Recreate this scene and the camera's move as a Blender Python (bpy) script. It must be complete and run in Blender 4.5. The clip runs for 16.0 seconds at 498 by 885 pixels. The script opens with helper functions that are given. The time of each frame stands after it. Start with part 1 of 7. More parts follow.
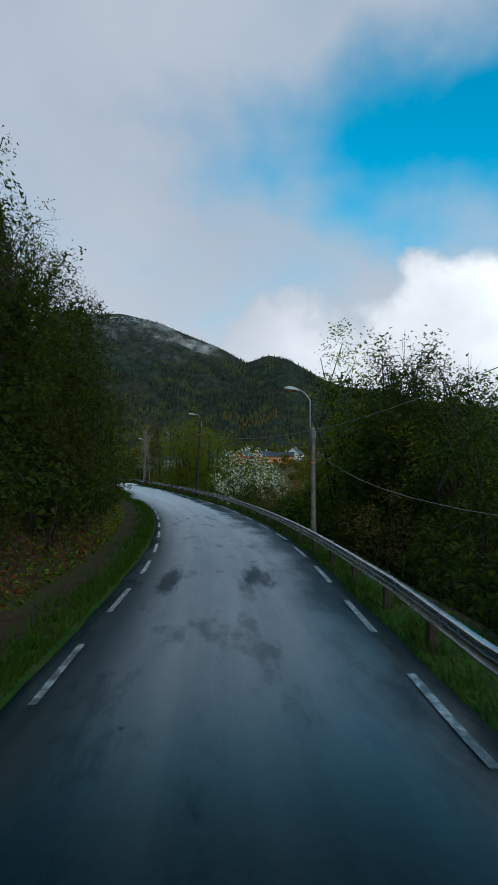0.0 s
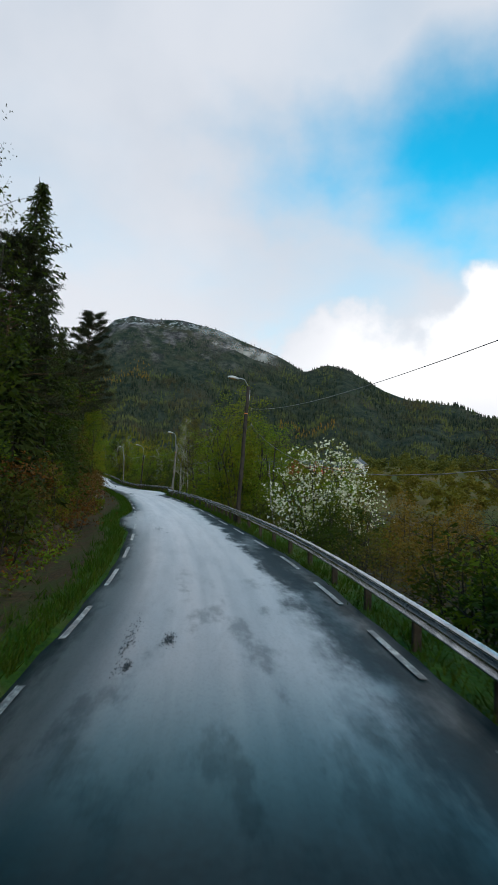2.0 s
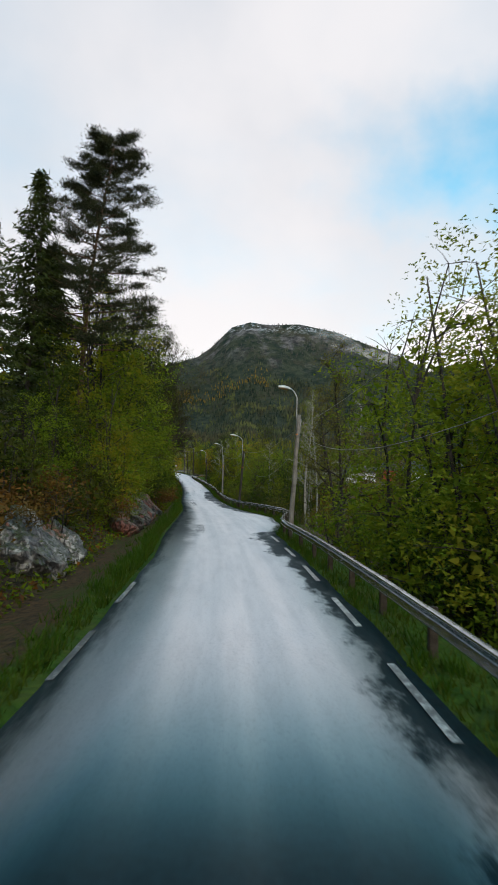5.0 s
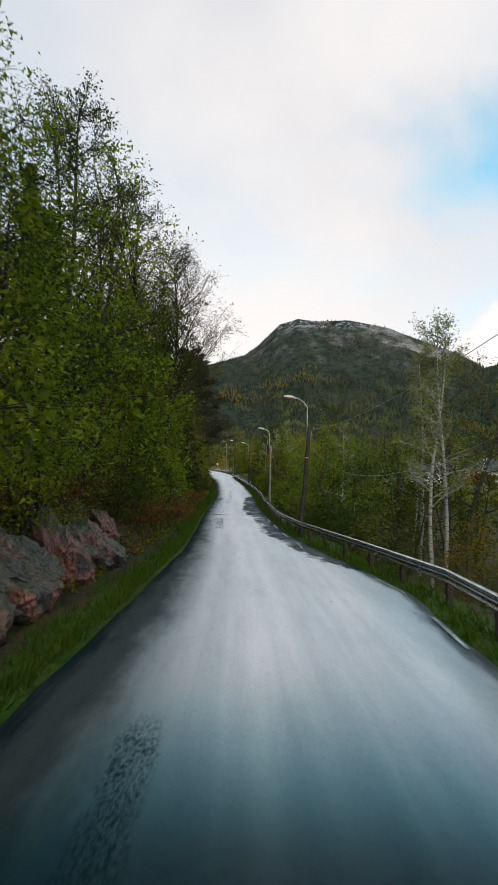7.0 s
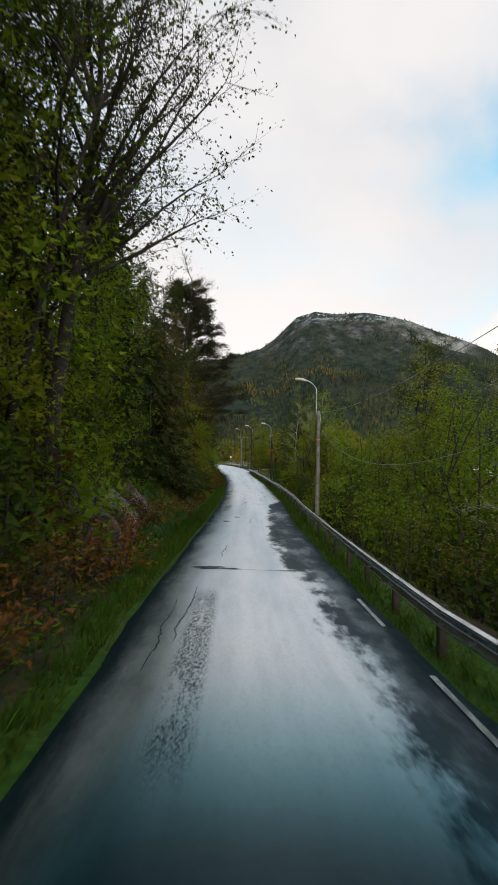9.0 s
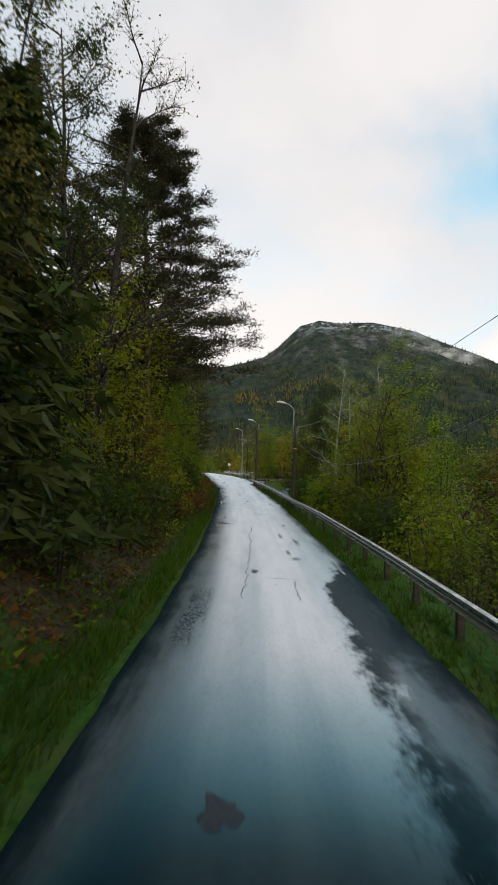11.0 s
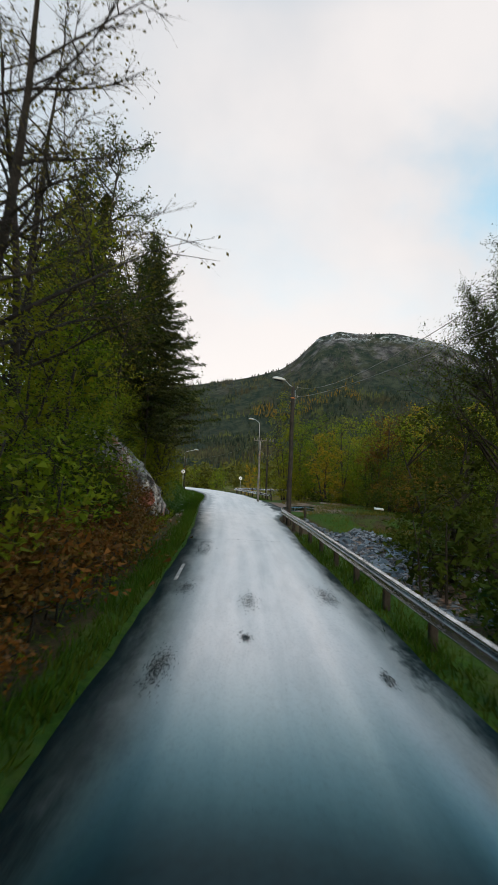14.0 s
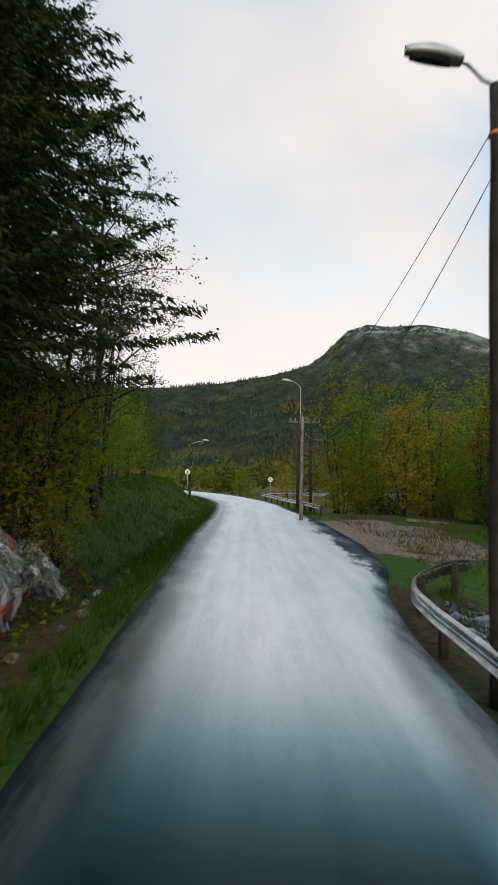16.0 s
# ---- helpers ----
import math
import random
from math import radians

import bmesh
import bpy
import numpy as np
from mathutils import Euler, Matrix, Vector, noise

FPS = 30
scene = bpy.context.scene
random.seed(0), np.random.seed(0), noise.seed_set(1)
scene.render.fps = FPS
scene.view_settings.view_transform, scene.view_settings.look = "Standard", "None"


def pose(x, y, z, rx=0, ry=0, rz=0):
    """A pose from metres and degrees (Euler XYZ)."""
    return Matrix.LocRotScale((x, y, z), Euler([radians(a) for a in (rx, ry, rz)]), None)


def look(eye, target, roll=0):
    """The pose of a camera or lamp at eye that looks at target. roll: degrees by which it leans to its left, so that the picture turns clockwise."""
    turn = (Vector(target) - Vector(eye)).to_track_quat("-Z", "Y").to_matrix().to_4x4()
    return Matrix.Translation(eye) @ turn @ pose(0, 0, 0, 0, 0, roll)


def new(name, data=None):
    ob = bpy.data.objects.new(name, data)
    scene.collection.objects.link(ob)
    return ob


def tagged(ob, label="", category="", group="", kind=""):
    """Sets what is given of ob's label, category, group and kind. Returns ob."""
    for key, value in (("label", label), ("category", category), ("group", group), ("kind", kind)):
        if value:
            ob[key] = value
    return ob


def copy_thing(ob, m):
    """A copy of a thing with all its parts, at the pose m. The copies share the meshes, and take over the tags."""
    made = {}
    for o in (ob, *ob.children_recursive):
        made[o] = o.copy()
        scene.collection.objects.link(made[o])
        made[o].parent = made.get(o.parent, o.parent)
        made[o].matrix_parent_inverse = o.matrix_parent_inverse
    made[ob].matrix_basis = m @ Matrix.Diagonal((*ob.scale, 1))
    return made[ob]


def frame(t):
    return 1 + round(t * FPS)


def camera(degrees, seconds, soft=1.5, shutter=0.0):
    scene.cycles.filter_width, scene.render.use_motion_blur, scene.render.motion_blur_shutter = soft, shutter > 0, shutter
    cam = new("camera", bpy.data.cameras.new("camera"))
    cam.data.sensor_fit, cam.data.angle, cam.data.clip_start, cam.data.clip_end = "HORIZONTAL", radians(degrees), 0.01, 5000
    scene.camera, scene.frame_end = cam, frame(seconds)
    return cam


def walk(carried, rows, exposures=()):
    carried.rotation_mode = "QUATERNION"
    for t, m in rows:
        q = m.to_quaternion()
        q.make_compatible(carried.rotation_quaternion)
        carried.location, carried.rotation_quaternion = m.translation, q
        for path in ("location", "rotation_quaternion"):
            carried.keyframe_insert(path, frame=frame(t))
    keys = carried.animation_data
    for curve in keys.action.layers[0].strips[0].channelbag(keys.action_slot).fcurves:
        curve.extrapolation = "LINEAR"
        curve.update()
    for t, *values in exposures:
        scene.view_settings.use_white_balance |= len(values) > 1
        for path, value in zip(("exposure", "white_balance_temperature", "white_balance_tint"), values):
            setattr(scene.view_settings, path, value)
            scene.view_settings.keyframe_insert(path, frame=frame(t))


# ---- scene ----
cam = camera(40.7, 16.0, soft=1.3, shutter=0.16)
PATH = [
    (0, (0.000, -0.000, 2.700), (0.000, 19.997, 3.064), -0.26),
    (0.5, (-0.231, 7.286, 2.477), (-0.551, 27.278, 2.914), 0.66),
    (1, (-0.507, 14.372, 2.239), (-1.173, 34.352, 2.812), 1.75),
    (1.5, (-0.924, 21.523, 2.025), (-2.018, 41.485, 2.605), 2.42),
    (2, (-1.518, 28.713, 1.836), (-3.164, 48.635, 2.488), 1.71),
    (2.5, (-2.324, 35.916, 1.671), (-4.810, 55.752, 2.252), 0.95),
    (3, (-3.426, 43.176, 1.538), (-6.661, 62.899, 2.276), 0.89),
    (3.5, (-4.801, 50.565, 1.440), (-8.727, 70.162, 2.177), 1.13),
    (4, (-6.343, 57.821, 1.344), (-10.747, 77.318, 2.038), 0.71),
    (4.5, (-8.092, 65.114, 1.261), (-12.893, 84.515, 2.001), 0.74),
    (5, (-10.022, 72.441, 1.172), (-15.166, 91.752, 1.956), 0.94),
    (5.5, (-12.108, 79.797, 1.081), (-17.570, 99.021, 1.864), 1.20),
    (6, (-14.325, 87.180, 0.985), (-20.104, 106.312, 1.727), 1.47),
    (6.5, (-16.649, 94.585, 0.882), (-22.769, 113.612, 1.581), 1.55),
    (7, (-19.054, 102.008, 0.767), (-25.563, 120.904, 1.522), 0.94),
    (7.5, (-21.683, 109.406, 0.627), (-28.506, 128.192, 1.343), 0.15),
    (8, (-24.479, 116.762, 0.459), (-31.532, 135.466, 1.101), 1.05),
    (8.5, (-27.191, 124.151, 0.286), (-34.209, 142.869, 0.912), 1.78),
    (9, (-29.965, 131.529, 0.132), (-36.923, 150.269, 0.764), 1.00),
    (9.2, (-31.108, 134.476, 0.082), (-38.107, 153.200, 0.752), 0.60),
    (9.5, (-32.827, 138.896, 0.014), (-39.870, 157.601, 0.745), 0.28),
    (10, (-35.697, 146.262, -0.071), (-42.756, 164.957, 0.750), 0.48),
    (10.5, (-38.552, 153.636, -0.129), (-45.575, 172.341, 0.757), 1.14),
    (11, (-41.365, 161.025, -0.157), (-48.345, 179.744, 0.787), 1.92),
    (11.5, (-44.113, 168.439, -0.153), (-51.080, 187.159, 0.857), 2.36),
    (12, (-46.771, 175.886, -0.113), (-53.798, 194.580, 0.949), 1.43),
    (12.5, (-49.528, 183.266, -0.033), (-56.762, 201.870, 1.213), 0.62),
    (13, (-52.384, 190.485, 0.081), (-59.745, 209.030, 1.452), 1.15),
    (13.5, (-55.247, 197.628, 0.211), (-62.652, 216.136, 1.840), 2.08),
    (14, (-58.082, 204.715, 0.362), (-65.547, 223.220, 1.722), 2.34),
    (14.5, (-61.002, 211.776, 0.529), (-68.518, 230.253, 1.970), 2.18),
    (15, (-63.904, 218.796, 0.689), (-71.591, 237.213, 2.009), 1.26),
    (15.5, (-66.772, 225.611, 0.852), (-74.686, 243.935, 2.116), 1.10),
    (16, (-69.629, 232.338, 1.046), (-77.871, 250.514, 2.354), 1.09),
]
walk(cam, [(t, look(eye, target, roll)) for t, eye, target, roll in PATH],
     exposures=[(0, -0.66, 5650, 2), (0.5, -0.50, 5850, 3), (1.0, -0.36, 6100, 5), (2.0, -0.15, 6150, 5), (3.0, -0.05, 6200, 5), (4.0, 0.02, 6450, 6.5), (6.5, 0.10, 6900, 8.6), (16.0, 0.05, 7000, 8.6)])

# ---- sky and light ----
SUN_BEARING, SUN_HEIGHT = 160.0, 38.0
sun = new("sun", bpy.data.lights.new("sun", "SUN"))
sun.data.energy, sun.data.angle, sun.data.color = 1.7, radians(14), (1.0, 0.90, 0.74)
_b, _h = radians(SUN_BEARING), radians(SUN_HEIGHT)
sun_way = Vector((math.sin(_b) * math.cos(_h), math.cos(_b) * math.cos(_h), math.sin(_h)))
sun.matrix_world = look(sun_way * 100, (0, 0, 0))


class Nodes:
    """Short hand for building node trees."""

    def __init__(self, tree):
        self.t = tree
        tree.nodes.clear()

    def n(self, kind, **kw):
        node = self.t.nodes.new(kind)
        for k, v in kw.items():
            if k == "op":
                node.operation = v
            elif k == "blend":
                node.data_type, node.blend_type = "RGBA", v
        return node

    def put(self, socket, value):
        if isinstance(value, bpy.types.NodeSocket):
            self.t.links.new(value, socket)
        elif value is not None:
            socket.default_value = value

    def math(self, op, a, b=None, c=None, clamp=False):
        node = self.n("ShaderNodeMath", op=op)
        node.use_clamp = clamp
        for s, v in zip(node.inputs, (a, b, c)):
            self.put(s, v)
        return node.outputs[0]

    def mix(self, f, a, b, blend="MIX"):
        node = self.n("ShaderNodeMix", blend=blend)
        self.put(node.inputs[0], f)
        self.put(node.inputs[6], a)
        self.put(node.inputs[7], b)
        return node.outputs[2]

    def noise(self, vec, scale, detail=4.0, rough=0.55):
        node = self.n("ShaderNodeTexNoise")
        self.put(node.inputs["Vector"], vec)
        node.inputs["Scale"].default_value = scale
        node.inputs["Detail"].default_value = detail
        node.inputs["Roughness"].default_value = rough
        return node.outputs[0]

    def ramp(self, f, lo, hi, a=0.0, b=1.0):
        node = self.n("ShaderNodeMapRange")
        node.interpolation_type = "SMOOTHSTEP"
        for k, v in zip(("Value", "From Min", "From Max", "To Min", "To Max"), (f, lo, hi, a, b)):
            self.put(node.inputs[k], v)
        return node.outputs[0]

    def mapped(self, vec, scale=(1, 1, 1), loc=(0, 0, 0)):
        node = self.n("ShaderNodeMapping")
        self.put(node.inputs[0], vec)
        node.inputs["Scale"].default_value, node.inputs["Location"].default_value = scale, loc
        return node.outputs[0]


world = bpy.data.worlds.new("world")
scene.world = world
world.use_nodes = True
N = Nodes(world.node_tree)
sky = N.n("ShaderNodeTexSky")
sky.sky_type, sky.sun_disc = "NISHITA", False
sky.sun_elevation, sky.sun_rotation = radians(SUN_HEIGHT), radians(SUN_BEARING)
sky.air_density, sky.dust_density, sky.ozone_density = 1.0, 0.3, 3.0
way = N.n("ShaderNodeTexCoord").outputs["Generated"]
sep = N.n("ShaderNodeSeparateXYZ")
N.put(sep.inputs[0], way)
# cloud sheet: direction laid on a plane overhead
down = N.math("ADD", N.math("MAXIMUM", sep.outputs[2], 0.0), 0.18)
flat = N.n("ShaderNodeCombineXYZ")
N.put(flat.inputs[0], N.math("DIVIDE", sep.outputs[0], down))
N.put(flat.inputs[1], N.math("DIVIDE", sep.outputs[1], down))
wisp = N.noise(N.mapped(flat.outputs[0], (0.7, 0.5, 1)), 1.3, 6.0, 0.5)
lumps = N.noise(way, 5.5, 7.0, 0.52)
# a long gap of clear sky ahead to the east, above a bank of heaped cloud
bearing = N.math("ARCTAN2", sep.outputs[0], sep.outputs[1])
height = N.math("ARCSINE", sep.outputs[2])
stir = N.math("MULTIPLY", N.math("SUBTRACT", N.math("ADD", N.math("MULTIPLY", wisp, 0.65), N.math("MULTIPLY", lumps, 0.35)), 0.5), 3.2)
wide = N.math("DIVIDE", N.math("SUBTRACT", bearing, radians(19)), radians(20))
tall = N.math("DIVIDE", N.math("SUBTRACT", height, radians(25)), radians(8.5))
apart = N.math("SQRT", N.math("ADD", N.math("MULTIPLY", wide, wide), N.math("MULTIPLY", tall, tall)))
near_gap = N.ramp(N.math("ADD", apart, stir), 0.40, 1.40, 1.0, 0.0)
bank_top = N.math("ADD", radians(9.0), N.math("MULTIPLY", bearing, 0.26))
rim = N.math("SUBTRACT", N.math("ADD", height, N.math("MULTIPLY", N.math("SUBTRACT", lumps, 0.5), 0.32)), bank_top)
over = N.ramp(rim, 0.0, 0.035)
thin = N.ramp(wisp, 0.42, 0.70)
clear = N.math("MULTIPLY", near_gap, over, clamp=True)
clear = N.math("MAXIMUM", clear, N.math("MULTIPLY", N.math("MULTIPLY", thin, over), 0.26), clamp=True)
shade = N.noise(way, 2.6, 5.0, 0.5)
cloud = N.mix(N.ramp(shade, 0.35, 0.65), (0.78, 0.80, 0.88, 1), (0.92, 0.91, 0.97, 1))
low = N.ramp(sep.outputs[2], 0.03, 0.42)
cloud = N.mix(low, (1.06, 1.03, 1.07, 1), cloud)
heaped = N.math("MULTIPLY", N.ramp(rim, -0.02, 0.03, 1.0, 0.0), N.ramp(bearing, radians(-8), radians(12)))
heaped = N.math("MULTIPLY", heaped, N.ramp(height, radians(2), radians(9)))
cloud = N.mix(heaped, cloud, N.mix(N.ramp(shade, 0.40, 0.60), (1.40, 1.30, 1.29, 1), (1.95, 1.84, 1.78, 1)))
glow = N.n("ShaderNodeVectorMath", op="DOT_PRODUCT")
N.put(glow.inputs[0], way)
glow.inputs[1].default_value = sun_way
cloud = N.mix(N.ramp(glow.outputs["Value"], 0.75, 1.0, 0.0, 0.6), cloud, (1.05, 1.0, 0.97, 1))
blue = N.n("ShaderNodeVectorMath", op="SCALE")
N.put(blue.inputs[0], N.mix(1.0, sky.outputs[0], (0.22, 1.95, 1.85, 1), "MULTIPLY"))
blue.inputs[3].default_value = 0.14
# the cloud opens overhead
open_top = N.ramp(N.math("ADD", sep.outputs[2], N.math("MULTIPLY", N.math("SUBTRACT", wisp, 0.5), 0.30)), 0.57, 0.72, 0.0, 1.0)
clear = N.math("MAXIMUM", clear, open_top, clamp=True)
back = N.n("ShaderNodeBackground")
N.put(back.inputs[0], N.mix(clear, cloud, blue.outputs[0]))
back.inputs[1].default_value = 0.92
N.put(N.n("ShaderNodeOutputWorld").inputs[0], back.outputs[0])


# ---- materials ----
def principled(name, build):
    m = bpy.data.materials.new(name)
    m.use_nodes = True
    k = Nodes(m.node_tree)
    b = k.n("ShaderNodeBsdfPrincipled")
    out = k.n("ShaderNodeOutputMaterial")
    k.t.links.new(b.outputs[0], out.inputs[0])
    build(k, b, out)
    return m


def bump(k, b, height, dist, strength=1.0):
    node = k.n("ShaderNodeBump")
    k.put(node.inputs["Height"], height)
    node.inputs["Distance"].default_value, node.inputs["Strength"].default_value = dist, strength
    k.put(b.inputs["Normal"], node.outputs[0])


def place_of(k):
    return k.n("ShaderNodeNewGeometry").outputs["Position"]


def plain(name, col, rough, col2=None, scale=6.0, metal=0.0, relief=0.0):
    def build(k, b, out):
        p = k.n("ShaderNodeTexCoord").outputs["Object"]
        f = k.math("ADD", k.math("MULTIPLY", k.noise(p, scale), 0.6), k.math("MULTIPLY", k.noise(p, scale * 9), 0.4))
        c2 = col2 or tuple(v * 0.6 for v in col)
        k.put(b.inputs["Base Color"], k.mix(k.ramp(f, 0.35, 0.65), (*c2, 1), (*col, 1)))
        k.put(b.inputs["Roughness"], k.ramp(f, 0.3, 0.7, rough * 1.2, rough * 0.8))
        b.inputs["Metallic"].default_value = metal
        if rough > 0.7:
            b.inputs["Specular IOR Level"].default_value = 0.15
        if relief:
            bump(k, b, k.noise(p, scale * 6), relief)
    return principled(name, build)


def leafy(name, cols, through_light=0.35, rough=0.55):
    """Foliage: colour drifts from leaf to leaf and from tree to tree, some light passes through."""
    def build(k, b, out):
        g = k.n("ShaderNodeNewGeometry")
        tree = k.n("ShaderNodeObjectInfo").outputs["Random"]
        c = k.mix(g.outputs["Random Per Island"], (*cols[0], 1), (*cols[1], 1))
        c = k.mix(k.ramp(tree, 0.25, 1.0, 0.0, 0.75), c, (*cols[2], 1))
        big = k.noise(g.outputs["Position"], 0.35, 2.0)
        c = k.mix(k.ramp(big, 0.35, 0.7, 0.0, 0.35), c, (*cols[0], 1))
        k.put(b.inputs["Base Color"], c)
        b.inputs["Roughness"].default_value = rough
        b.inputs["Specular IOR Level"].default_value = 0.06
        tr = k.n("ShaderNodeBsdfTranslucent")
        k.put(tr.inputs[0], k.mix(1.0, c, (1.15, 1.1, 0.5, 1), "MULTIPLY"))
        mx = k.n("ShaderNodeMixShader")
        mx.inputs[0].default_value = through_light
        k.put(mx.inputs[1], b.outputs[0])
        k.put(mx.inputs[2], tr.outputs[0])
        k.put(out.inputs[0], mx.outputs[0])
    return principled(name, build)


M_LEAF = leafy("leaf_green", ((0.066, 0.122, 0.010), (0.205, 0.262, 0.021), (0.215, 0.190, 0.019)), 0.5)
# darker copy of the green leaf; shade of the first bend is in it
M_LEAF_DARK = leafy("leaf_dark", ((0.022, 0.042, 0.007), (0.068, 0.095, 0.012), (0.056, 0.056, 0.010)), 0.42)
M_LEAF_FRESH = leafy("leaf_fresh", ((0.130, 0.180, 0.012), (0.235, 0.255, 0.020), (0.24, 0.195, 0.018)), 0.42)
M_LEAF_GOLD = leafy("leaf_gold", ((0.26, 0.18, 0.018), (0.42, 0.25, 0.022), (0.25, 0.22, 0.025)), 0.42)
M_BUD = leafy("leaf_bud", ((0.085, 0.070, 0.020), (0.150, 0.120, 0.022), (0.105, 0.115, 0.022)), 0.35)
M_THICKET = leafy("leaf_thicket", ((0.12, 0.085, 0.018), (0.24, 0.145, 0.022), (0.11, 0.125, 0.018)), 0.35)
M_NEEDLE = leafy("needle", ((0.022, 0.036, 0.010), (0.052, 0.068, 0.015), (0.048, 0.048, 0.014)), 0.15)
M_PINE = leafy("pine_needle", ((0.018, 0.024, 0.013), (0.044, 0.048, 0.020), (0.040, 0.036, 0.018)), 0.1)
M_RUST = leafy("leaf_rust", ((0.085, 0.045, 0.014), (0.150, 0.080, 0.018), (0.085, 0.075, 0.016)), 0.35)
M_FLOWER = leafy("blossom", ((0.62, 0.62, 0.56), (0.80, 0.80, 0.74), (0.72, 0.70, 0.64)), 0.35)
M_LITTER = leafy("dead_leaf", ((0.075, 0.034, 0.011), (0.190, 0.078, 0.017), (0.085, 0.065, 0.014)), 0.15)
M_GRASS = leafy("grass_blade", ((0.017, 0.050, 0.004), (0.052, 0.105, 0.008), (0.056, 0.064, 0.010)), 0.32)
M_BARK = plain("bark", (0.048, 0.040, 0.034), 0.85, (0.020, 0.017, 0.014), 5, 0, 0.02)
M_BARK_PINE = plain("pine_bark", (0.13, 0.075, 0.045), 0.85, (0.05, 0.035, 0.025), 4, 0, 0.03)
M_POLE = plain("tarred_wood", (0.045, 0.038, 0.032), 0.75, (0.020, 0.017, 0.015), 3, 0, 0.008)
M_POLE_GREY = plain("weathered_wood", (0.20, 0.18, 0.16), 0.7, (0.09, 0.08, 0.07), 3, 0, 0.008)
M_STEEL = plain("galvanised_steel", (0.42, 0.44, 0.46), 0.38, (0.25, 0.26, 0.28), 2.5, 0.85)
M_RAIL = plain("rail_steel", (0.52, 0.54, 0.55), 0.24, (0.24, 0.25, 0.26), 1.8, 1.0)
M_POST = plain("post_wood", (0.055, 0.045, 0.035), 0.8, (0.025, 0.02, 0.016), 6, 0, 0.006)
M_WIRE = plain("wire", (0.07, 0.07, 0.07), 0.4)
M_LAMPSHELL = plain("lamp_shell", (0.50, 0.50, 0.48), 0.4, (0.36, 0.36, 0.35), 4, 0.2)
M_ORANGE = plain("orange_band", (0.75, 0.22, 0.03), 0.5, (0.55, 0.16, 0.03), 8)
M_INSUL = plain("porcelain", (0.30, 0.26, 0.22), 0.25)


def _lens(k, b, out):
    b.inputs["Base Color"].default_value = (0.45, 0.28, 0.12, 1)
    b.inputs["Roughness"].default_value = 0.15
    b.inputs["Transmission Weight"].default_value = 0.35


M_LENS = principled("lamp_lens", _lens)
M_GLASS_DARK = plain("dark_lamp_glass", (0.035, 0.04, 0.042), 0.3)


def _birch(k, b, out):
    p = k.n("ShaderNodeTexCoord").outputs["Object"]
    f = k.noise(k.mapped(p, (2, 2, 9)), 1.6, 5, 0.6)
    k.put(b.inputs["Base Color"], k.mix(k.ramp(f, 0.52, 0.60), (0.27, 0.26, 0.24, 1), (0.05, 0.045, 0.04, 1)))
    b.inputs["Roughness"].default_value = 0.75


M_BIRCH = principled("birch_bark", _birch)


def rocky(name, dark, pale, rust):
    def build(k, b, out):
        p = place_of(k)
        f = k.noise(p, 1.1, 8, 0.62)
        g = k.noise(p, 7.0, 6, 0.65)
        lean = k.n("ShaderNodeMapping")
        k.put(lean.inputs[0], p)
        lean.inputs["Rotation"].default_value, lean.inputs["Scale"].default_value = (0.5, 0.6, 0.2), (2.6, 2.6, 0.45)
        streak = k.noise(lean.outputs[0], 1.0, 5, 0.6)
        seam = k.ramp(k.math("ABSOLUTE", k.math("SUBTRACT", k.noise(lean.outputs[0], 1.9, 5, 0.6), 0.5)), 0.0, 0.035, 1.0, 0.0)
        c = k.mix(k.ramp(f, 0.42, 0.60), (*dark, 1), (*pale, 1))
        c = k.mix(k.ramp(streak, 0.52, 0.62, 0, 0.85), c, (0.045, 0.042, 0.044, 1))
        c = k.mix(k.ramp(k.noise(p, 0.55, 3), *rust), c, (0.30, 0.075, 0.040, 1))
        c = k.mix(k.math("MULTIPLY", seam, 0.8), c, (0.03, 0.028, 0.028, 1))
        up = k.n("ShaderNodeSeparateXYZ")
        k.put(up.inputs[0], k.n("ShaderNodeNewGeometry").outputs["Normal"])
        moss = k.math("MULTIPLY", k.ramp(up.outputs[2], 0.45, 0.85), k.ramp(g, 0.36, 0.56))
        c = k.mix(moss, c, (0.05, 0.06, 0.015, 1))
        k.put(b.inputs["Base Color"], c)
        k.put(b.inputs["Roughness"], k.ramp(f, 0.3, 0.7, 0.35, 0.7))
        h = k.math("ADD", f, k.math("MULTIPLY", g, 0.35))
        bump(k, b, k.math("SUBTRACT", h, k.math("MULTIPLY", seam, 0.4)), 0.15)
    return principled(name, build)


M_ROCK = rocky("wet_rock", (0.075, 0.072, 0.078), (0.46, 0.44, 0.42), (0.535, 0.60, 0, 0.9))
M_ROCK_RUST = rocky("rust_stained_rock", (0.022, 0.020, 0.020), (0.125, 0.098, 0.092), (0.45, 0.57, 0, 0.6))


def _slate(k, b, out):
    r = k.n("ShaderNodeObjectInfo").outputs["Random"]
    i = k.n("ShaderNodeNewGeometry").outputs["Random Per Island"]
    p = place_of(k)
    v = k.math("POWER", k.math("FRACT", k.math("ADD", r, i)), 1.8)
    c = k.mix(v, (0.022, 0.028, 0.040, 1), (0.20, 0.22, 0.265, 1))
    c = k.mix(k.ramp(k.noise(p, 9, 4), 0.5, 0.7, 0, 0.5), c, (0.06, 0.07, 0.085, 1))
    k.put(b.inputs["Base Color"], c)
    b.inputs["Roughness"].default_value = 0.42
    bump(k, b, k.noise(p, 18, 4), 0.02)


M_SLATE = principled("quarry_slate", _slate)


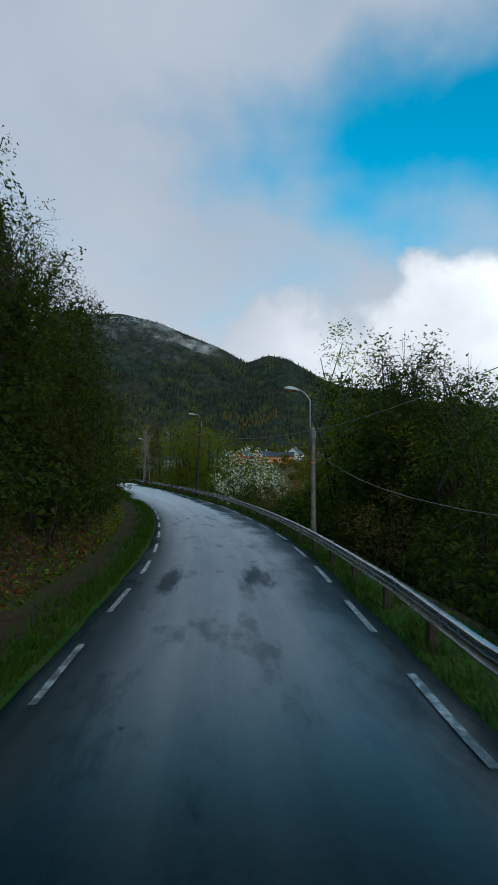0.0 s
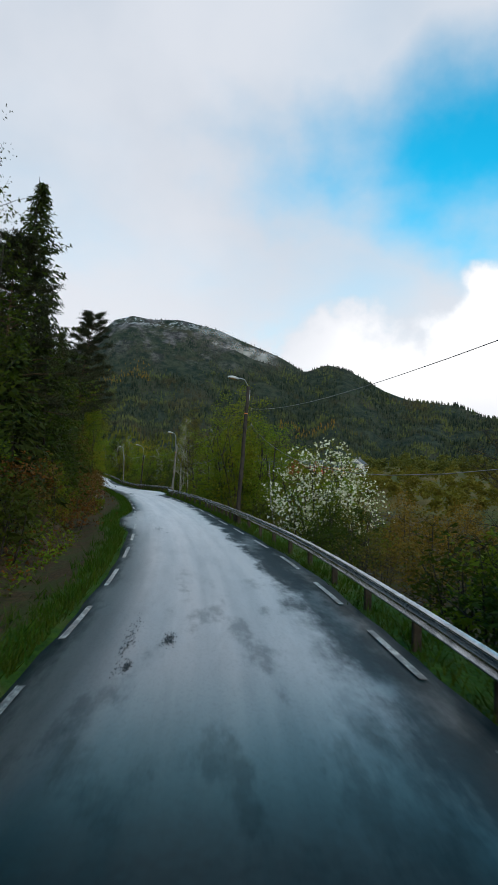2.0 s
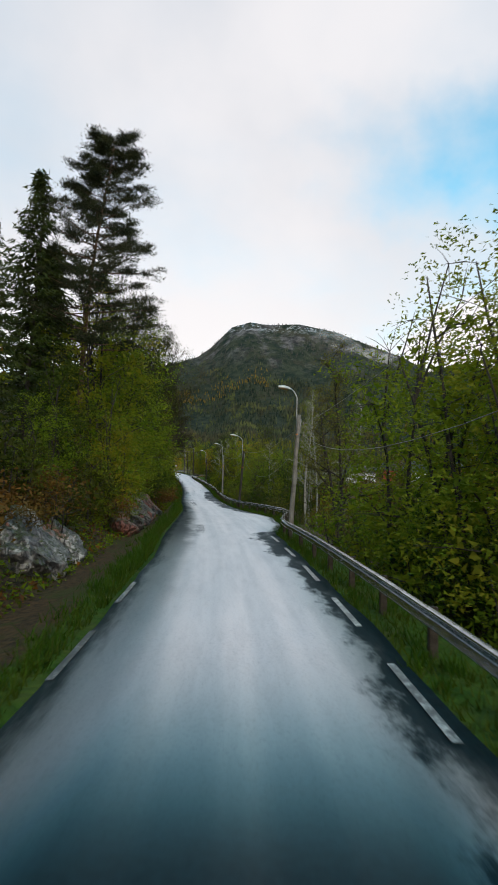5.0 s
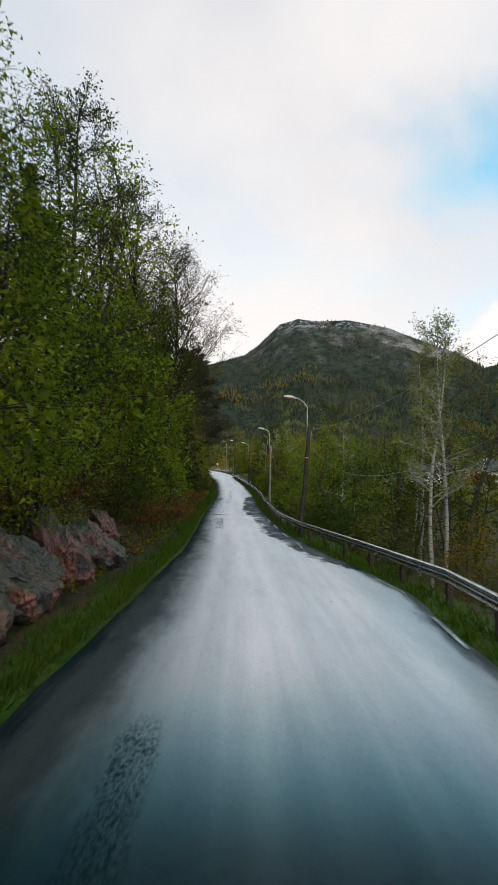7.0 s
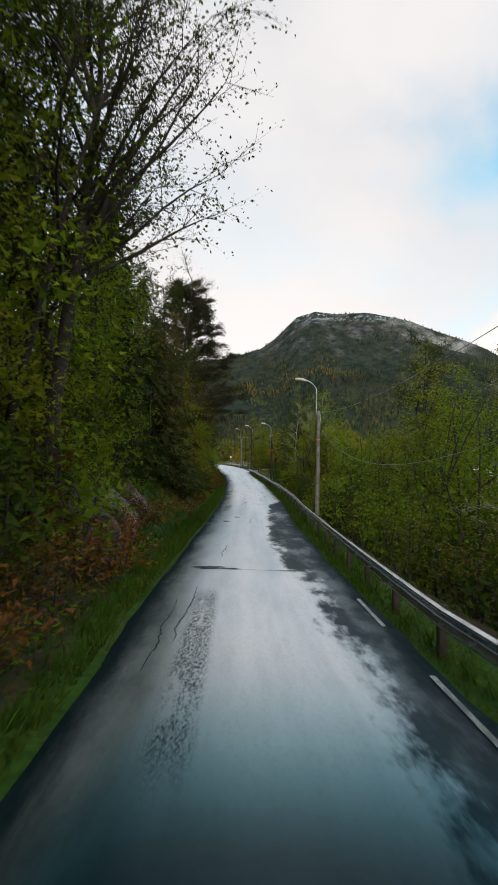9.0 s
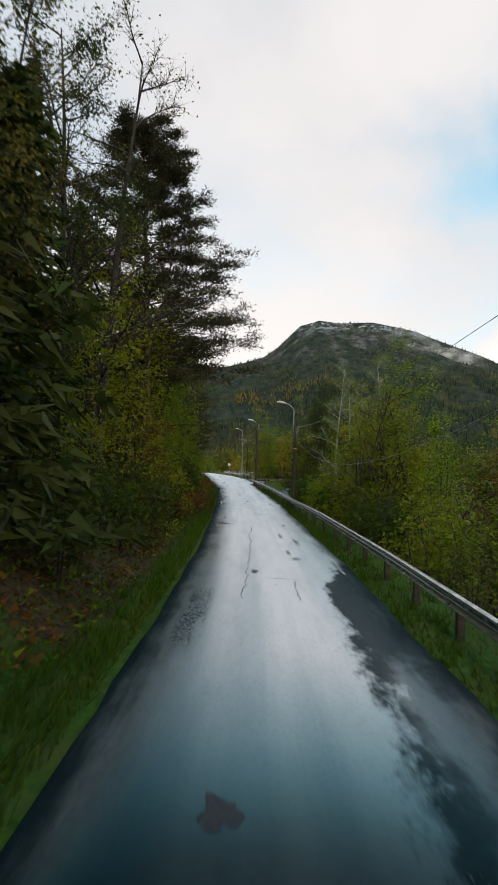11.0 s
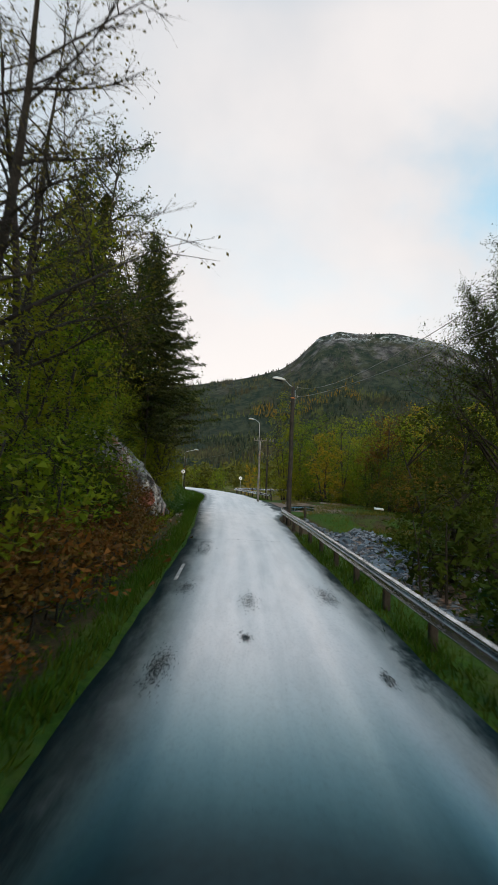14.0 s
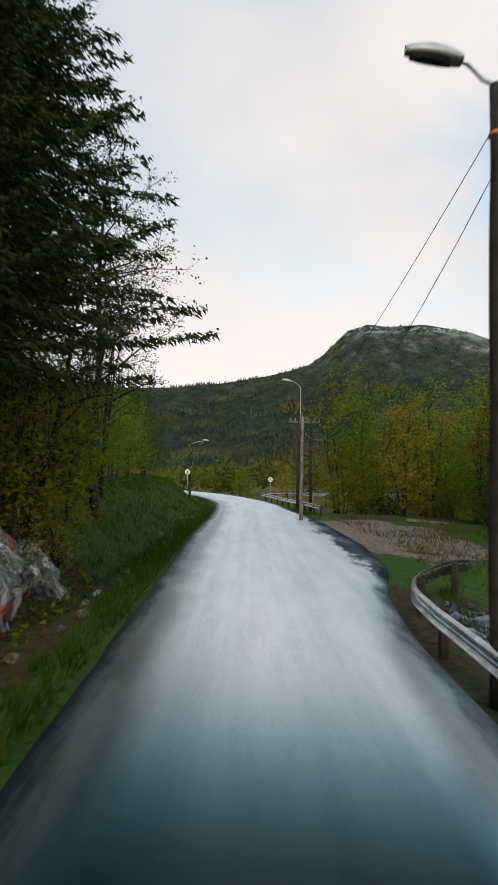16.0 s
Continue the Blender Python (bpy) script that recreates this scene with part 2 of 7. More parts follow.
WEAR_RIGHT = [(-60, 1.5), (40, 1.55), (56, 1.5), (73, 1.57), (84, 1.9), (96, 1.75), (103, 1.42), (105.5, 1.45), (107.5, 2.1), (109.5, 3.6), (112, 4.9), (123, 4.9), (127, 2.9),
              (134, 2.1), (139, 1.7), (154.4, 1.7), (155.2, 1.35), (163, 1.25), (172, 1.45), (181, 1.75), (184.2, 1.65), (186, 2.2), (190, 2.9), (210, 2.75), (236, 2.45), (240.9, 2.35), (241.3, 3.4), (420, 4.6)]


def _asphalt(k, b, out):
    uv = k.n("ShaderNodeUVMap").outputs[0]
    s = k.n("ShaderNodeSeparateXYZ")
    k.put(s.inputs[0], uv)
    lat, along = s.outputs[0], s.outputs[1]
    p = place_of(k)
    grain = k.noise(p, 55, 3, 0.7)
    fine = k.noise(p, 9, 5, 0.6)
    patch = k.noise(k.mapped(uv, (0.8, 0.11, 1)), 1.0, 5, 0.55)
    streak = k.noise(k.mapped(uv, (1.9, 0.03, 1), (3, 0, 0)), 1.0, 3, 0.5)
    frag = k.noise(k.mapped(uv, (2.3, 0.75, 1), (9, 4, 0)), 1.0, 9, 0.72)
    mottle = k.noise(k.mapped(uv, (2.6, 0.35, 1), (1, 7, 0)), 1.0, 7, 0.68)
    stain = k.noise(k.mapped(uv, (1.1, 0.30, 1), (5, 2, 0)), 1.0, 6, 0.62)
    # worn, open-textured strip along the outer wheel track with a ragged border
    border = k.n("ShaderNodeValToRGB")
    knots = border.color_ramp.elements
    while len(knots) < len(WEAR_RIGHT):
        knots.new(0.5)
    for knot, (far, where) in zip(knots, WEAR_RIGHT):
        knot.position, knot.color = (far + 60) / 480, (where / 5,) * 3 + (1,)
    k.put(border.inputs[0], k.math("DIVIDE", k.math("ADD", along, 60.0), 480.0))
    ragged = k.math("ADD", k.math("MULTIPLY", k.math("SUBTRACT", frag, 0.5), 1.25), k.math("MULTIPLY", k.math("SUBTRACT", stain, 0.5), 1.5))
    past = k.math("ADD", k.math("SUBTRACT", lat, k.math("MULTIPLY", border.outputs[0], 5.0)), ragged)
    crisp = k.ramp(along, 30, 56, 1.1, 0.34)
    dull = k.math("MULTIPLY", k.math("DIVIDE", k.math("ADD", past, k.math("MULTIPLY", crisp, 0.3)), crisp, clamp=True), k.ramp(along, 20, 56, 0.6, 1.0))
    dull = k.math("MULTIPLY", dull, k.ramp(stain, 0.36, 0.58, 0.68, 1.0))
    # the bank side is older and rougher; the dark trees mirrored there are dulled in too
    old_mirrored = k.math("ADD", lat, k.math("MULTIPLY", k.math("SUBTRACT", stain, 0.5), 1.5))
    old_mirrored = k.math("MULTIPLY", k.ramp(old_mirrored, -1.75, -0.75, 1.0, 0.0), k.ramp(along, 92, 110, 0.25, 0.74))
    old_mirrored = k.math("MULTIPLY", old_mirrored, k.ramp(along, 241.0, 241.4, 1.0, 0.55))
    dull = k.math("MAXIMUM", dull, old_mirrored)
    pit = k.math("MULTIPLY", k.ramp(frag, 0.63, 0.68), k.ramp(patch, 0.52, 0.60))
    dull = k.math("MAXIMUM", dull, k.math("MULTIPLY", pit, 0.7), clamp=True)
    # damp stains in both tracks of the first stretch
    blot = k.math("MULTIPLY", k.ramp(stain, 0.50, 0.66), k.ramp(along, 40, 60, 0.45, 0.0))
    for mid, half in ((-1.38, 0.42), (0.92, 0.50)):
        aside = k.math("DIVIDE", k.math("SUBTRACT", lat, mid), half)
        ahead = k.math("DIVIDE", k.math("SUBTRACT", along, 17.8), 2.6)
        apart = k.math("SQRT", k.math("ADD", k.math("MULTIPLY", aside, aside), k.math("MULTIPLY", ahead, ahead)))
        apart = k.math("ADD", apart, k.math("MULTIPLY", k.math("SUBTRACT", mottle, 0.5), 2.4))
        blot = k.math("MAXIMUM", blot, k.ramp(apart, 0.2, 1.25, 0.75, 0.0))
    dull = k.math("MAXIMUM", dull, blot)
    # speckled open patches in the inner track
    speck = None
    for a0, a1, mid in ((141, 151, -0.62), (177, 183, -1.0), (235, 240.5, -1.15), (105, 112, -0.95)):
        one = k.math("MULTIPLY", k.ramp(k.math("ABSOLUTE", k.math("SUBTRACT", lat, mid)), 0.12, 0.36, 1.0, 0.0),
                     k.math("MULTIPLY", k.ramp(along, a0, a0 + 2), k.ramp(along, a1 - 1, a1 + 1, 1.0, 0.0)))
        speck = one if speck is None else k.math("MAXIMUM", speck, one)
    speck = k.math("MULTIPLY", speck, k.ramp(mottle, 0.36, 0.5))
    dull = k.math("MAXIMUM", dull, k.math("MULTIPLY", k.math("MULTIPLY", speck, k.ramp(k.noise(p, 24, 3, 0.7), 0.47, 0.53)), 0.95), clamp=True)
    # teal in the base colour stands for blue sky mirrored in the near road
    c = k.mix(k.ramp(fine, 0.3, 0.7), (0.002, 0.009, 0.012, 1), (0.005, 0.018, 0.023, 1))
    c = k.mix(k.ramp(grain, 0.62, 0.74, 0, 0.22), c, (0.04, 0.055, 0.06, 1))
    k.put(b.inputs["Base Color"], c)
    wet = k.math("ADD", k.math("MULTIPLY", streak, 0.6), k.math("MULTIPLY", patch, 0.4))
    k.put(b.inputs["Roughness"], k.math("ADD", k.ramp(wet, 0.36, 0.62, 0.54, 0.42), k.math("MULTIPLY", dull, 0.2)))
    b.inputs["IOR"].default_value = 1.5
    # the same sky blue tinted into the specular
    b.inputs["Specular Tint"].default_value = (0.45, 0.95, 1.0, 1)
    k.put(b.inputs["Specular IOR Level"], k.ramp(dull, 0.0, 1.0, 0.16, 0.05))
    h = k.math("ADD", k.math("MULTIPLY", grain, 0.5), k.math("MULTIPLY", fine, 0.5))
    node = k.n("ShaderNodeBump")
    k.put(node.inputs["Height"], h)
    node.inputs["Distance"].default_value = 0.005
    k.put(node.inputs["Strength"], k.math("ADD", 0.10, k.math("MULTIPLY", dull, 0.5)))
    k.put(b.inputs["Normal"], node.outputs[0])
    # water film: gloss that grows towards a flat view
    facing = k.n("ShaderNodeLayerWeight").outputs["Facing"]
    film = k.ramp(facing, 0.49, 0.81, 0.015, 0.96)
    film = k.math("MULTIPLY", film, k.ramp(wet, 0.34, 0.62, 0.84, 1.0))
    film = k.math("MULTIPLY", film, k.ramp(k.noise(p, 22, 3, 0.7), 0.32, 0.52, 0.84, 1.0))
    film = k.math("MULTIPLY", film, k.ramp(mottle, 0.34, 0.58, 0.91, 1.0))
    # crumbled, gritty rims
    far = k.n("ShaderNodeUVMap")
    far.uv_map = "rim"
    fs = k.n("ShaderNodeSeparateXYZ")
    k.put(fs.inputs[0], far.outputs[0])
    rim = k.math("ADD", k.math("MINIMUM", fs.outputs[0], fs.outputs[1]), k.math("MULTIPLY", k.math("SUBTRACT", mottle, 0.5), 0.9))
    film = k.math("MULTIPLY", film, k.ramp(rim, 0.05, 0.50, 0.10, 1.0))
    # gloss turned down on the first stretch, in place of the trees' shade
    film = k.math("MULTIPLY", film, k.ramp(along, 5, 84, 0.33, 1.0))
    film = k.math("MULTIPLY", film, k.ramp(dull, 0.0, 1.0, 1.0, 0.07))
    gloss = k.n("ShaderNodeBsdfGlossy")
    # steep views get a teal gloss, painting in the blue sky overhead
    k.put(gloss.inputs["Color"], k.mix(k.ramp(facing, 0.53, 0.76), (0.40, 0.84, 0.92, 1), (1.0, 0.97, 0.965, 1)))
    k.put(gloss.inputs["Roughness"], k.ramp(wet, 0.34, 0.62, 0.52, 0.42))
    k.put(gloss.inputs["Normal"], node.outputs[0])
    mx = k.n("ShaderNodeMixShader")
    k.put(mx.inputs[0], film)
    k.put(mx.inputs[1], b.outputs[0])
    k.put(mx.inputs[2], gloss.outputs[0])
    k.put(out.inputs[0], mx.outputs[0])


M_ASPHALT = principled("wet_asphalt", _asphalt)


def _paint(k, b, out):
    p = place_of(k)
    f = k.math("ADD", k.math("MULTIPLY", k.noise(p, 14, 5, 0.7), 0.6), k.math("MULTIPLY", k.noise(p, 3.0, 3), 0.4))
    k.put(b.inputs["Base Color"], k.mix(k.ramp(f, 0.47, 0.58), (0.04, 0.046, 0.05, 1), (0.62, 0.62, 0.60, 1)))
    b.inputs["Roughness"].default_value = 0.4
    b.inputs["Coat Weight"].default_value, b.inputs["Coat Roughness"].default_value = 1.0, 0.4


M_PAINT = principled("road_paint", _paint)


def _paint_worn(k, b, out):
    p = place_of(k)
    f = k.math("ADD", k.math("MULTIPLY", k.noise(p, 16, 5, 0.7), 0.6), k.math("MULTIPLY", k.noise(p, 2.2, 3), 0.4))
    k.put(b.inputs["Base Color"], k.mix(k.ramp(f, 0.49, 0.59), (0.05, 0.055, 0.06, 1), (0.58, 0.58, 0.56, 1)))
    b.inputs["Roughness"].default_value = 0.35
    b.inputs["Coat Weight"].default_value, b.inputs["Coat Roughness"].default_value = 1.0, 0.4


M_PAINT_WORN = principled("worn_road_paint", _paint_worn)
M_CRACK = plain("crack", (0.012, 0.012, 0.013), 0.8)
M_POTHOLE = plain("broken_asphalt", (0.030, 0.034, 0.038), 0.55, (0.014, 0.016, 0.018), 30, 0, 0.01)


def _ground(k, b, out):
    p = place_of(k)
    att = k.n("ShaderNodeAttribute")
    att.attribute_name = "cover"
    s = k.n("ShaderNodeSeparateColor")
    k.put(s.inputs[0], att.outputs["Color"])
    f = k.noise(p, 0.7, 6, 0.6)
    g = k.noise(p, 6.0, 5, 0.65)
    soil = k.mix(k.ramp(g, 0.35, 0.65), (0.030, 0.022, 0.014, 1), (0.095, 0.055, 0.026, 1))
    soil = k.mix(k.ramp(f, 0.45, 0.62, 0, 0.8), soil, (0.045, 0.055, 0.014, 1))
    grass = k.mix(k.ramp(g, 0.3, 0.7), (0.018, 0.050, 0.005, 1), (0.050, 0.098, 0.009, 1))
    grass = k.mix(k.ramp(f, 0.46, 0.66, 0, 0.5), grass, (0.085, 0.075, 0.022, 1))
    gravel = k.mix(k.ramp(g, 0.35, 0.65), (0.10, 0.075, 0.066, 1), (0.32, 0.205, 0.165, 1))
    meadow = k.mix(k.ramp(k.noise(p, 0.05, 5), 0.35, 0.65), (0.060, 0.070, 0.016, 1), (0.13, 0.085, 0.022, 1))
    edge = k.math("ADD", k.math("MULTIPLY", k.math("SUBTRACT", g, 0.5), 0.6), k.math("MULTIPLY", k.math("SUBTRACT", f, 0.5), 0.9))
    c = k.mix(k.ramp(k.math("ADD", s.outputs[0], edge), 0.35, 0.65), soil, grass)
    c = k.mix(k.ramp(k.math("ADD", s.outputs[1], edge), 0.35, 0.65), c, gravel)
    c = k.mix(k.ramp(k.math("ADD", s.outputs[2], edge), 0.35, 0.65), c, meadow)
    k.put(b.inputs["Base Color"], c)
    b.inputs["Roughness"].default_value = 0.9
    b.inputs["Specular IOR Level"].default_value = 0.12
    bump(k, b, k.math("ADD", g, f), 0.08)


M_GROUND = principled("ground", _ground)


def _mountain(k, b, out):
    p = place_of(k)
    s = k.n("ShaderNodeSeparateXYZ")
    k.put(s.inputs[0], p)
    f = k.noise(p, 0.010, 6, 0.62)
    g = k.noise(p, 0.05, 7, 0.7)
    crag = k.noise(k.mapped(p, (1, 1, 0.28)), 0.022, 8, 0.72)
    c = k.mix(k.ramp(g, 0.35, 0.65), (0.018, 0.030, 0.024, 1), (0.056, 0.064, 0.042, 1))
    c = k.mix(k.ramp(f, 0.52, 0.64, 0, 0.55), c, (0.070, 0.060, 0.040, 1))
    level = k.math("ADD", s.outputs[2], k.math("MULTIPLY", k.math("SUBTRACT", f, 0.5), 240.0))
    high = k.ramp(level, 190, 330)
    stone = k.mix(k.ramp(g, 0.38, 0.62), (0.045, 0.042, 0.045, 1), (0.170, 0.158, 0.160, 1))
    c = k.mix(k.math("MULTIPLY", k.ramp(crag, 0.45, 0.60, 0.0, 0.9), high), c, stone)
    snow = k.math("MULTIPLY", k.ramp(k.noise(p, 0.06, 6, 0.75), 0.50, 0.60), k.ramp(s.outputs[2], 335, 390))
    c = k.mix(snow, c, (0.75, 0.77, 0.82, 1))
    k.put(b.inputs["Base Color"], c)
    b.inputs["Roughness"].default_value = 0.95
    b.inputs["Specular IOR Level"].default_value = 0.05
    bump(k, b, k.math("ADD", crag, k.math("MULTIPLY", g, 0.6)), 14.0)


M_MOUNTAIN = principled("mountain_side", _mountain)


def _far_tree(k, b, out):
    g = k.n("ShaderNodeNewGeometry")
    p = g.outputs["Position"]
    z = k.n("ShaderNodeSeparateXYZ")
    k.put(z.inputs[0], p)
    broad = k.noise(p, 0.006, 4, 0.6)
    mid = k.noise(p, 0.018, 5, 0.65)
    c = k.mix(g.outputs["Random Per Island"], (0.012, 0.022, 0.018, 1), (0.054, 0.066, 0.040, 1))
    c = k.mix(k.ramp(mid, 0.50, 0.62, 0, 0.8), c, (0.100, 0.112, 0.036, 1))
    c = k.mix(k.ramp(broad, 0.52, 0.64, 0, 0.4), c, (0.095, 0.070, 0.036, 1))
    c = k.mix(k.ramp(z.outputs[2], 200, 350, 0, 0.85), c, (0.098, 0.090, 0.090, 1))
    k.put(b.inputs["Base Color"], c)
    b.inputs["Roughness"].default_value = 0.95
    b.inputs["Specular IOR Level"].default_value = 0.05


M_FAR_TREE = principled("far_tree", _far_tree)
M_FAR_LEAF = leafy("far_leaf", ((0.055, 0.070, 0.016), (0.130, 0.125, 0.022), (0.10, 0.095, 0.02)), 0.2)
# orange leaf colour carries the patch of sunlight on the mountain
M_FAR_SUNLIT = leafy("far_sunlit", ((0.13, 0.085, 0.022), (0.27, 0.135, 0.026), (0.16, 0.12, 0.025)), 0.2)
M_RED = plain("red_boards", (0.50, 0.035, 0.025), 0.6, (0.38, 0.03, 0.02), 1.5)
M_OCHRE = plain("orange_boards", (0.75, 0.25, 0.04), 0.6, (0.6, 0.2, 0.03), 1.5)
M_WHITE = plain("white_paint", (0.78, 0.78, 0.76), 0.5, (0.66, 0.66, 0.64), 2)
M_ROOF = plain("dark_roof", (0.06, 0.065, 0.075), 0.6, (0.04, 0.04, 0.045), 2)
M_GLASS = plain("window_glass", (0.03, 0.035, 0.04), 0.08)
M_SIGN = plain("sign_face", (0.75, 0.74, 0.70), 0.4, (0.68, 0.66, 0.62), 6)
M_SIGNBLACK = plain("sign_black", (0.02, 0.02, 0.02), 0.4)
M_CONCRETE = plain("concrete", (0.42, 0.41, 0.39), 0.8, (0.30, 0.29, 0.28), 5)

# ---- the road's line: knots every 18 m, place and height of the driven line ----
KNOTS = [(1.6, -62, 1.6), (1.3, -46, 1.25), (0.9, -28, 0.85), (0.40, -10.00, 0.33), (-0.26, 7.99, -0.25), (-1.28, 25.84, -0.79), (-3.56, 43.91, -1.17),
         (-7.22, 61.47, -1.40), (-11.79, 78.69, -1.61), (-17.13, 96.07, -1.84), (-23.08, 113.08, -2.16), (-29.41, 130.05, -2.54),
         (-35.84, 146.63, -2.77), (-42.33, 163.62, -2.86), (-48.42, 180.31, -2.77), (-55.10, 197.27, -2.50), (-61.87, 213.88, -2.12),
         (-68.77, 230.32, -1.71), (-76.26, 246.90, -1.46), (-83.73, 263.28, -1.20), (-91.19, 279.66, -0.90), (-99.63, 295.53, -0.55),
         (-110.85, 309.58, -0.10), (-124.49, 321.27, 0.25), (-140.5, 331.0, 0.5), (-157, 339.5, 0.7), (-174, 347, 0.8)]


def catmull(points, per):
    pts = np.array(points, float)
    out = []
    for i in range(1, len(pts) - 2):
        a, b, c, d = pts[i - 1:i + 3]
        for u in np.linspace(0, 1, per, endpoint=False):
            out.append(0.5 * (2 * b + (c - a) * u + (2 * a - 5 * b + 4 * c - d) * u * u + (3 * b - a - 3 * c + d) * u ** 3))
    out.append(pts[-2])
    return np.array(out)


LINE = catmull(KNOTS, 24)
_run = np.r_[0, np.cumsum(np.linalg.norm(np.diff(LINE[:, :2], axis=0), axis=1))]
RUN = _run - _run[np.argmin(np.abs(LINE[:, 1]))]
TAN = np.gradient(LINE[:, :2], axis=0)
TAN /= np.linalg.norm(TAN, axis=1)[:, None]
S_MIN, S_MAX = RUN[0], RUN[-1]


def at(s, lat=0.0):
    """Place beside the driven line: metres along it and to its right, at road height."""
    x, y, z = (np.interp(s, RUN, LINE[:, c]) for c in range(3))
    tx, ty = np.interp(s, RUN, TAN[:, 0]), np.interp(s, RUN, TAN[:, 1])
    n = math.hypot(tx, ty)
    return x + lat * ty / n, y - lat * tx / n, z


def heading(s):
    return math.atan2(-np.interp(s, RUN, TAN[:, 0]), np.interp(s, RUN, TAN[:, 1]))


def table(pairs):
    ks, vs = [p[0] for p in pairs], [p[1] for p in pairs]
    return lambda s: np.interp(s, ks, vs)


edge_right = table([(-60, 2.7), (5, 2.75), (15, 2.95), (28, 3.25), (50, 3.1), (60, 2.8), (70, 2.6), (100, 2.6), (107, 2.8), (113, 3.85), (121, 4.35),
                    (128, 3.8), (134, 3.25), (140, 2.95), (150, 2.82), (165, 2.85), (183, 2.9), (200, 2.85), (220, 2.95), (240, 2.5), (248, 2.8), (256, 2.95),
                    (261, 3.5), (265, 4.4), (272, 4.9), (285, 4.7), (300, 3.6), (320, 3.2), (420, 3.2)])
edge_left = table([(-60, -2.65), (10, -2.65), (35, -2.6), (60, -2.75), (64, -3.3), (68, -3.35), (76, -2.5), (97, -2.5), (106, -2.69), (122, -2.3), (130, -2.0),
                   (143, -1.9), (150, -1.93), (172, -1.65), (186, -1.78), (216, -1.75), (240, -1.96), (256, -2.2), (275, -2.5), (300, -2.5), (420, -2.6)])
line_right = table([(-60, 2.3), (7, 2.4), (15, 2.62), (28, 2.95), (40, 2.82), (50, 2.78), (60, 2.45), (67, 2.27), (104, 2.3), (134, 2.85), (139, 2.66), (150, 2.62),
                    (183, 2.55), (240, 2.3), (420, 2.6)])
line_left = table([(-60, -2.3), (10, -2.3), (20, -2.2), (40, -2.45), (62, -2.45), (105, -2.35), (130, -1.7), (170, -1.45), (216, -1.37), (240, -1.6), (420, -2.4)])
rail_right = table([(-60, 2.9), (8, 2.98), (13, 3.2), (23, 3.25), (50, 3.22), (60, 3.12), (70, 3.02), (104, 2.92), (107.5, 3.1), (111, 3.7), (115, 4.6), (120, 4.85),
                    (128, 4.25), (139, 3.3), (146, 3.04), (149, 3.08), (155, 3.2), (165, 3.42), (185, 3.58), (200, 3.55), (215, 3.25), (237, 2.85), (247, 2.8), (254, 2.95), (256, 2.98)])
bank_foot = table([(-60, 2.4), (60, 2.4), (64, 3.2), (80, 2.6), (126, 2.2), (150, 1.6), (230, 1.5), (245, 2.0), (262, 2.0), (275, 1.9), (320, 1.6), (420, 2)])
bank_high = table([(-60, 2.6), (40, 2.6), (70, 1.6), (90, 2.0), (110, 2.8), (165, 2.4), (200, 1.8), (235, 2.6), (255, 3.4), (264, 2.7), (280, 2.2), (300, 2.1), (340, 2.2), (420, 1.6)])


def smooth(a, b, x):
    u = np.clip((x - a) / (b - a), 0, 1)
    return u * u * (3 - 2 * u)


def wave(x, y, size, seed=0.0):
    """Soft pseudo-random swells, -1 to 1, for whole arrays."""
    a = np.sin(x / size + 1.7 * np.sin(y / size * 0.7 + seed) + seed * 2.1)
    b = np.sin(y / size * 1.1 + 1.3 * np.sin(x / size * 0.9 + seed * 1.3) + seed * 0.7)
    c = np.sin((x + y) / size * 2.3 + seed * 3.1) * np.sin((x - y) / size * 1.9 + seed)
    return (a + b + c) / 3


def along_of(x, y):
    """Metres along the line and to its right, for arrays."""
    x, y = np.atleast_1d(x).astype(float), np.atleast_1d(y).astype(float)
    s, lat = np.empty(len(x)), np.empty(len(x))
    for i in range(0, len(x), 20000):
        xs, ys = x[i:i + 20000], y[i:i + 20000]
        j = ((xs[:, None] - LINE[None, ::2, 0]) ** 2 + (ys[:, None] - LINE[None, ::2, 1]) ** 2).argmin(1) * 2
        dx, dy = xs - LINE[j, 0], ys - LINE[j, 1]
        s[i:i + 20000] = RUN[j] + dx * TAN[j, 0] + dy * TAN[j, 1]
        lat[i:i + 20000] = dx * TAN[j, 1] - dy * TAN[j, 0]
    return s, lat


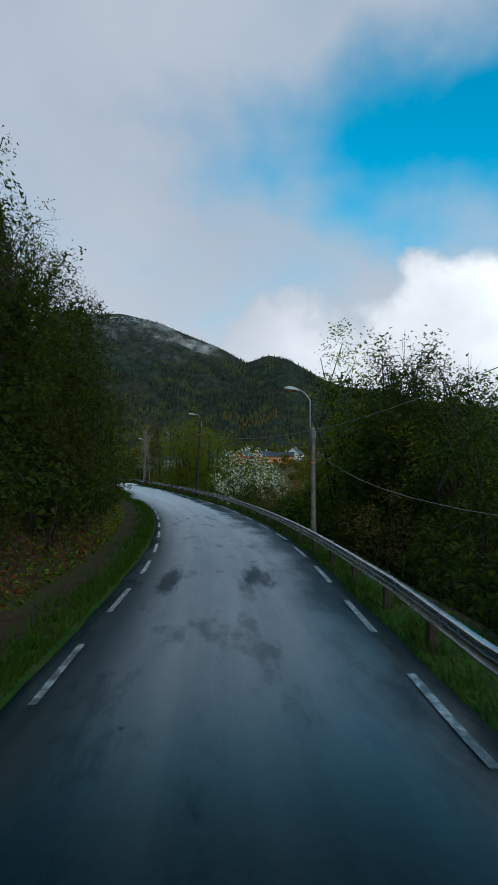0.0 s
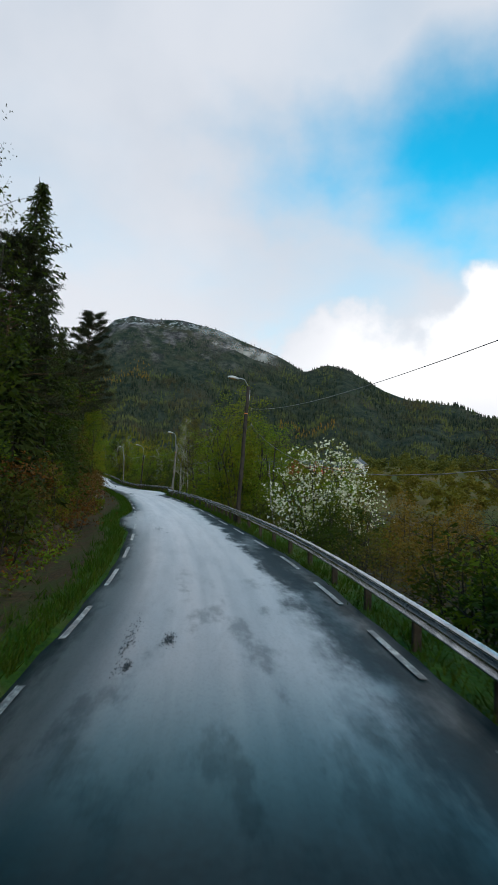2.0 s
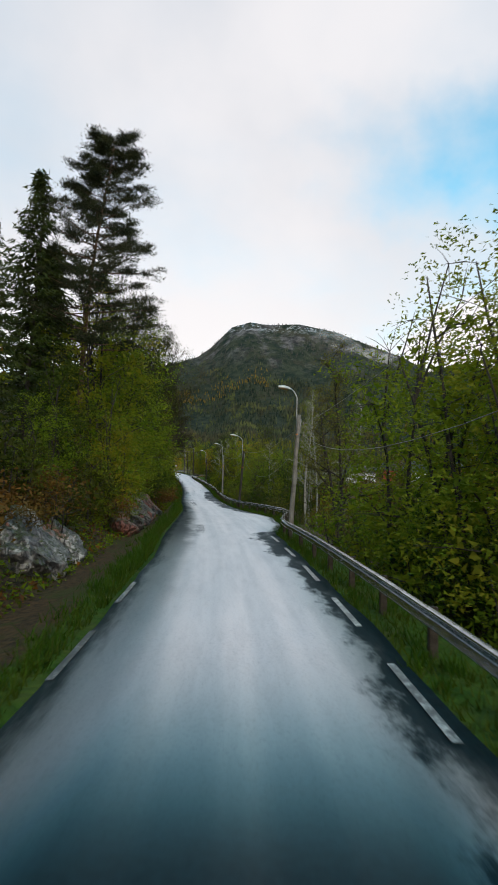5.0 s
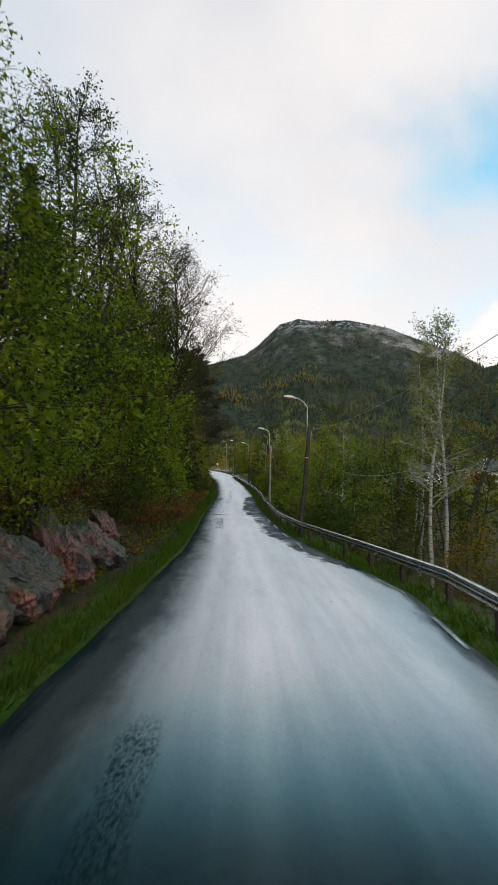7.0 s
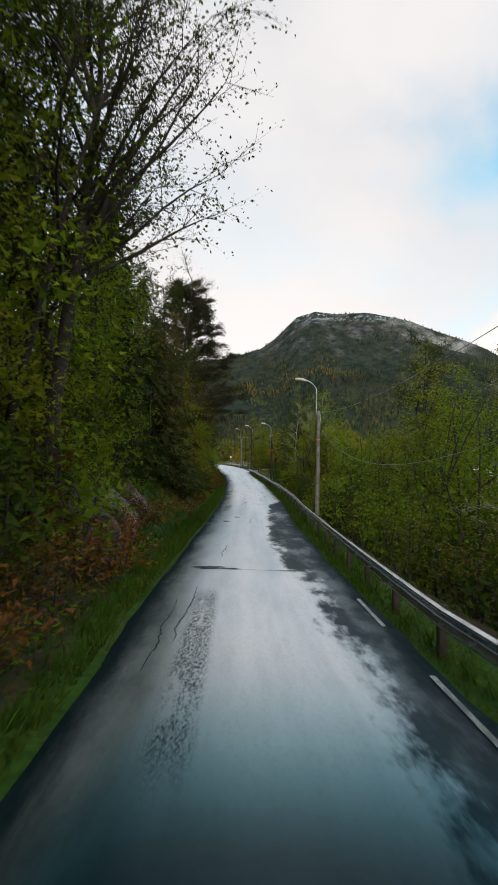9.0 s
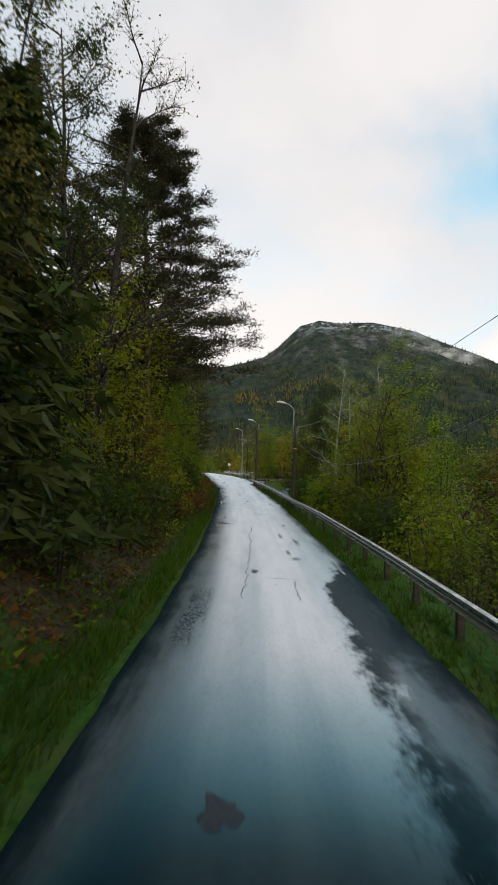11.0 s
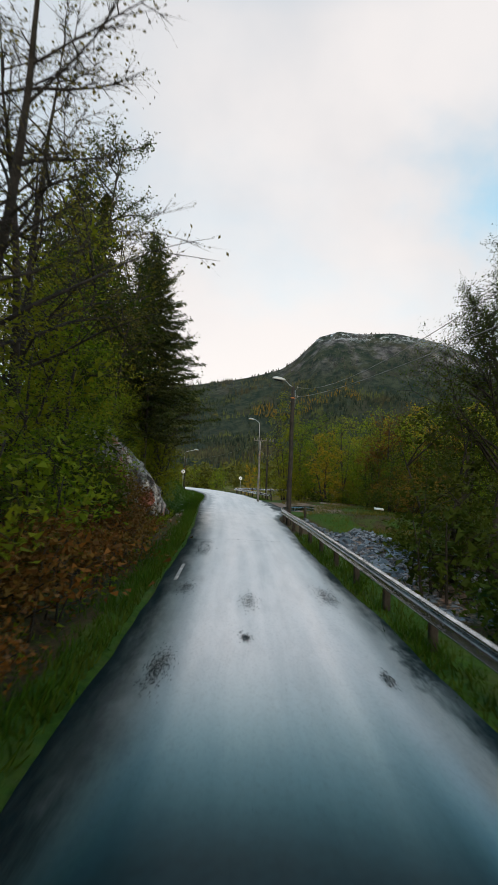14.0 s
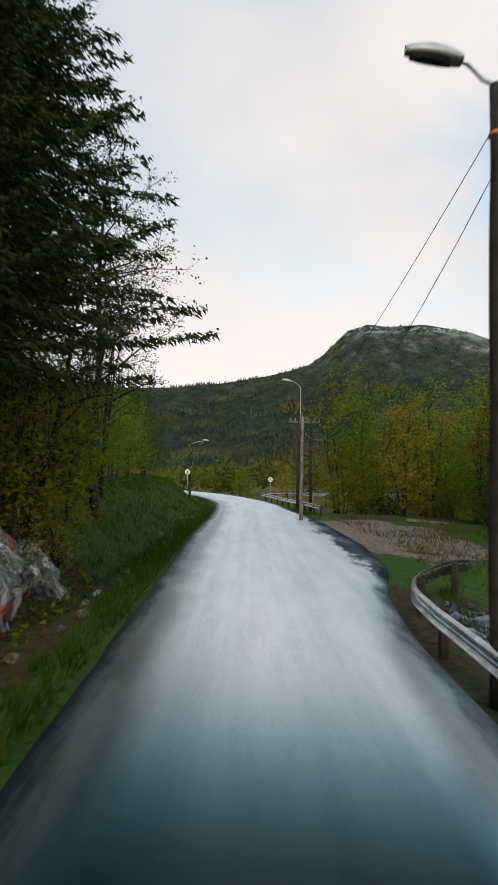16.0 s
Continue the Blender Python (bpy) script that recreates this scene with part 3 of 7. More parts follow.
def ground_z(x, y):
    """Height of the ground: verge, ditch and wooded bank on one side, a drop to the valley floor on the other."""
    s, lat = along_of(x, y)
    road = np.interp(s, RUN, LINE[:, 2])
    er, el = edge_right(s), -edge_left(s)
    # valley side
    d = lat - er
    forecourt = smooth(258, 266, s) * (1 - smooth(296, 306, s))
    stone_slope = smooth(224, 236, s) * (1 - smooth(256, 264, s))
    drop = -0.05 - 0.12 * smooth(0.1, 1.2, d) - 2.3 * smooth(1.3, 6.0, d) - 1.0 * smooth(6, 25, d)
    gentle = -0.04 - 0.35 * smooth(6, 20, d) - 2.2 * smooth(16, 34, d)
    stones = -0.05 - 0.1 * smooth(0.1, 1.0, d) - 0.75 * smooth(1.1, 3.2, d) + 0.55 * smooth(3.7, 5.4, d) - 2.2 * smooth(10, 24, d)
    right = drop * (1 - forecourt) + gentle * forecourt
    right = right * (1 - stone_slope) + stones * stone_slope
    right = right + 0.12 * wave(x, y, 2.3, 0.4) * smooth(1.0, 3.0, d)
    # bank side
    e = -lat - el
    foot, high = bank_foot(s), bank_high(s)
    left = 0.02 * smooth(0, 0.8, e) - 0.30 * smooth(0.9, foot * 0.75, e) + (high + 0.3) * smooth(foot * 0.8, foot + 3.2, e)
    wild = smooth(foot, foot + 1.5, e) * (1 - 0.7 * smooth(262, 268, s))
    left = left + wild * (0.28 * wave(x, y, 1.1, 1.0) + 0.3 * wave(x, y, 3.1, 2.0))
    hill = np.clip(e - foot - 3.0, 0, None)
    rise = 0.36 * (1 - 0.75 * smooth(262, 300, s) * (1 - smooth(60, 120, e)))
    left = left + rise * np.minimum(hill, 160) + 0.5 * wave(x, y, 6, 3.0) * smooth(3, 10, hill)
    z = road + np.where(lat > 0, np.where(d > 0, right, -0.12), np.where(e > 0, left, -0.12))
    # valley floor, then level to the mountain's foot
    far = smooth(30, 90, d)
    floor_z = -4.6 + 3.6 * smooth(150, 330, y) + 9 * smooth(500, 1100, np.hypot(x, y)) + 0.4 * wave(x, y, 30, 5.0)
    z = np.where(lat > 0, z * (1 - far) + floor_z * far, z)
    return z, s, lat


def gz(x, y):
    return float(ground_z(np.array([x]), np.array([y]))[0][0])


def mesh_of(name, verts, faces, mat, shade=False):
    me = bpy.data.meshes.new(name)
    me.from_pydata([tuple(v) for v in verts], [], [tuple(f) for f in faces])
    me.materials.append(mat)
    if shade:
        me.polygons.foreach_set("use_smooth", [True] * len(me.polygons))
    me.update()
    return me


def quads_mesh(name, corners, mat):
    """A mesh of loose three- or four-cornered pieces from an array n x corners x 3."""
    n, c = corners.shape[:2]
    me = bpy.data.meshes.new(name)
    me.vertices.add(n * c)
    me.vertices.foreach_set("co", np.ascontiguousarray(corners, dtype=np.float32).reshape(-1))
    me.loops.add(n * c)
    me.loops.foreach_set("vertex_index", np.arange(n * c, dtype=np.int32))
    me.polygons.add(n)
    me.polygons.foreach_set("loop_start", np.arange(0, n * c, c, dtype=np.int32))
    me.materials.append(mat)
    me.update(calc_edges=True)
    return me


def part(name, me, parent, label=""):
    ob = new(name, me)
    ob.parent = parent
    if label:
        ob["label"] = label
    return ob


def tube(points, radii, sides=6, cap=True):
    """Verts and faces of a round bar along points."""
    pts = [Vector(p) for p in points]
    verts, faces = [], []
    for i, p in enumerate(pts):
        t = (pts[min(i + 1, len(pts) - 1)] - pts[max(i - 1, 0)]).normalized()
        a = t.cross(Vector((0.3, 0.9, 0.1)) if abs(t.z) > 0.6 else Vector((0, 0, 1))).normalized()
        b = t.cross(a)
        for k in range(sides):
            w = 2 * math.pi * k / sides
            verts.append(p + (a * math.cos(w) + b * math.sin(w)) * radii[i])
    for i in range(len(pts) - 1):
        for k in range(sides):
            faces.append((i * sides + k, i * sides + (k + 1) % sides, (i + 1) * sides + (k + 1) % sides, (i + 1) * sides + k))
    if cap:
        faces.append(tuple(range(sides))[::-1])
        faces.append(tuple(range((len(pts) - 1) * sides, len(pts) * sides)))
    return verts, faces


def gather(pieces):
    verts, faces = [], []
    for v, f in pieces:
        o = len(verts)
        verts += v
        faces += [tuple(i + o for i in q) for q in f]
    return verts, faces


def box(sx, sy, sz, centre=(0, 0, 0), chamfer=0.0):
    """Verts and faces of a block, its upright edges chamfered when asked."""
    cx, cy, cz = centre
    c = chamfer
    if c:
        ring = [(-sx / 2 + c, -sy / 2), (sx / 2 - c, -sy / 2), (sx / 2, -sy / 2 + c), (sx / 2, sy / 2 - c), (sx / 2 - c, sy / 2), (-sx / 2 + c, sy / 2), (-sx / 2, sy / 2 - c), (-sx / 2, -sy / 2 + c)]
    else:
        ring = [(-sx / 2, -sy / 2), (sx / 2, -sy / 2), (sx / 2, sy / 2), (-sx / 2, sy / 2)]
    n = len(ring)
    verts = [Vector((cx + x, cy + y, cz - sz / 2)) for x, y in ring] + [Vector((cx + x, cy + y, cz + sz / 2)) for x, y in ring]
    faces = [tuple(range(n))[::-1], tuple(range(n, 2 * n))] + [(i, (i + 1) % n, n + (i + 1) % n, n + i) for i in range(n)]
    return verts, faces


# ---- ground: one sheet, fine along the road, widening to the horizon ----
def spread(lo, hi, step, far, grow=1.22):
    vals = list(np.arange(lo, hi + step / 2, step))
    w = step
    while vals[-1] < hi + far:
        w *= grow
        vals.append(vals[-1] + w)
    w = step
    while vals[0] > lo - far:
        w *= grow
        vals.insert(0, vals[0] - w)
    return np.array(vals)


GROUND_TURN = radians(19)
gu, gv = spread(-45, 345, 1.4, 3600, 1.3), spread(-30, 30, 0.62, 3600, 1.3)
uu, vv = np.meshgrid(gu, gv, indexing="ij")
gx = (-20 + vv * math.cos(GROUND_TURN) - uu * math.sin(GROUND_TURN)).ravel()
gy = (10 + vv * math.sin(GROUND_TURN) + uu * math.cos(GROUND_TURN)).ravel()
zz, gs, gl = ground_z(gx, gy)
nu, nv = uu.shape
idx = np.arange(nu * nv).reshape(nu, nv)
ground_faces = np.stack([idx[:-1, :-1], idx[:-1, 1:], idx[1:, 1:], idx[1:, :-1]], -1).reshape(-1, 4)
me = mesh_of("ground", np.stack([gx, gy, zz], 1), ground_faces[:, ::-1], M_GROUND, True)
e_l, e_r = -gl + edge_left(gs), gl - edge_right(gs)
lawn = smooth(262, 266, gs) * (1 - smooth(345, 355, gs)) * (gl < 0) * (1 - smooth(9, 12, e_l))
meadow_bank = smooth(160, 164, gs) * (1 - smooth(176, 181, gs)) * (gl < 0) * (1 - smooth(4.5, 6.0, e_l))
lawn = np.maximum(lawn, meadow_bank)
grass_w = np.maximum((1 - smooth(0.5, 0.95, e_l)) * (gl < 0) + (1 - smooth(1.6, 2.6, e_r)) * (gl > 0), lawn)
bench = smooth(240, 246, gs) * (1 - smooth(294, 300, gs)) * np.maximum(smooth(4.6, 5.4, e_r), smooth(257, 262, gs)) * (1 - smooth(15, 19, e_r)) * (gl > 0)
grass_w = np.maximum(grass_w, bench * np.clip(0.48 + 1.1 * wave(gx, gy, 1.9, 7.0) + 0.4 * wave(gx, gy, 0.8, 3.0), 0, 1))
ragged = 0.22 * wave(gx, gy, 1.6, 2.0) + 0.15 * wave(gx, gy, 0.7, 4.0)
fore = (1 - smooth(0.8, 1.15, np.hypot((gs - 278.5) / 11.0, (e_r - 1.8) / 4.3) + ragged * 1.5)) * (gl > 0)
shoulder = smooth(244, 250, gs) * (1 - smooth(258, 266, gs)) * (1 - smooth(1.4, 2.2, e_r)) * (gl > 0)
stony = smooth(226, 236, gs) * (1 - smooth(258, 264, gs)) * smooth(1.2, 1.7, e_r) * (1 - smooth(4.4, 5.2, e_r))
gravel_w = np.clip(fore + stony * 0.6, 0, 1)
meadow_w = smooth(22, 60, e_r)
cover = me.color_attributes.new("cover", "FLOAT_COLOR", "POINT")
cover.data.foreach_set("color", np.stack([grass_w * (1 - np.maximum(gravel_w, shoulder)), gravel_w, meadow_w, np.ones_like(gs)], 1).astype(np.float32).ravel())
ground = tagged(new("ground", me), "wooded bank, grass verges and valley meadow", "ground", kind="structure")

# ---- road ----
road_s = np.arange(S_MIN + 2, S_MAX - 2, 1.0)
verts, faces, uvs, rims = [], [], [], []
COLS = 9
for s in road_s:
    a, b = float(edge_left(s)), float(edge_right(s))
    a += 0.04 * math.sin(s * 0.9) * math.sin(s * 0.37 + 1) + 0.015 * math.sin(s * 2.7)
    b += (0.06 * math.sin(s * 0.8 + 2) * math.sin(s * 0.31) + 0.015 * math.sin(s * 2.9 + 1)) * (0.3 if s > 236 else 1.0)
    for k in range(COLS):
        lat = a + (b - a) * k / (COLS - 1)
        x, y, z = at(s, lat)
        crown = 0.03 * (1 - ((lat - (a + b) / 2) / ((b - a) / 2)) ** 2)
        dips = 0.010 * math.sin(s * 0.55 + lat * 1.3) * math.sin(s * 0.21 - lat)
        verts.append((x, y, z + 0.02 + crown + dips - (0.16 if k in (0, COLS - 1) else 0)))
        uvs.append((lat, s))
        rims.append((lat - a, b - lat))
for i in range(len(road_s) - 1):
    for k in range(COLS - 1):
        a = i * COLS + k
        faces.append((a, a + 1, a + COLS + 1, a + COLS))
# bring the second and last-but-one columns out to the rim, so that the slab has a sharp broken edge
for i in range(len(road_s)):
    for k, j in ((0, 1), (COLS - 1, COLS - 2)):
        vx, vy, vz = verts[i * COLS + k]
        wx, wy = verts[i * COLS + j][:2]
        verts[i * COLS + j] = (vx * 0.93 + wx * 0.07, vy * 0.93 + wy * 0.07, vz + 0.155)
        ul, vl = uvs[i * COLS + k]
        uvs[i * COLS + j] = (ul * 0.95, vl)
        rims[i * COLS + j] = (0.05, 9.0) if k == 0 else (9.0, 0.05)
me = mesh_of("road", verts, faces, M_ASPHALT, True)
layer = me.uv_layers.new(name="UVMap")
layer.data.foreach_set("uv", np.array([uvs[l.vertex_index] for l in me.loops], dtype=np.float32).ravel())
layer = me.uv_layers.new(name="rim")
layer.data.foreach_set("uv", np.array([rims[l.vertex_index] for l in me.loops], dtype=np.float32).ravel())
road = tagged(new("road", me), "narrow wet asphalt road with worn patches", "road", kind="structure")


def road_top(s, lat):
    a, b = float(edge_left(s)), float(edge_right(s))
    x, y, z = at(s, lat)
    crown = 0.03 * (1 - min(1.0, ((lat - (a + b) / 2) / ((b - a) / 2)) ** 2))
    dips = 0.010 * math.sin(s * 0.55 + lat * 1.3) * math.sin(s * 0.21 - lat)
    return x, y, z + 0.02 + crown + dips


def strip(name, s0, s1, lat_of, width, mat, lift, label="", steps=6):
    verts, faces = [], []
    for i in range(steps + 1):
        s = s0 + (s1 - s0) * i / steps
        for w in (-width / 2, width / 2):
            x, y, z = road_top(s, float(lat_of(s)) + w)
            verts.append((x, y, z + lift))
    faces = [(2 * i, 2 * i + 1, 2 * i + 3, 2 * i + 2) for i in range(steps)]
    return part(name, mesh_of(name, verts, faces, mat), road, label)


WORN = 108
for i in range(-8, 47):
    s = (6.3 + i * 5.3) if i < 20 else 131.7 + (i - 24) * 5.4
    if s < 107 or 112 < s < 122 or 130 < s < 153 or 181 < s < 186:
        strip("edge_dash", s, s + (2.9 if s < WORN else 2.5), line_right if not 108 < s < 128 else (lambda q: edge_right(q) - 0.2), 0.12 if s < WORN else 0.08, M_PAINT if s < WORN else M_PAINT_WORN, 0.012)
    s += 2.0
    if s < 92 or 212 < s < 217 or 228 < s < 233:
        strip("edge_dash", s, s + 2.8, line_left, 0.11 if s < WORN else 0.09, M_PAINT if s < 70 else M_PAINT_WORN, 0.012)

# ---- guard rails ----
PROFILE = [(0.0, 0.155), (0.055, 0.142), (0.085, 0.115), (0.080, 0.095), (0.012, 0.065), (0.010, -0.065), (0.080, -0.095), (0.085, -0.115), (0.055, -0.142), (0.0, -0.155)]


def rail_beam(points):
    """W-shaped sheet with thickness along points; its ridges face the left of the way."""
    verts, faces = [], []
    n = len(PROFILE)
    for i, p in enumerate(points):
        q, r = points[max(i - 1, 0)], points[min(i + 1, len(points) - 1)]
        t = (Vector(r) - Vector(q)).normalized()
        left = Vector((-t.y, t.x, 0)).normalized()
        for dx in (0.0, -0.006):
            for a, h in PROFILE:
                verts.append(Vector(p) + left * (a + dx) + Vector((0, 0, h)))
    for i in range(len(points) - 1):
        for side in (0, 1):
            for k in range(n - 1):
                a = (i * 2 + side) * n + k
                b = ((i + 1) * 2 + side) * n + k
                f = (a, a + 1, b + 1, b)
                faces.append(f if side == 0 else f[::-1])
        for k in (0, n - 1):
            a, b = i * 2 * n + k, (i + 1) * 2 * n + k
            faces.append((a, b, b + n, a + n) if k == 0 else (a, a + n, b + n, b))
    return verts, faces


def guard_rail(name, label, plan, post_gaps, height=0.58):
    """plan: (x, y, z of the road) points half a metre apart."""
    thing = tagged(new(name), label, "guard rail")
    thing.location = plan[0]
    base = Vector(plan[0])
    pts = [Vector(p) for p in plan]
    run = [0.0]
    for a, b in zip(pts, pts[1:]):
        run.append(run[-1] + (b - a).length)
    rng = random.Random(5)
    step = 8
    for i in range(0, len(pts) - 1, step):
        seg = pts[i:i + step + 1]
        if len(seg) < 2:
            continue
        wob = 0.012 * math.sin(i * 1.7)
        v, f = rail_beam([p - base + Vector((0, 0, height + wob * 0.5)) for p in seg])
        part("rail_panel", mesh_of("rail_panel", v, f, M_RAIL, True), thing)
    d, end = 0.6, run[-1]
    while d < end:
        x, y, z = (np.interp(d, run, [p[c] for p in pts]) for c in range(3))
        j = min(max(np.searchsorted(run, d), 1), len(pts) - 1)
        t = (pts[j] - pts[j - 1]).normalized()
        out = Vector((t.y, -t.x, 0))
        foot = Vector((x, y, z)) + out * 0.10
        g = gz(foot.x, foot.y)
        top = z + height + 0.12
        v, f = box(0.13, 0.15, top - g + 0.15, (0, 0, (top + g - 0.15) / 2), 0.02)
        lean = Matrix.Rotation(math.atan2(t.y, t.x) + rng.uniform(-0.05, 0.05), 4, "Z") @ Matrix.Rotation(rng.uniform(-0.03, 0.03), 4, "Y")
        me = mesh_of("post", [Vector((foot.x, foot.y, 0)) - base + (lean @ p) for p in v], f, M_POST)
        part("post", me, thing)
        d += post_gaps(d)
    return thing


def rail_plan(s0, s1, lat_of, step=0.5):
    return [at(s, float(lat_of(s)) + 0.07) for s in np.arange(s0, s1, step)]


plan_a = rail_plan(-52, 255.4, rail_right)
# the end curls round the mouth of the forecourt and dips to the ground
curl = []
ends = catmull([(254.4, 2.98, 0), (255.4, 3.06, 0), (257.1, 3.22, 0), (258.7, 3.66, 0), (260.1, 4.35, 0), (261.3, 5.15, 0), (262.3, 6.0, -0.10), (263.2, 6.9, -0.3)], 4)
for s, lat, dip in ends[1:]:
    x, y, z = at(s, lat)
    curl.append((x, y, z + dip))
plan_a += curl
guard_rail("guard_rail", "long galvanised steel guard rail on dark wooden posts", plan_a, lambda d: 1.65 if 110 < d < 126 else 3.3)
plan_b = [at(s, 5.2 - 1.4 * smooth(292, 310, s)) for s in np.arange(292, 319, 0.5)]
for k in range(1, 13):
    ang = k / 12 * 1.5
    plan_b.append(at(319 + 3.2 * math.sin(ang), 3.8 + 3.2 * (1 - math.cos(ang))))
lx, ly, lz = plan_b[-1]
px, py = plan_b[-2][:2]
ln = math.hypot(lx - px, ly - py)
for k in range(1, 50):
    plan_b.append((lx + (lx - px) / ln * 0.5 * k, ly + (ly - py) / ln * 0.5 * k, lz + 0.004 * k))
guard_rail("guard_rail", "galvanised steel guard rail curving round a side road", plan_b, lambda d: 3.3)


# ---- street lamps and wires ----
def lamp_head(thing, at_head, toward, scale=1.0, glass=None):
    """Cobra-head lantern: domed shell above, amber lens below; toward: unit vector from pole to road."""
    side = Vector((-toward.y, toward.x, 0))
    L, W, Hh = 0.62 * scale, 0.24 * scale, 0.16 * scale
    rings = 9
    sv, sf = [], []
    for i in range(rings):
        u = i / (rings - 1)
        w = W / 2 * (0.45 + 0.55 * math.sin(math.pi * min(1, u * 0.9 + 0.12)) ** 0.8)
        h = Hh * (0.45 + 0.55 * math.sin(math.pi * min(1, u * 0.85 + 0.1)))
        c = at_head + toward * (L * (u - 0.5)) + Vector((0, 0, 0.10 * (u - 0.5) * scale))
        for k in range(8):
            a = math.pi * k / 7
            sv.append(c + side * (w * math.cos(a)) + Vector((0, 0, h * math.sin(a))))
    for i in range(rings - 1):
        for k in range(7):
            a = i * 8 + k
            sf.append((a, a + 1, a + 9, a + 8))
        sf.append((i * 8 + 7, i * 8, (i + 1) * 8, (i + 1) * 8 + 7))
    sf.append(tuple(range(8)))
    sf.append(tuple(range((rings - 1) * 8, rings * 8))[::-1])
    head = part("lamp_head", mesh_of("lamp_head", sv, sf, M_LAMPSHELL, True), thing, "grey domed lantern")
    lv, lf = [], []
    for i in range(6):
        u = 0.22 + 0.7 * i / 5
        w = W / 2 * 0.8 * math.sin(math.pi * (0.12 + 0.76 * i / 5)) ** 0.5
        c = at_head + toward * (L * (u - 0.5)) + Vector((0, 0, 0.10 * (u - 0.5) * scale - 0.004))
        for k in range(6):
            a = math.pi * k / 5
            lv.append(c + side * (w * math.cos(a)) - Vector((0, 0, 0.07 * scale * math.sin(a))))
    for i in range(5):
        for k in range(5):
            a = i * 6 + k
            lf.append((a, a + 6, a + 7, a + 1))
    lf.append(tuple(range(6)))
    lf.append(tuple(range(30, 36))[::-1])
    part("lens", mesh_of("lens", lv, lf, glass or M_LENS, True), head, "dark glass lens" if glass else "amber glass lens")


def street_lamp(head_xyz, pole_back, wood_top, style, label, pole_mat=None, lean=(0, 0), radius=0.13, ahead=0.0, drops=(0.2, 1.25), glass=None, band=1.6):
    """A wooden pole with a lantern on a steel arm. head_xyz: the lantern's tip; pole_back: how far the pole stands back from it."""
    hx, hy, hz = head_xyz
    s, lat = (float(v[0]) for v in along_of(np.array([hx]), np.array([hy])))
    h = heading(s)
    right = Vector((math.cos(h), math.sin(h), 0))
    fwd = Vector((-math.sin(h), math.cos(h), 0))
    tip = Vector(head_xyz)
    toward = (-right + fwd * ahead).normalized()
    pole_xy = tip - toward * pole_back
    g = gz(pole_xy.x, pole_xy.y)
    thing = tagged(new("street_lamp"), label, "street lamp", "street lamps along the road")
    thing.location = (pole_xy.x, pole_xy.y, g)
    o = Vector((pole_xy.x, pole_xy.y, g))
    top = right * lean[0] + fwd * lean[1] + Vector((0, 0, wood_top - g))
    n = 8
    pts = [Vector((0, 0, -0.4)).lerp(top, i / n) + Vector((0.012 * math.sin(i * 2.0), 0.012 * math.cos(i * 1.3), 0)) for i in range(n + 1)]
    v, f = tube(pts, [radius * (1 - 0.30 * i / n) for i in range(n + 1)], 12)
    part("pole", mesh_of("pole", v, f, pole_mat or M_POLE, True), thing)
    centre = tip - o - toward * 0.31
    if style == "pipe":
        start = top + toward * (radius * 0.75 + 0.03) - Vector((0, 0, 1.1))
        rise = centre.z - 0.10
        pts = [start, start + Vector((0, 0, 1.1))]
        bend = Vector((pts[1].x, pts[1].y, rise - 0.35))
        pts.append(bend)
        end = centre - toward * 0.28
        for i in range(1, 7):
            u = i / 6
            p = bend.lerp(end, u)
            p.z = bend.z + (end.z - bend.z) * math.sin(u * math.pi / 2) ** 0.8
            pts.append(p)
        v, f = tube(pts, [0.032] * len(pts), 8)
    else:
        start = top - Vector((0, 0, 0.12))
        end = centre - toward * 0.28
        mid = start.lerp(end, 0.35) + Vector((0, 0, 0.30 if style == "bow" else 0.02))
        pts = [start, start + Vector((0, 0, 0.10)), mid, end.lerp(mid, 0.45) + Vector((0, 0, 0.05)), end]
        v, f = tube(pts, [0.028] * len(pts), 8)
    part("arm", mesh_of("arm", v, f, M_STEEL, True), thing, "curved galvanised pipe arm")
    lamp_head(thing, centre, toward, 1.2 if style == "straight" else 1.0, glass)
    # conduit, marker band and insulators
    t = lambda u: Vector((0, 0, 0)).lerp(top, u)
    v, f = tube([t(1.0) - toward * (radius * 0.8) - Vector((0, 0, 0.2)), t(0.85) - toward * (radius * 0.9)], [0.018, 0.018], 6)
    part("conduit", mesh_of("conduit", v, f, M_STEEL, True), thing)
    b0 = 1 - band / max(3.0, top.z)
    v, f = tube([t(b0), t(b0 + 0.05 / top.z)], [radius * 0.83, radius * 0.83], 12)
    part("band", mesh_of("band", v, f, M_ORANGE, True), thing, "orange marker band")
    for u in drops:
        c = top - Vector((0, 0, u))
        v, f = gather([tube([c - toward * (radius * 0.6), c - toward * (radius + 0.10), c - toward * (radius + 0.10) + Vector((0, 0, 0.12))], [0.012, 0.012, 0.012], 6),
                       tube([c - toward * (radius + 0.10) + Vector((0, 0, 0.06)), c - toward * (radius + 0.10) + Vector((0, 0, 0.10)), c - toward * (radius + 0.10) + Vector((0, 0, 0.18))], [0.035, 0.045, 0.02], 8)])
        part("insulator", mesh_of("insulator", v, f, M_INSUL, True), thing)
    hook = o + top - toward * (radius + 0.10)
    return [hook - Vector((0, 0, u - 0.12)) for u in drops]


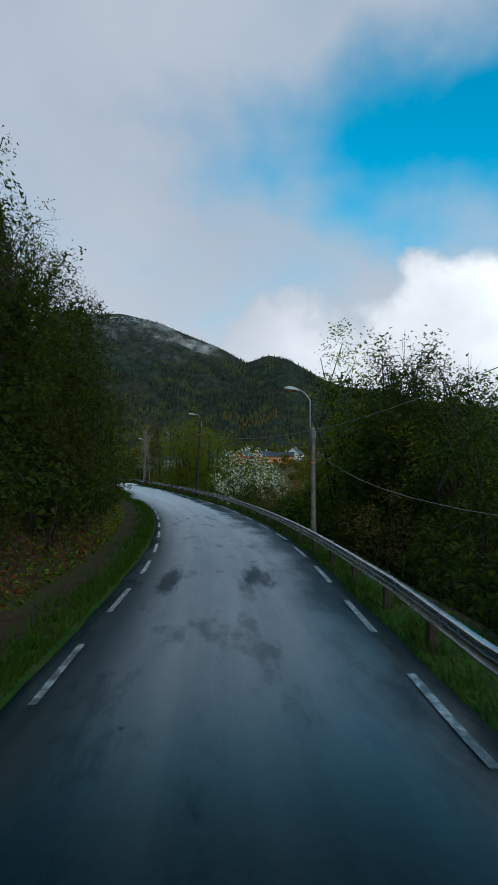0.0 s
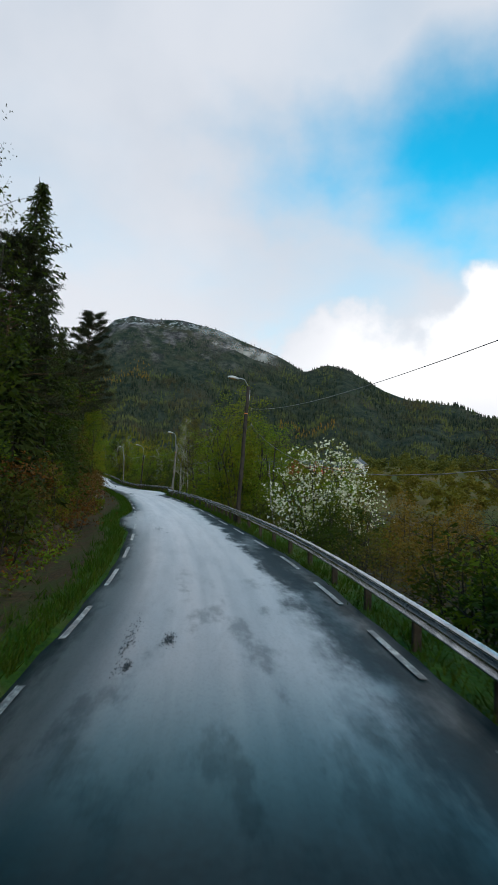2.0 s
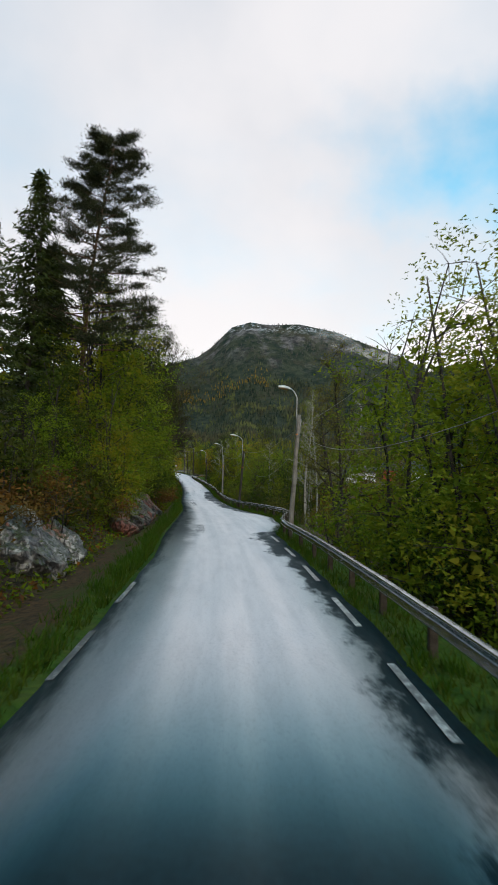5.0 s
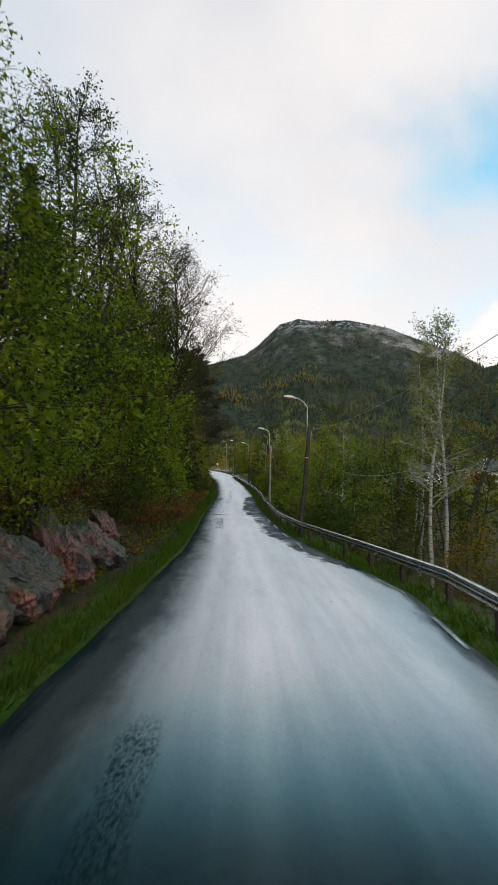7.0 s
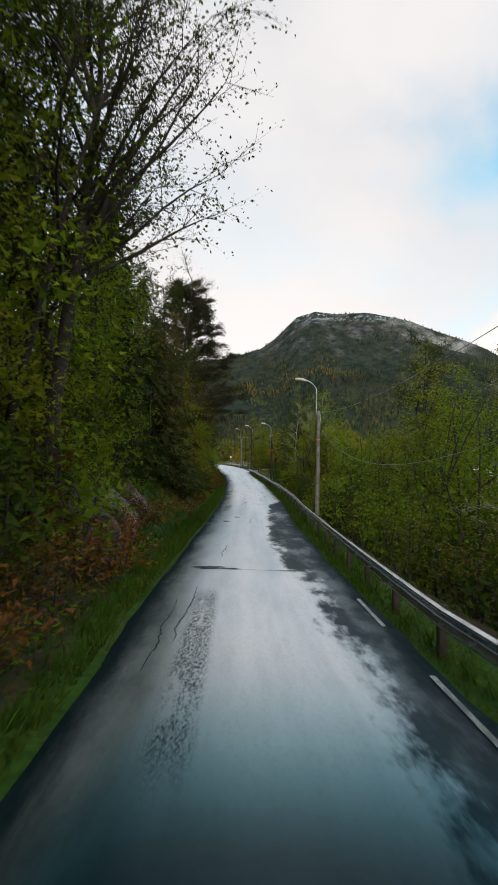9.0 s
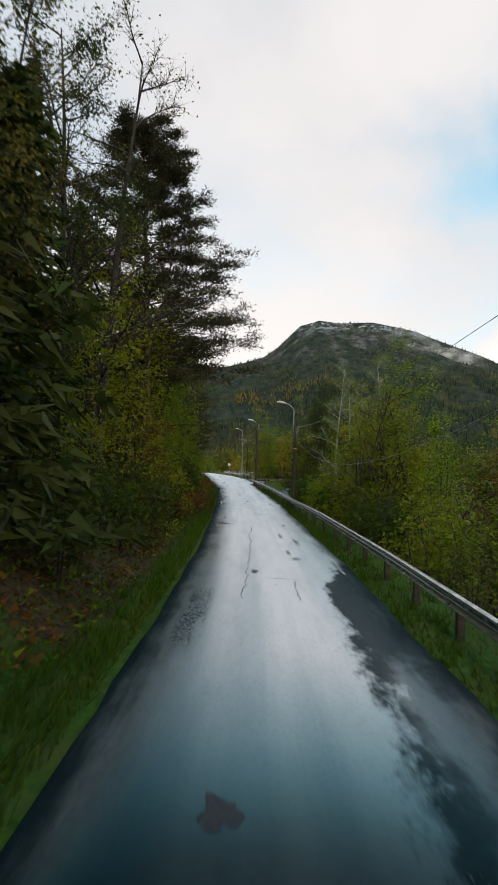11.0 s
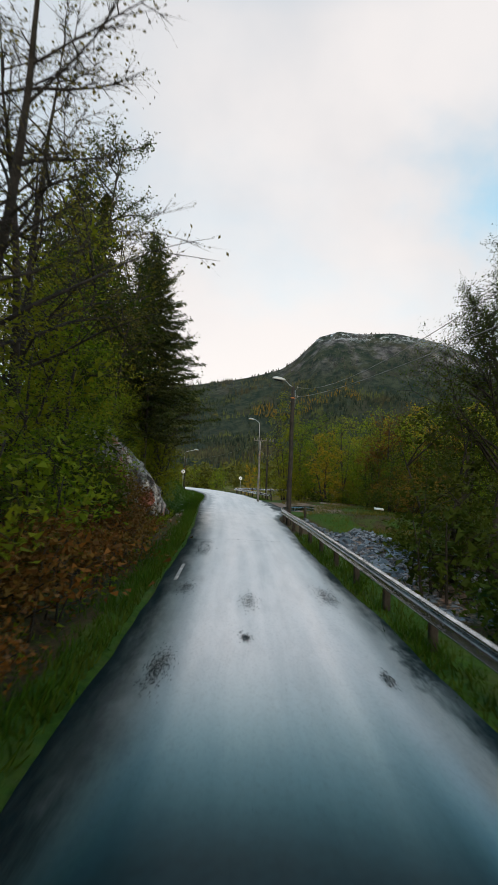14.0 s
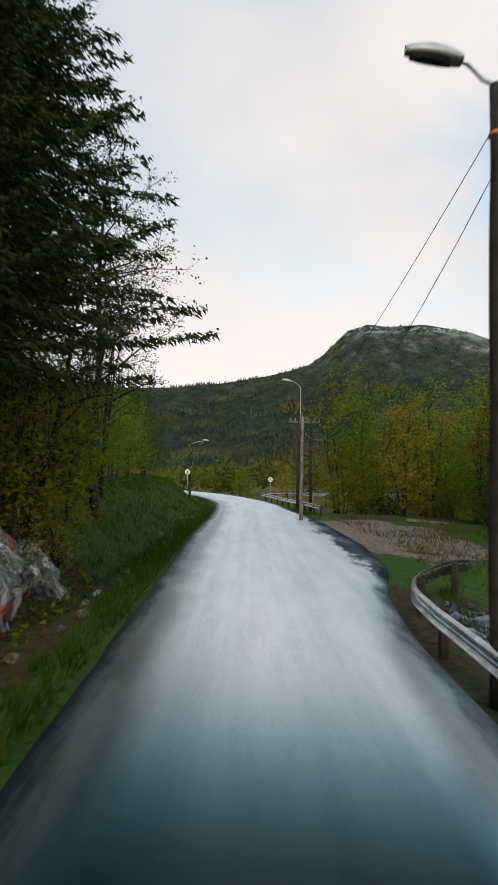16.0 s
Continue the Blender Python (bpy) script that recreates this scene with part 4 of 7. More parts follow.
LAMP = "grey lantern on a pipe arm on a dark wooden pole"
hooks = [
    street_lamp((2.6, -12.5, 6.6), 1.6, 5.4, "pipe", LAMP),
    street_lamp((1.56, 29.27, 5.52), 1.25, 3.9, "pipe", LAMP, M_POLE_GREY),
    street_lamp((-5.97, 66.66, 6.72), 0.75, 6.32, "bow", "grey lantern on a short bowed arm on a tall wooden pole", lean=(0.48, 0.2), drops=(1.4, 2.3)),
    street_lamp((-17.25, 105.03, 5.21), 0.68, 3.9, "pipe", LAMP, M_POLE_GREY, lean=(0.40, 0.0), drops=(0.55, 1.15), band=1.0),
    street_lamp((-28.58, 135.02, 4.38), 0.92, 2.9, "pipe", LAMP, lean=(0.42, 0.0)),
    street_lamp((-40.42, 166.81, 4.74), 1.30, 3.1, "pipe", LAMP, M_POLE_GREY),
    street_lamp((-55.53, 204.19, 4.73), 1.30, 3.25, "pipe", LAMP),
    street_lamp((-71.28, 240.84, 6.68), 1.15, 6.33, "straight", "grey lantern on a short straight arm on a black wooden pole", radius=0.15, drops=(0.15, 0.7), glass=M_GLASS_DARK, band=0.7),
    street_lamp((-85.53, 272.37, 7.89), 1.35, 5.6, "pipe", "grey lantern on a tall pale pole beside the forecourt", M_POLE_GREY),
]

bx, by, bz = at(313.0, -3.7)
bend_lamp = street_lamp((bx, by, bz + 6.2), -1.2, bz + 5.0, "pipe", "grey lantern on a wooden pole at the bend")


def wire(a, b, sag, thing):
    pts = []
    for i in range(15):
        u = i / 14
        p = a.lerp(b, u)
        p.z -= sag * 4 * u * (1 - u)
        pts.append(p - thing.location)
    v, f = tube(pts, [0.008] * 15, 4)
    part("wire", mesh_of("wire", v, f, M_WIRE), thing)


for i, (a, b) in enumerate(zip(hooks, hooks[1:] + [bend_lamp])):
    thing = tagged(new("overhead_cable"), "thin black cables sagging between the wooden lamp poles", "cable", "overhead cables")
    thing.location = a[0]
    wire(a[0], b[0], 0.95 if i == 6 else 0.55, thing)
    if b is not bend_lamp:
        wire(a[1], b[1], 0.4 if i == 6 else 1.7, thing)

# ---- mountain: a ridge about 1.7 km off, given by bearing and height of its crest ----
CREST = table([(-75, 210), (-45, 215), (-30, 238), (-26.4, 250), (-23.6, 265), (-21.2, 281), (-19.4, 297), (-18.2, 322), (-17.2, 352), (-16.4, 377), (-14.8, 392), (-13, 386),
               (-10.4, 388), (-7, 364), (-5, 338), (-2.5, 310), (-1, 290), (0.75, 258), (2.9, 279), (4.8, 264), (7.9, 212), (10.3, 186), (14, 174), (16.4, 144), (25, 120), (60, 130)])
MX, MY = -30.0, 120.0
bearings = np.radians(np.linspace(-74, 58, 420))
fall = np.linspace(0, 1, 60)
verts = []
for b in bearings:
    crest = float(CREST(math.degrees(b)))
    for u in fall:
        r = 560 + 1140 * u
        shape = u ** 1.55 * (0.55 + 0.45 * smooth(0.55, 1.0, u))
        bx, by = MX + r * math.sin(b), MY + r * math.cos(b)
        rough = noise.fractal(Vector((bx / 210, by / 210, 3.3)), 0.9, 2.1, 5)
        gully = noise.fractal(Vector((math.degrees(b) / 3.2, u * 1.2, 9.1)), 0.8, 2.0, 4)
        z = crest * shape + (rough * 26 + gully * 20) * math.sin(math.pi * min(u, 1)) * u ** 0.3
        if u > 0.97:
            z = crest - 7 + rough * 2
        verts.append((bx, by, z - 3))
    verts.append((MX + 1800 * math.sin(b), MY + 1800 * math.cos(b), crest - 60))
    verts.append((MX + 2300 * math.sin(b), MY + 2300 * math.cos(b), -20))
per = len(fall) + 2
faces = [(i * per + k, (i + 1) * per + k, (i + 1) * per + k + 1, i * per + k + 1) for i in range(len(bearings) - 1) for k in range(per - 1)]
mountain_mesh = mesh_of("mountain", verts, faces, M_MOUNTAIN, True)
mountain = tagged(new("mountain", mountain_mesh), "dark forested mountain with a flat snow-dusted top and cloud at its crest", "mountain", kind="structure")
MV = np.array(verts).reshape(len(bearings), per, 3)


def on_mountain(deg, u):
    i = (math.radians(deg) - bearings[0]) / (bearings[1] - bearings[0])
    k = u * (len(fall) - 1)
    i0, k0 = int(min(max(i, 0), len(bearings) - 2)), int(min(max(k, 0), len(fall) - 2))
    fi, fk = i - i0, k - k0
    return (MV[i0, k0] * (1 - fi) + MV[i0 + 1, k0] * fi) * (1 - fk) + (MV[i0, k0 + 1] * (1 - fi) + MV[i0 + 1, k0 + 1] * fi) * fk


def _mist(k, b, out):
    p = place_of(k)
    uv = k.n("ShaderNodeSeparateXYZ")
    k.put(uv.inputs[0], k.n("ShaderNodeTexCoord").outputs["Generated"])
    u, w = uv.outputs[0], uv.outputs[2]
    soft = k.math("MULTIPLY", k.math("MULTIPLY", k.ramp(u, 0.0, 0.3), k.ramp(u, 0.7, 1.0, 1.0, 0.0)), k.math("MULTIPLY", k.ramp(w, 0.0, 0.4), k.ramp(w, 0.6, 1.0, 1.0, 0.0)))
    shreds = k.ramp(k.noise(k.mapped(p, (1, 1, 1.8)), 0.010, 3, 0.5), 0.40, 0.66)
    b.inputs["Base Color"].default_value = (0.85, 0.86, 0.88, 1)
    b.inputs["Roughness"].default_value = 1.0
    b.inputs["Specular IOR Level"].default_value = 0.0
    k.put(b.inputs["Alpha"], k.math("MULTIPLY", k.math("MULTIPLY", soft, shreds), 0.8))


M_MIST = principled("mist", _mist)


def mist(deg0, deg1, u, low, high):
    """A thin bank of cloud that hangs along the slope."""
    verts = []
    for i in range(13):
        d = deg0 + (deg1 - deg0) * i / 12
        x, y, z = on_mountain(d, u)
        for w in range(5):
            bulge = 1.0 - 0.012 * math.sin(math.pi * w / 4)
            verts.append((MX + (x - MX) * bulge, MY + (y - MY) * bulge, z + low + (high - low) * w / 4))
    faces = [(i * 5 + w, (i + 1) * 5 + w, (i + 1) * 5 + w + 1, i * 5 + w + 1) for i in range(12) for w in range(4)]
    ob = tagged(new("low_cloud", mesh_of("low_cloud", verts, faces, M_MIST, True)), "thin white shred of cloud on the mountain's shoulder", "cloud", kind="stuff")
    ob.visible_shadow = False


def far_conifers(name, count, seed, bear, span, size, mat, label):
    """Thousands of small ragged spires as one mass."""
    rng = random.Random(seed)
    verts, faces = [], []
    for _ in range(count):
        p = on_mountain(rng.uniform(*bear), rng.uniform(*span) ** 0.8)
        grove = noise.noise(Vector((p[0] / 70, p[1] / 110, p[2] / 90)))
        if grove < rng.uniform(-0.35, 0.25) - 0.25 * (p[2] < 150):
            continue
        h = rng.uniform(*size) * (1.0 + 0.5 * grove) * (1.0 - 0.55 * min(1.0, max(0.0, (p[2] - 180) / 180)))
        w = h * rng.uniform(0.20, 0.30)
        a0 = rng.uniform(0, 6.28)
        o = len(verts)
        for lev, (zf, rf) in enumerate(((0.05, 1.0), (0.45, 0.55))):
            for k in range(3):
                a = a0 + lev * 0.9 + k * math.pi * 2 / 3
                verts.append((p[0] + w * rf * math.cos(a), p[1] + w * rf * math.sin(a), p[2] + h * zf))
        verts.append((p[0], p[1], p[2] + h))
        for k in range(3):
            n = (k + 1) % 3
            faces.append((o + k, o + n, o + 3 + n, o + 3 + k))
            faces.append((o + 3 + k, o + 3 + n, o + 6))
    tagged(new(name, mesh_of(name, verts, faces, mat)), label, "forest", kind="stuff")


def clump_corners(rng, centre, radius, count, size, squash=0.8):
    """Loose leaves filling a rounded cloud."""
    v = rng.normal(size=(count, 3))
    v /= np.linalg.norm(v, axis=1)[:, None]
    v *= (rng.random((count, 1)) ** 0.45) * radius
    v[:, 2] *= squash
    return leaf_corners(rng, np.asarray(centre) + v, size)


def leaf_corners(rng, centres, size, narrow=0.55, flat=0.35, along=None, rhomb=False):
    """Rhombic leaves at centres; size: low and high of their length."""
    n = len(centres)
    a = rng.normal(size=(n, 3)) if along is None else along + rng.normal(size=(n, 3)) * 0.35
    a[:, 2] *= 1 - flat if along is None else 1
    a /= np.linalg.norm(a, axis=1)[:, None]
    r = rng.normal(size=(n, 3))
    b = np.cross(a, r)
    b /= np.linalg.norm(b, axis=1)[:, None] + 1e-9
    s = rng.uniform(size[0], size[1], (n, 1))
    a, b = a * s / 2, b * s / 2 * narrow
    bend = np.cross(a, b)
    bend *= 0.25 * s / (np.linalg.norm(bend, axis=1)[:, None] + 1e-9)
    if rhomb:
        return np.stack([centres - a, centres + b + bend * 0.3, centres + a + bend * 0.6, centres - b + bend * 0.3], 1)
    return np.stack([centres - a * 0.9 + b, centres - a * 0.9 - b + bend * 0.5, centres + a * 1.2], 1)


far_conifers("forest", 26000, 2, (-36, 22), (0.22, 1.0), (4.5, 11), M_FAR_TREE, "dark conifer forest covering the mountain side")
far_conifers("forest", 3600, 3, (-36, 22), (0.0, 0.27), (5, 9), M_FAR_LEAF, "yellow-green spring woods at the mountain's foot")
# the sunlit strips: sunlight is put into the trees' orange colour
far_conifers("forest", 420, 4, (-21.5, -13.0), (0.685, 0.765), (4.5, 9), M_FAR_SUNLIT, "orange sunlit trees on the mountain's lower slope")
far_conifers("forest", 90, 5, (-1.0, 4.0), (0.48, 0.58), (6, 11), M_FAR_SUNLIT, "orange sunlit trees on the mountain's lower slope")


mist(-9.5, -1.0, 0.93, -30, 38)


# ---- houses across the valley ----
def house(x, y, w, d, h, turn, wall_mat, label, rise=2.2, white_end=0.0):
    z = gz(x, y)
    thing = tagged(new("house"), label, "house", "houses across the valley")
    thing.matrix_world = pose(x, y, z, 0, 0, turn)
    v, f = box(w, d, h + 0.6, (0, 0, h / 2 - 0.3))
    n = len(v)
    v += [Vector((-w / 2, 0, h + rise)), Vector((w / 2, 0, h + rise))]
    f = [q for q in f if q != tuple(range(4, 8))] + [(7, 4, n), (5, 6, n + 1)]
    part("wall", mesh_of("wall", v, f, wall_mat), thing)
    o = 0.35
    rv, rf = [], []
    for sgn in (-1, 1):
        b = len(rv)
        eave = (d / 2 + o, h - rise * o / (d / 2))
        for xx in (-w / 2 - o, w / 2 + o):
            for lift in (0.0, 0.16):
                rv += [Vector((xx, sgn * eave[0], eave[1] + lift)), Vector((xx, 0, h + rise + lift))]
        for q in ((0, 1, 5, 4), (2, 3, 7, 6), (0, 2, 6, 4), (0, 1, 3, 2), (4, 5, 7, 6)):
            rf.append(tuple(b + i for i in q))
    roof = part("roof", mesh_of("roof", rv, rf, M_ROOF), thing, "dark tiled roof")
    v, f = box(0.6, 0.6, 1.1, (w * 0.2, 0, h + rise + 0.4))
    part("chimney", mesh_of("chimney", v, f, M_CONCRETE), roof)
    k = max(2, int(w / 2.4))
    for i in range(k):
        cx = -w / 2 + w * (i + 0.5) / k
        for sgn in (-1, 1):
            win = part("window", mesh_of("window", *box(1.1, 0.10, 1.2, (cx, sgn * (d / 2 + 0.02), h * 0.55)), M_WHITE), thing)
            part("pane", mesh_of("pane", *box(0.86, 0.06, 0.96, (cx, sgn * (d / 2 + 0.06), h * 0.55)), M_GLASS), win)
    for sgn in (-1, 1):
        win = part("window", mesh_of("window", *box(0.10, 1.1, 1.2, (sgn * (w / 2 + 0.02), 0, h * 0.6)), M_WHITE), thing)
        part("pane", mesh_of("pane", *box(0.06, 0.86, 0.96, (sgn * (w / 2 + 0.06), 0, h * 0.6)), M_GLASS), win)
        tv, tf = gather([tube([(sgn * (w / 2 + 0.38), -d / 2 - 0.3, h - 0.2), (sgn * (w / 2 + 0.38), 0, h + rise + 0.05)], [0.10, 0.10], 4),
                         tube([(sgn * (w / 2 + 0.38), d / 2 + 0.3, h - 0.2), (sgn * (w / 2 + 0.38), 0, h + rise + 0.05)], [0.10, 0.10], 4)])
        part("bargeboard", mesh_of("bargeboard", tv, tf, M_WHITE), thing)
    return thing


house(-2.4, 300, 9, 7, 3.6, 62, M_RED, "red wooden house with white bargeboards among fruit trees")
house(-12.5, 306, 9, 7, 3.4, 15, M_WHITE, "white wooden house behind blossoming trees", 2.4)
house(14.0, 300, 12, 7, 3.2, -8, M_OCHRE, "long orange wooden house with a dark roof", 1.9)
house(7.0, 318, 8, 6.5, 3.4, 40, M_RED, "small red wooden house behind its neighbours", 2.2)
house(22.0, 322, 8, 7, 4.0, 70, M_WHITE, "white wooden gabled house at the meadow", 2.6)
house(-32, 296, 11, 7, 3.2, 5, M_WHITE, "white low house behind bare trees", 1.8)
house(-20, 300, 9, 7, 3.4, 10, M_RED, "red wooden house behind bare trees", 2.2)
house(-13.0, 288, 9, 7, 3.0, -12, M_WHITE, "white wooden house at the meadow's edge", 2.0)


# ---- trees ----
def bend_path(rng, start, way, length, n, wander, lift=0.0):
    pts, p, d = [Vector(start)], Vector(start), Vector(way).normalized()
    for _ in range(n):
        d = (d + Vector((rng.uniform(-1, 1), rng.uniform(-1, 1), rng.uniform(-1, 1) + lift)) * wander).normalized()
        p = p + d * (length / n)
        pts.append(p.copy())
    return pts


def tree_thing(name, label, category, wood, bark, leaves, trunk_name="trunk", crown_name="crown"):
    thing = tagged(new(name), label, category)
    part(trunk_name, mesh_of(trunk_name, *gather(wood), bark, True), thing)
    for nm, corners, mat in leaves:
        part(nm, quads_mesh(nm, corners, mat), thing)
    return thing


def broadleaf(seed, height, spread_r, stems, limbs, leaves_per, size, mat, bark, label, low=0.12, sigma=0.42, name="tree", open_top=0.0, twigs=3, radius=0.13, up=0.55, flowers=None, fill=0):
    rng, nr = random.Random(seed), np.random.default_rng(seed)
    wood, centres, inner = [], [], []
    for st in range(stems):
        a = 6.28 * st / stems + rng.uniform(-0.5, 0.5)
        off = 0.0 if stems == 1 else rng.uniform(0.1, 0.5)
        tilt = 0.05 if stems == 1 else rng.uniform(0.10, 0.32)
        h = height * (1 if st == 0 else rng.uniform(0.65, 0.98))
        trunk = bend_path(rng, (off * math.cos(a), off * math.sin(a), -0.3), (tilt * math.cos(a), tilt * math.sin(a), 1), h + 0.3, 9, 0.10, 0.3)
        r0 = radius * (0.7 if stems > 1 else 1.0)
        wood.append(tube(trunk, [r0 * (1 - 0.9 * i / 9) + 0.008 for i in range(10)], 5))
        for j in range(limbs):
            u = low + (1 - low) * (j + rng.random()) / limbs
            i = min(int(u * 9), 8)
            p = trunk[i].lerp(trunk[i + 1], u * 9 - i)
            b = rng.uniform(0, 6.28)
            full = math.sin(math.pi * min(1, 0.18 + u * 0.80)) ** 0.7
            length = spread_r * full * rng.uniform(0.65, 1.15)
            limb = bend_path(rng, p, (math.cos(b), math.sin(b), up + rng.uniform(-0.2, 0.4)), length, 4, 0.20, 0.10)
            wood.append(tube(limb, [max(0.010, r0 * 0.38 * (1 - u * 0.5) * (1 - 0.85 * k / 4)) for k in range(5)], 3, False))
            ends = [limb[-1], limb[-2], limb[-1].lerp(limb[-2], 0.5)]
            for _ in range(twigs):
                q = limb[rng.choice((2, 3, 3))]
                tw = bend_path(rng, q, (rng.uniform(-1, 1), rng.uniform(-1, 1), rng.uniform(-0.1, 1)), length * rng.uniform(0.3, 0.6), 3, 0.25)
                wood.append(tube(tw, [0.012, 0.010, 0.007, 0.004], 3, False))
                ends += tw[1:]
            for _ in range(fill):
                q = limb[rng.choice((1, 2, 2, 3))]
                inner.append((q.x + rng.gauss(0, 0.22), q.y + rng.gauss(0, 0.22), q.z + rng.gauss(0, 0.22)))
            for e in ends:
                thin = 1.0 - open_top * u
                c = max(1, int(leaves_per * thin * rng.uniform(0.5, 1.5)))
                centres.append(np.array(e) + nr.normal(size=(c, 3)) * sigma * np.array([1, 1, 0.8]))
    centres = np.concatenate(centres)
    centres = centres[centres[:, 2] > 0.15]
    leaves = leaf_corners(nr, centres, size)
    if inner:
        leaves = np.concatenate([leaves, leaf_corners(nr, np.array(inner), (0.18, 0.34), 0.8)])
    parts = [("crown", leaves, mat)]
    if flowers:
        pick = centres[(nr.random(len(centres)) < flowers) & (centres[:, 2] > height * 0.3)]
        parts.append(("blossom", leaf_corners(nr, pick + nr.normal(size=pick.shape) * 0.10, (0.07, 0.13), 0.9, 0), M_FLOWER))
    return tree_thing(name, label, "tree" if name != "shrub" else "shrub", wood, bark, parts)


def crown_tree(seed, height, reach, lobes, clumps, per, size, mat, bark, label, base=0.08, name="tree", stems=2, radius=0.10, sigma=0.24, flowers=0.0, blocks=520):
    """A full crown: leaf clumps on the skins of several overlapping lobes, denser leaf inside, stems and limbs within."""
    rng, nr = random.Random(seed), np.random.default_rng(seed)
    hubs = []
    for i in range(lobes):
        u = (i + 0.5) / lobes
        a = i * 2.4 + rng.uniform(-0.5, 0.5)
        out = reach * (0.62 if u < 0.75 else 0.25) * rng.uniform(0.5, 1.0)
        rad = reach * rng.uniform(0.42, 0.62) * (1.0 - 0.35 * max(0.0, u - 0.5) * 2)
        z = height * (base + (0.97 - base) * u)
        z = min(max(z, rad * 0.85), height - rad * 0.95)
        hubs.append((np.array([out * math.cos(a), out * math.sin(a), z]), rad))
    wood, tops = [], []
    for st in range(stems):
        a = 6.28 * st / stems + rng.random()
        trunk = bend_path(rng, (0.2 * st * math.cos(a), 0.2 * st * math.sin(a), -0.3), (0.12 * st * math.cos(a), 0.12 * st * math.sin(a), 1), height * (0.88 if st == 0 else 0.7) + 0.3, 6, 0.09, 0.3)
        wood.append(tube(trunk, [radius * (1 - 0.9 * i / 6) + 0.008 for i in range(7)], 5))
        tops.append(trunk)
    for c, rad in hubs:
        trunk = rng.choice(tops)
        p = min(trunk[:-1], key=lambda q: abs(q.z - (c[2] - rad)))
        end = Vector(c)
        wood.append(tube([p, p.lerp(end, 0.5) + Vector((0, 0, 0.15)), end], [radius * 0.4, radius * 0.28, 0.015], 4, False))
        for _ in range(5):
            v = Vector((rng.gauss(0, 1), rng.gauss(0, 1), rng.gauss(0.3, 0.8))).normalized() * rad
            wood.append(tube([end, end + v * 0.55 + Vector((0, 0, 0.05)), end + v * rng.uniform(0.95, 1.12)], [0.014, 0.009, 0.003], 3, False))
    C, R = np.array([h[0] for h in hubs]), np.array([h[1] for h in hubs])
    weight = R ** 2 / (R ** 2).sum()
    spots = []
    while len(spots) < clumps:
        i = nr.choice(lobes, p=weight)
        v = nr.normal(size=3)
        v /= np.linalg.norm(v)
        p = C[i] + v * R[i] * nr.uniform(0.78, 1.04) * np.array([1, 1, 0.92])
        d = np.linalg.norm(C - p, axis=1) / R
        d[i] = 9
        if d.min() < 0.72 or p[2] < 0.2:
            continue
        spots.append((p, nr.uniform(0.55, 1.45)))
    pts = np.concatenate([p + nr.normal(size=(max(2, int(per * k)), 3)) * sigma * (0.6 + 0.4 * k) * np.array([1, 1, 0.75]) for p, k in spots])
    pts = pts[pts[:, 2] > 0.08]
    leaves = leaf_corners(nr, pts, size, 0.52)
    if blocks:
        i = nr.choice(lobes, blocks, p=weight)
        v = nr.normal(size=(blocks, 3))
        v /= np.linalg.norm(v, axis=1)[:, None]
        core = C[i] + v * (R[i] * nr.uniform(0.05, 0.62, blocks))[:, None]
        core = core[core[:, 2] < height * 0.80]
        leaves = np.concatenate([leaves, leaf_corners(nr, core, (0.17, 0.31), 0.72)])
    parts = [("crown", leaves, mat)]
    if flowers:
        pick = pts[nr.random(len(pts)) < flowers]
        parts.append(("blossom", leaf_corners(nr, pick + nr.normal(size=pick.shape) * 0.10, (0.07, 0.13), 0.9, 0), M_FLOWER))
    return tree_thing(name, label, "shrub" if name == "shrub" else "tree", wood, bark, parts)


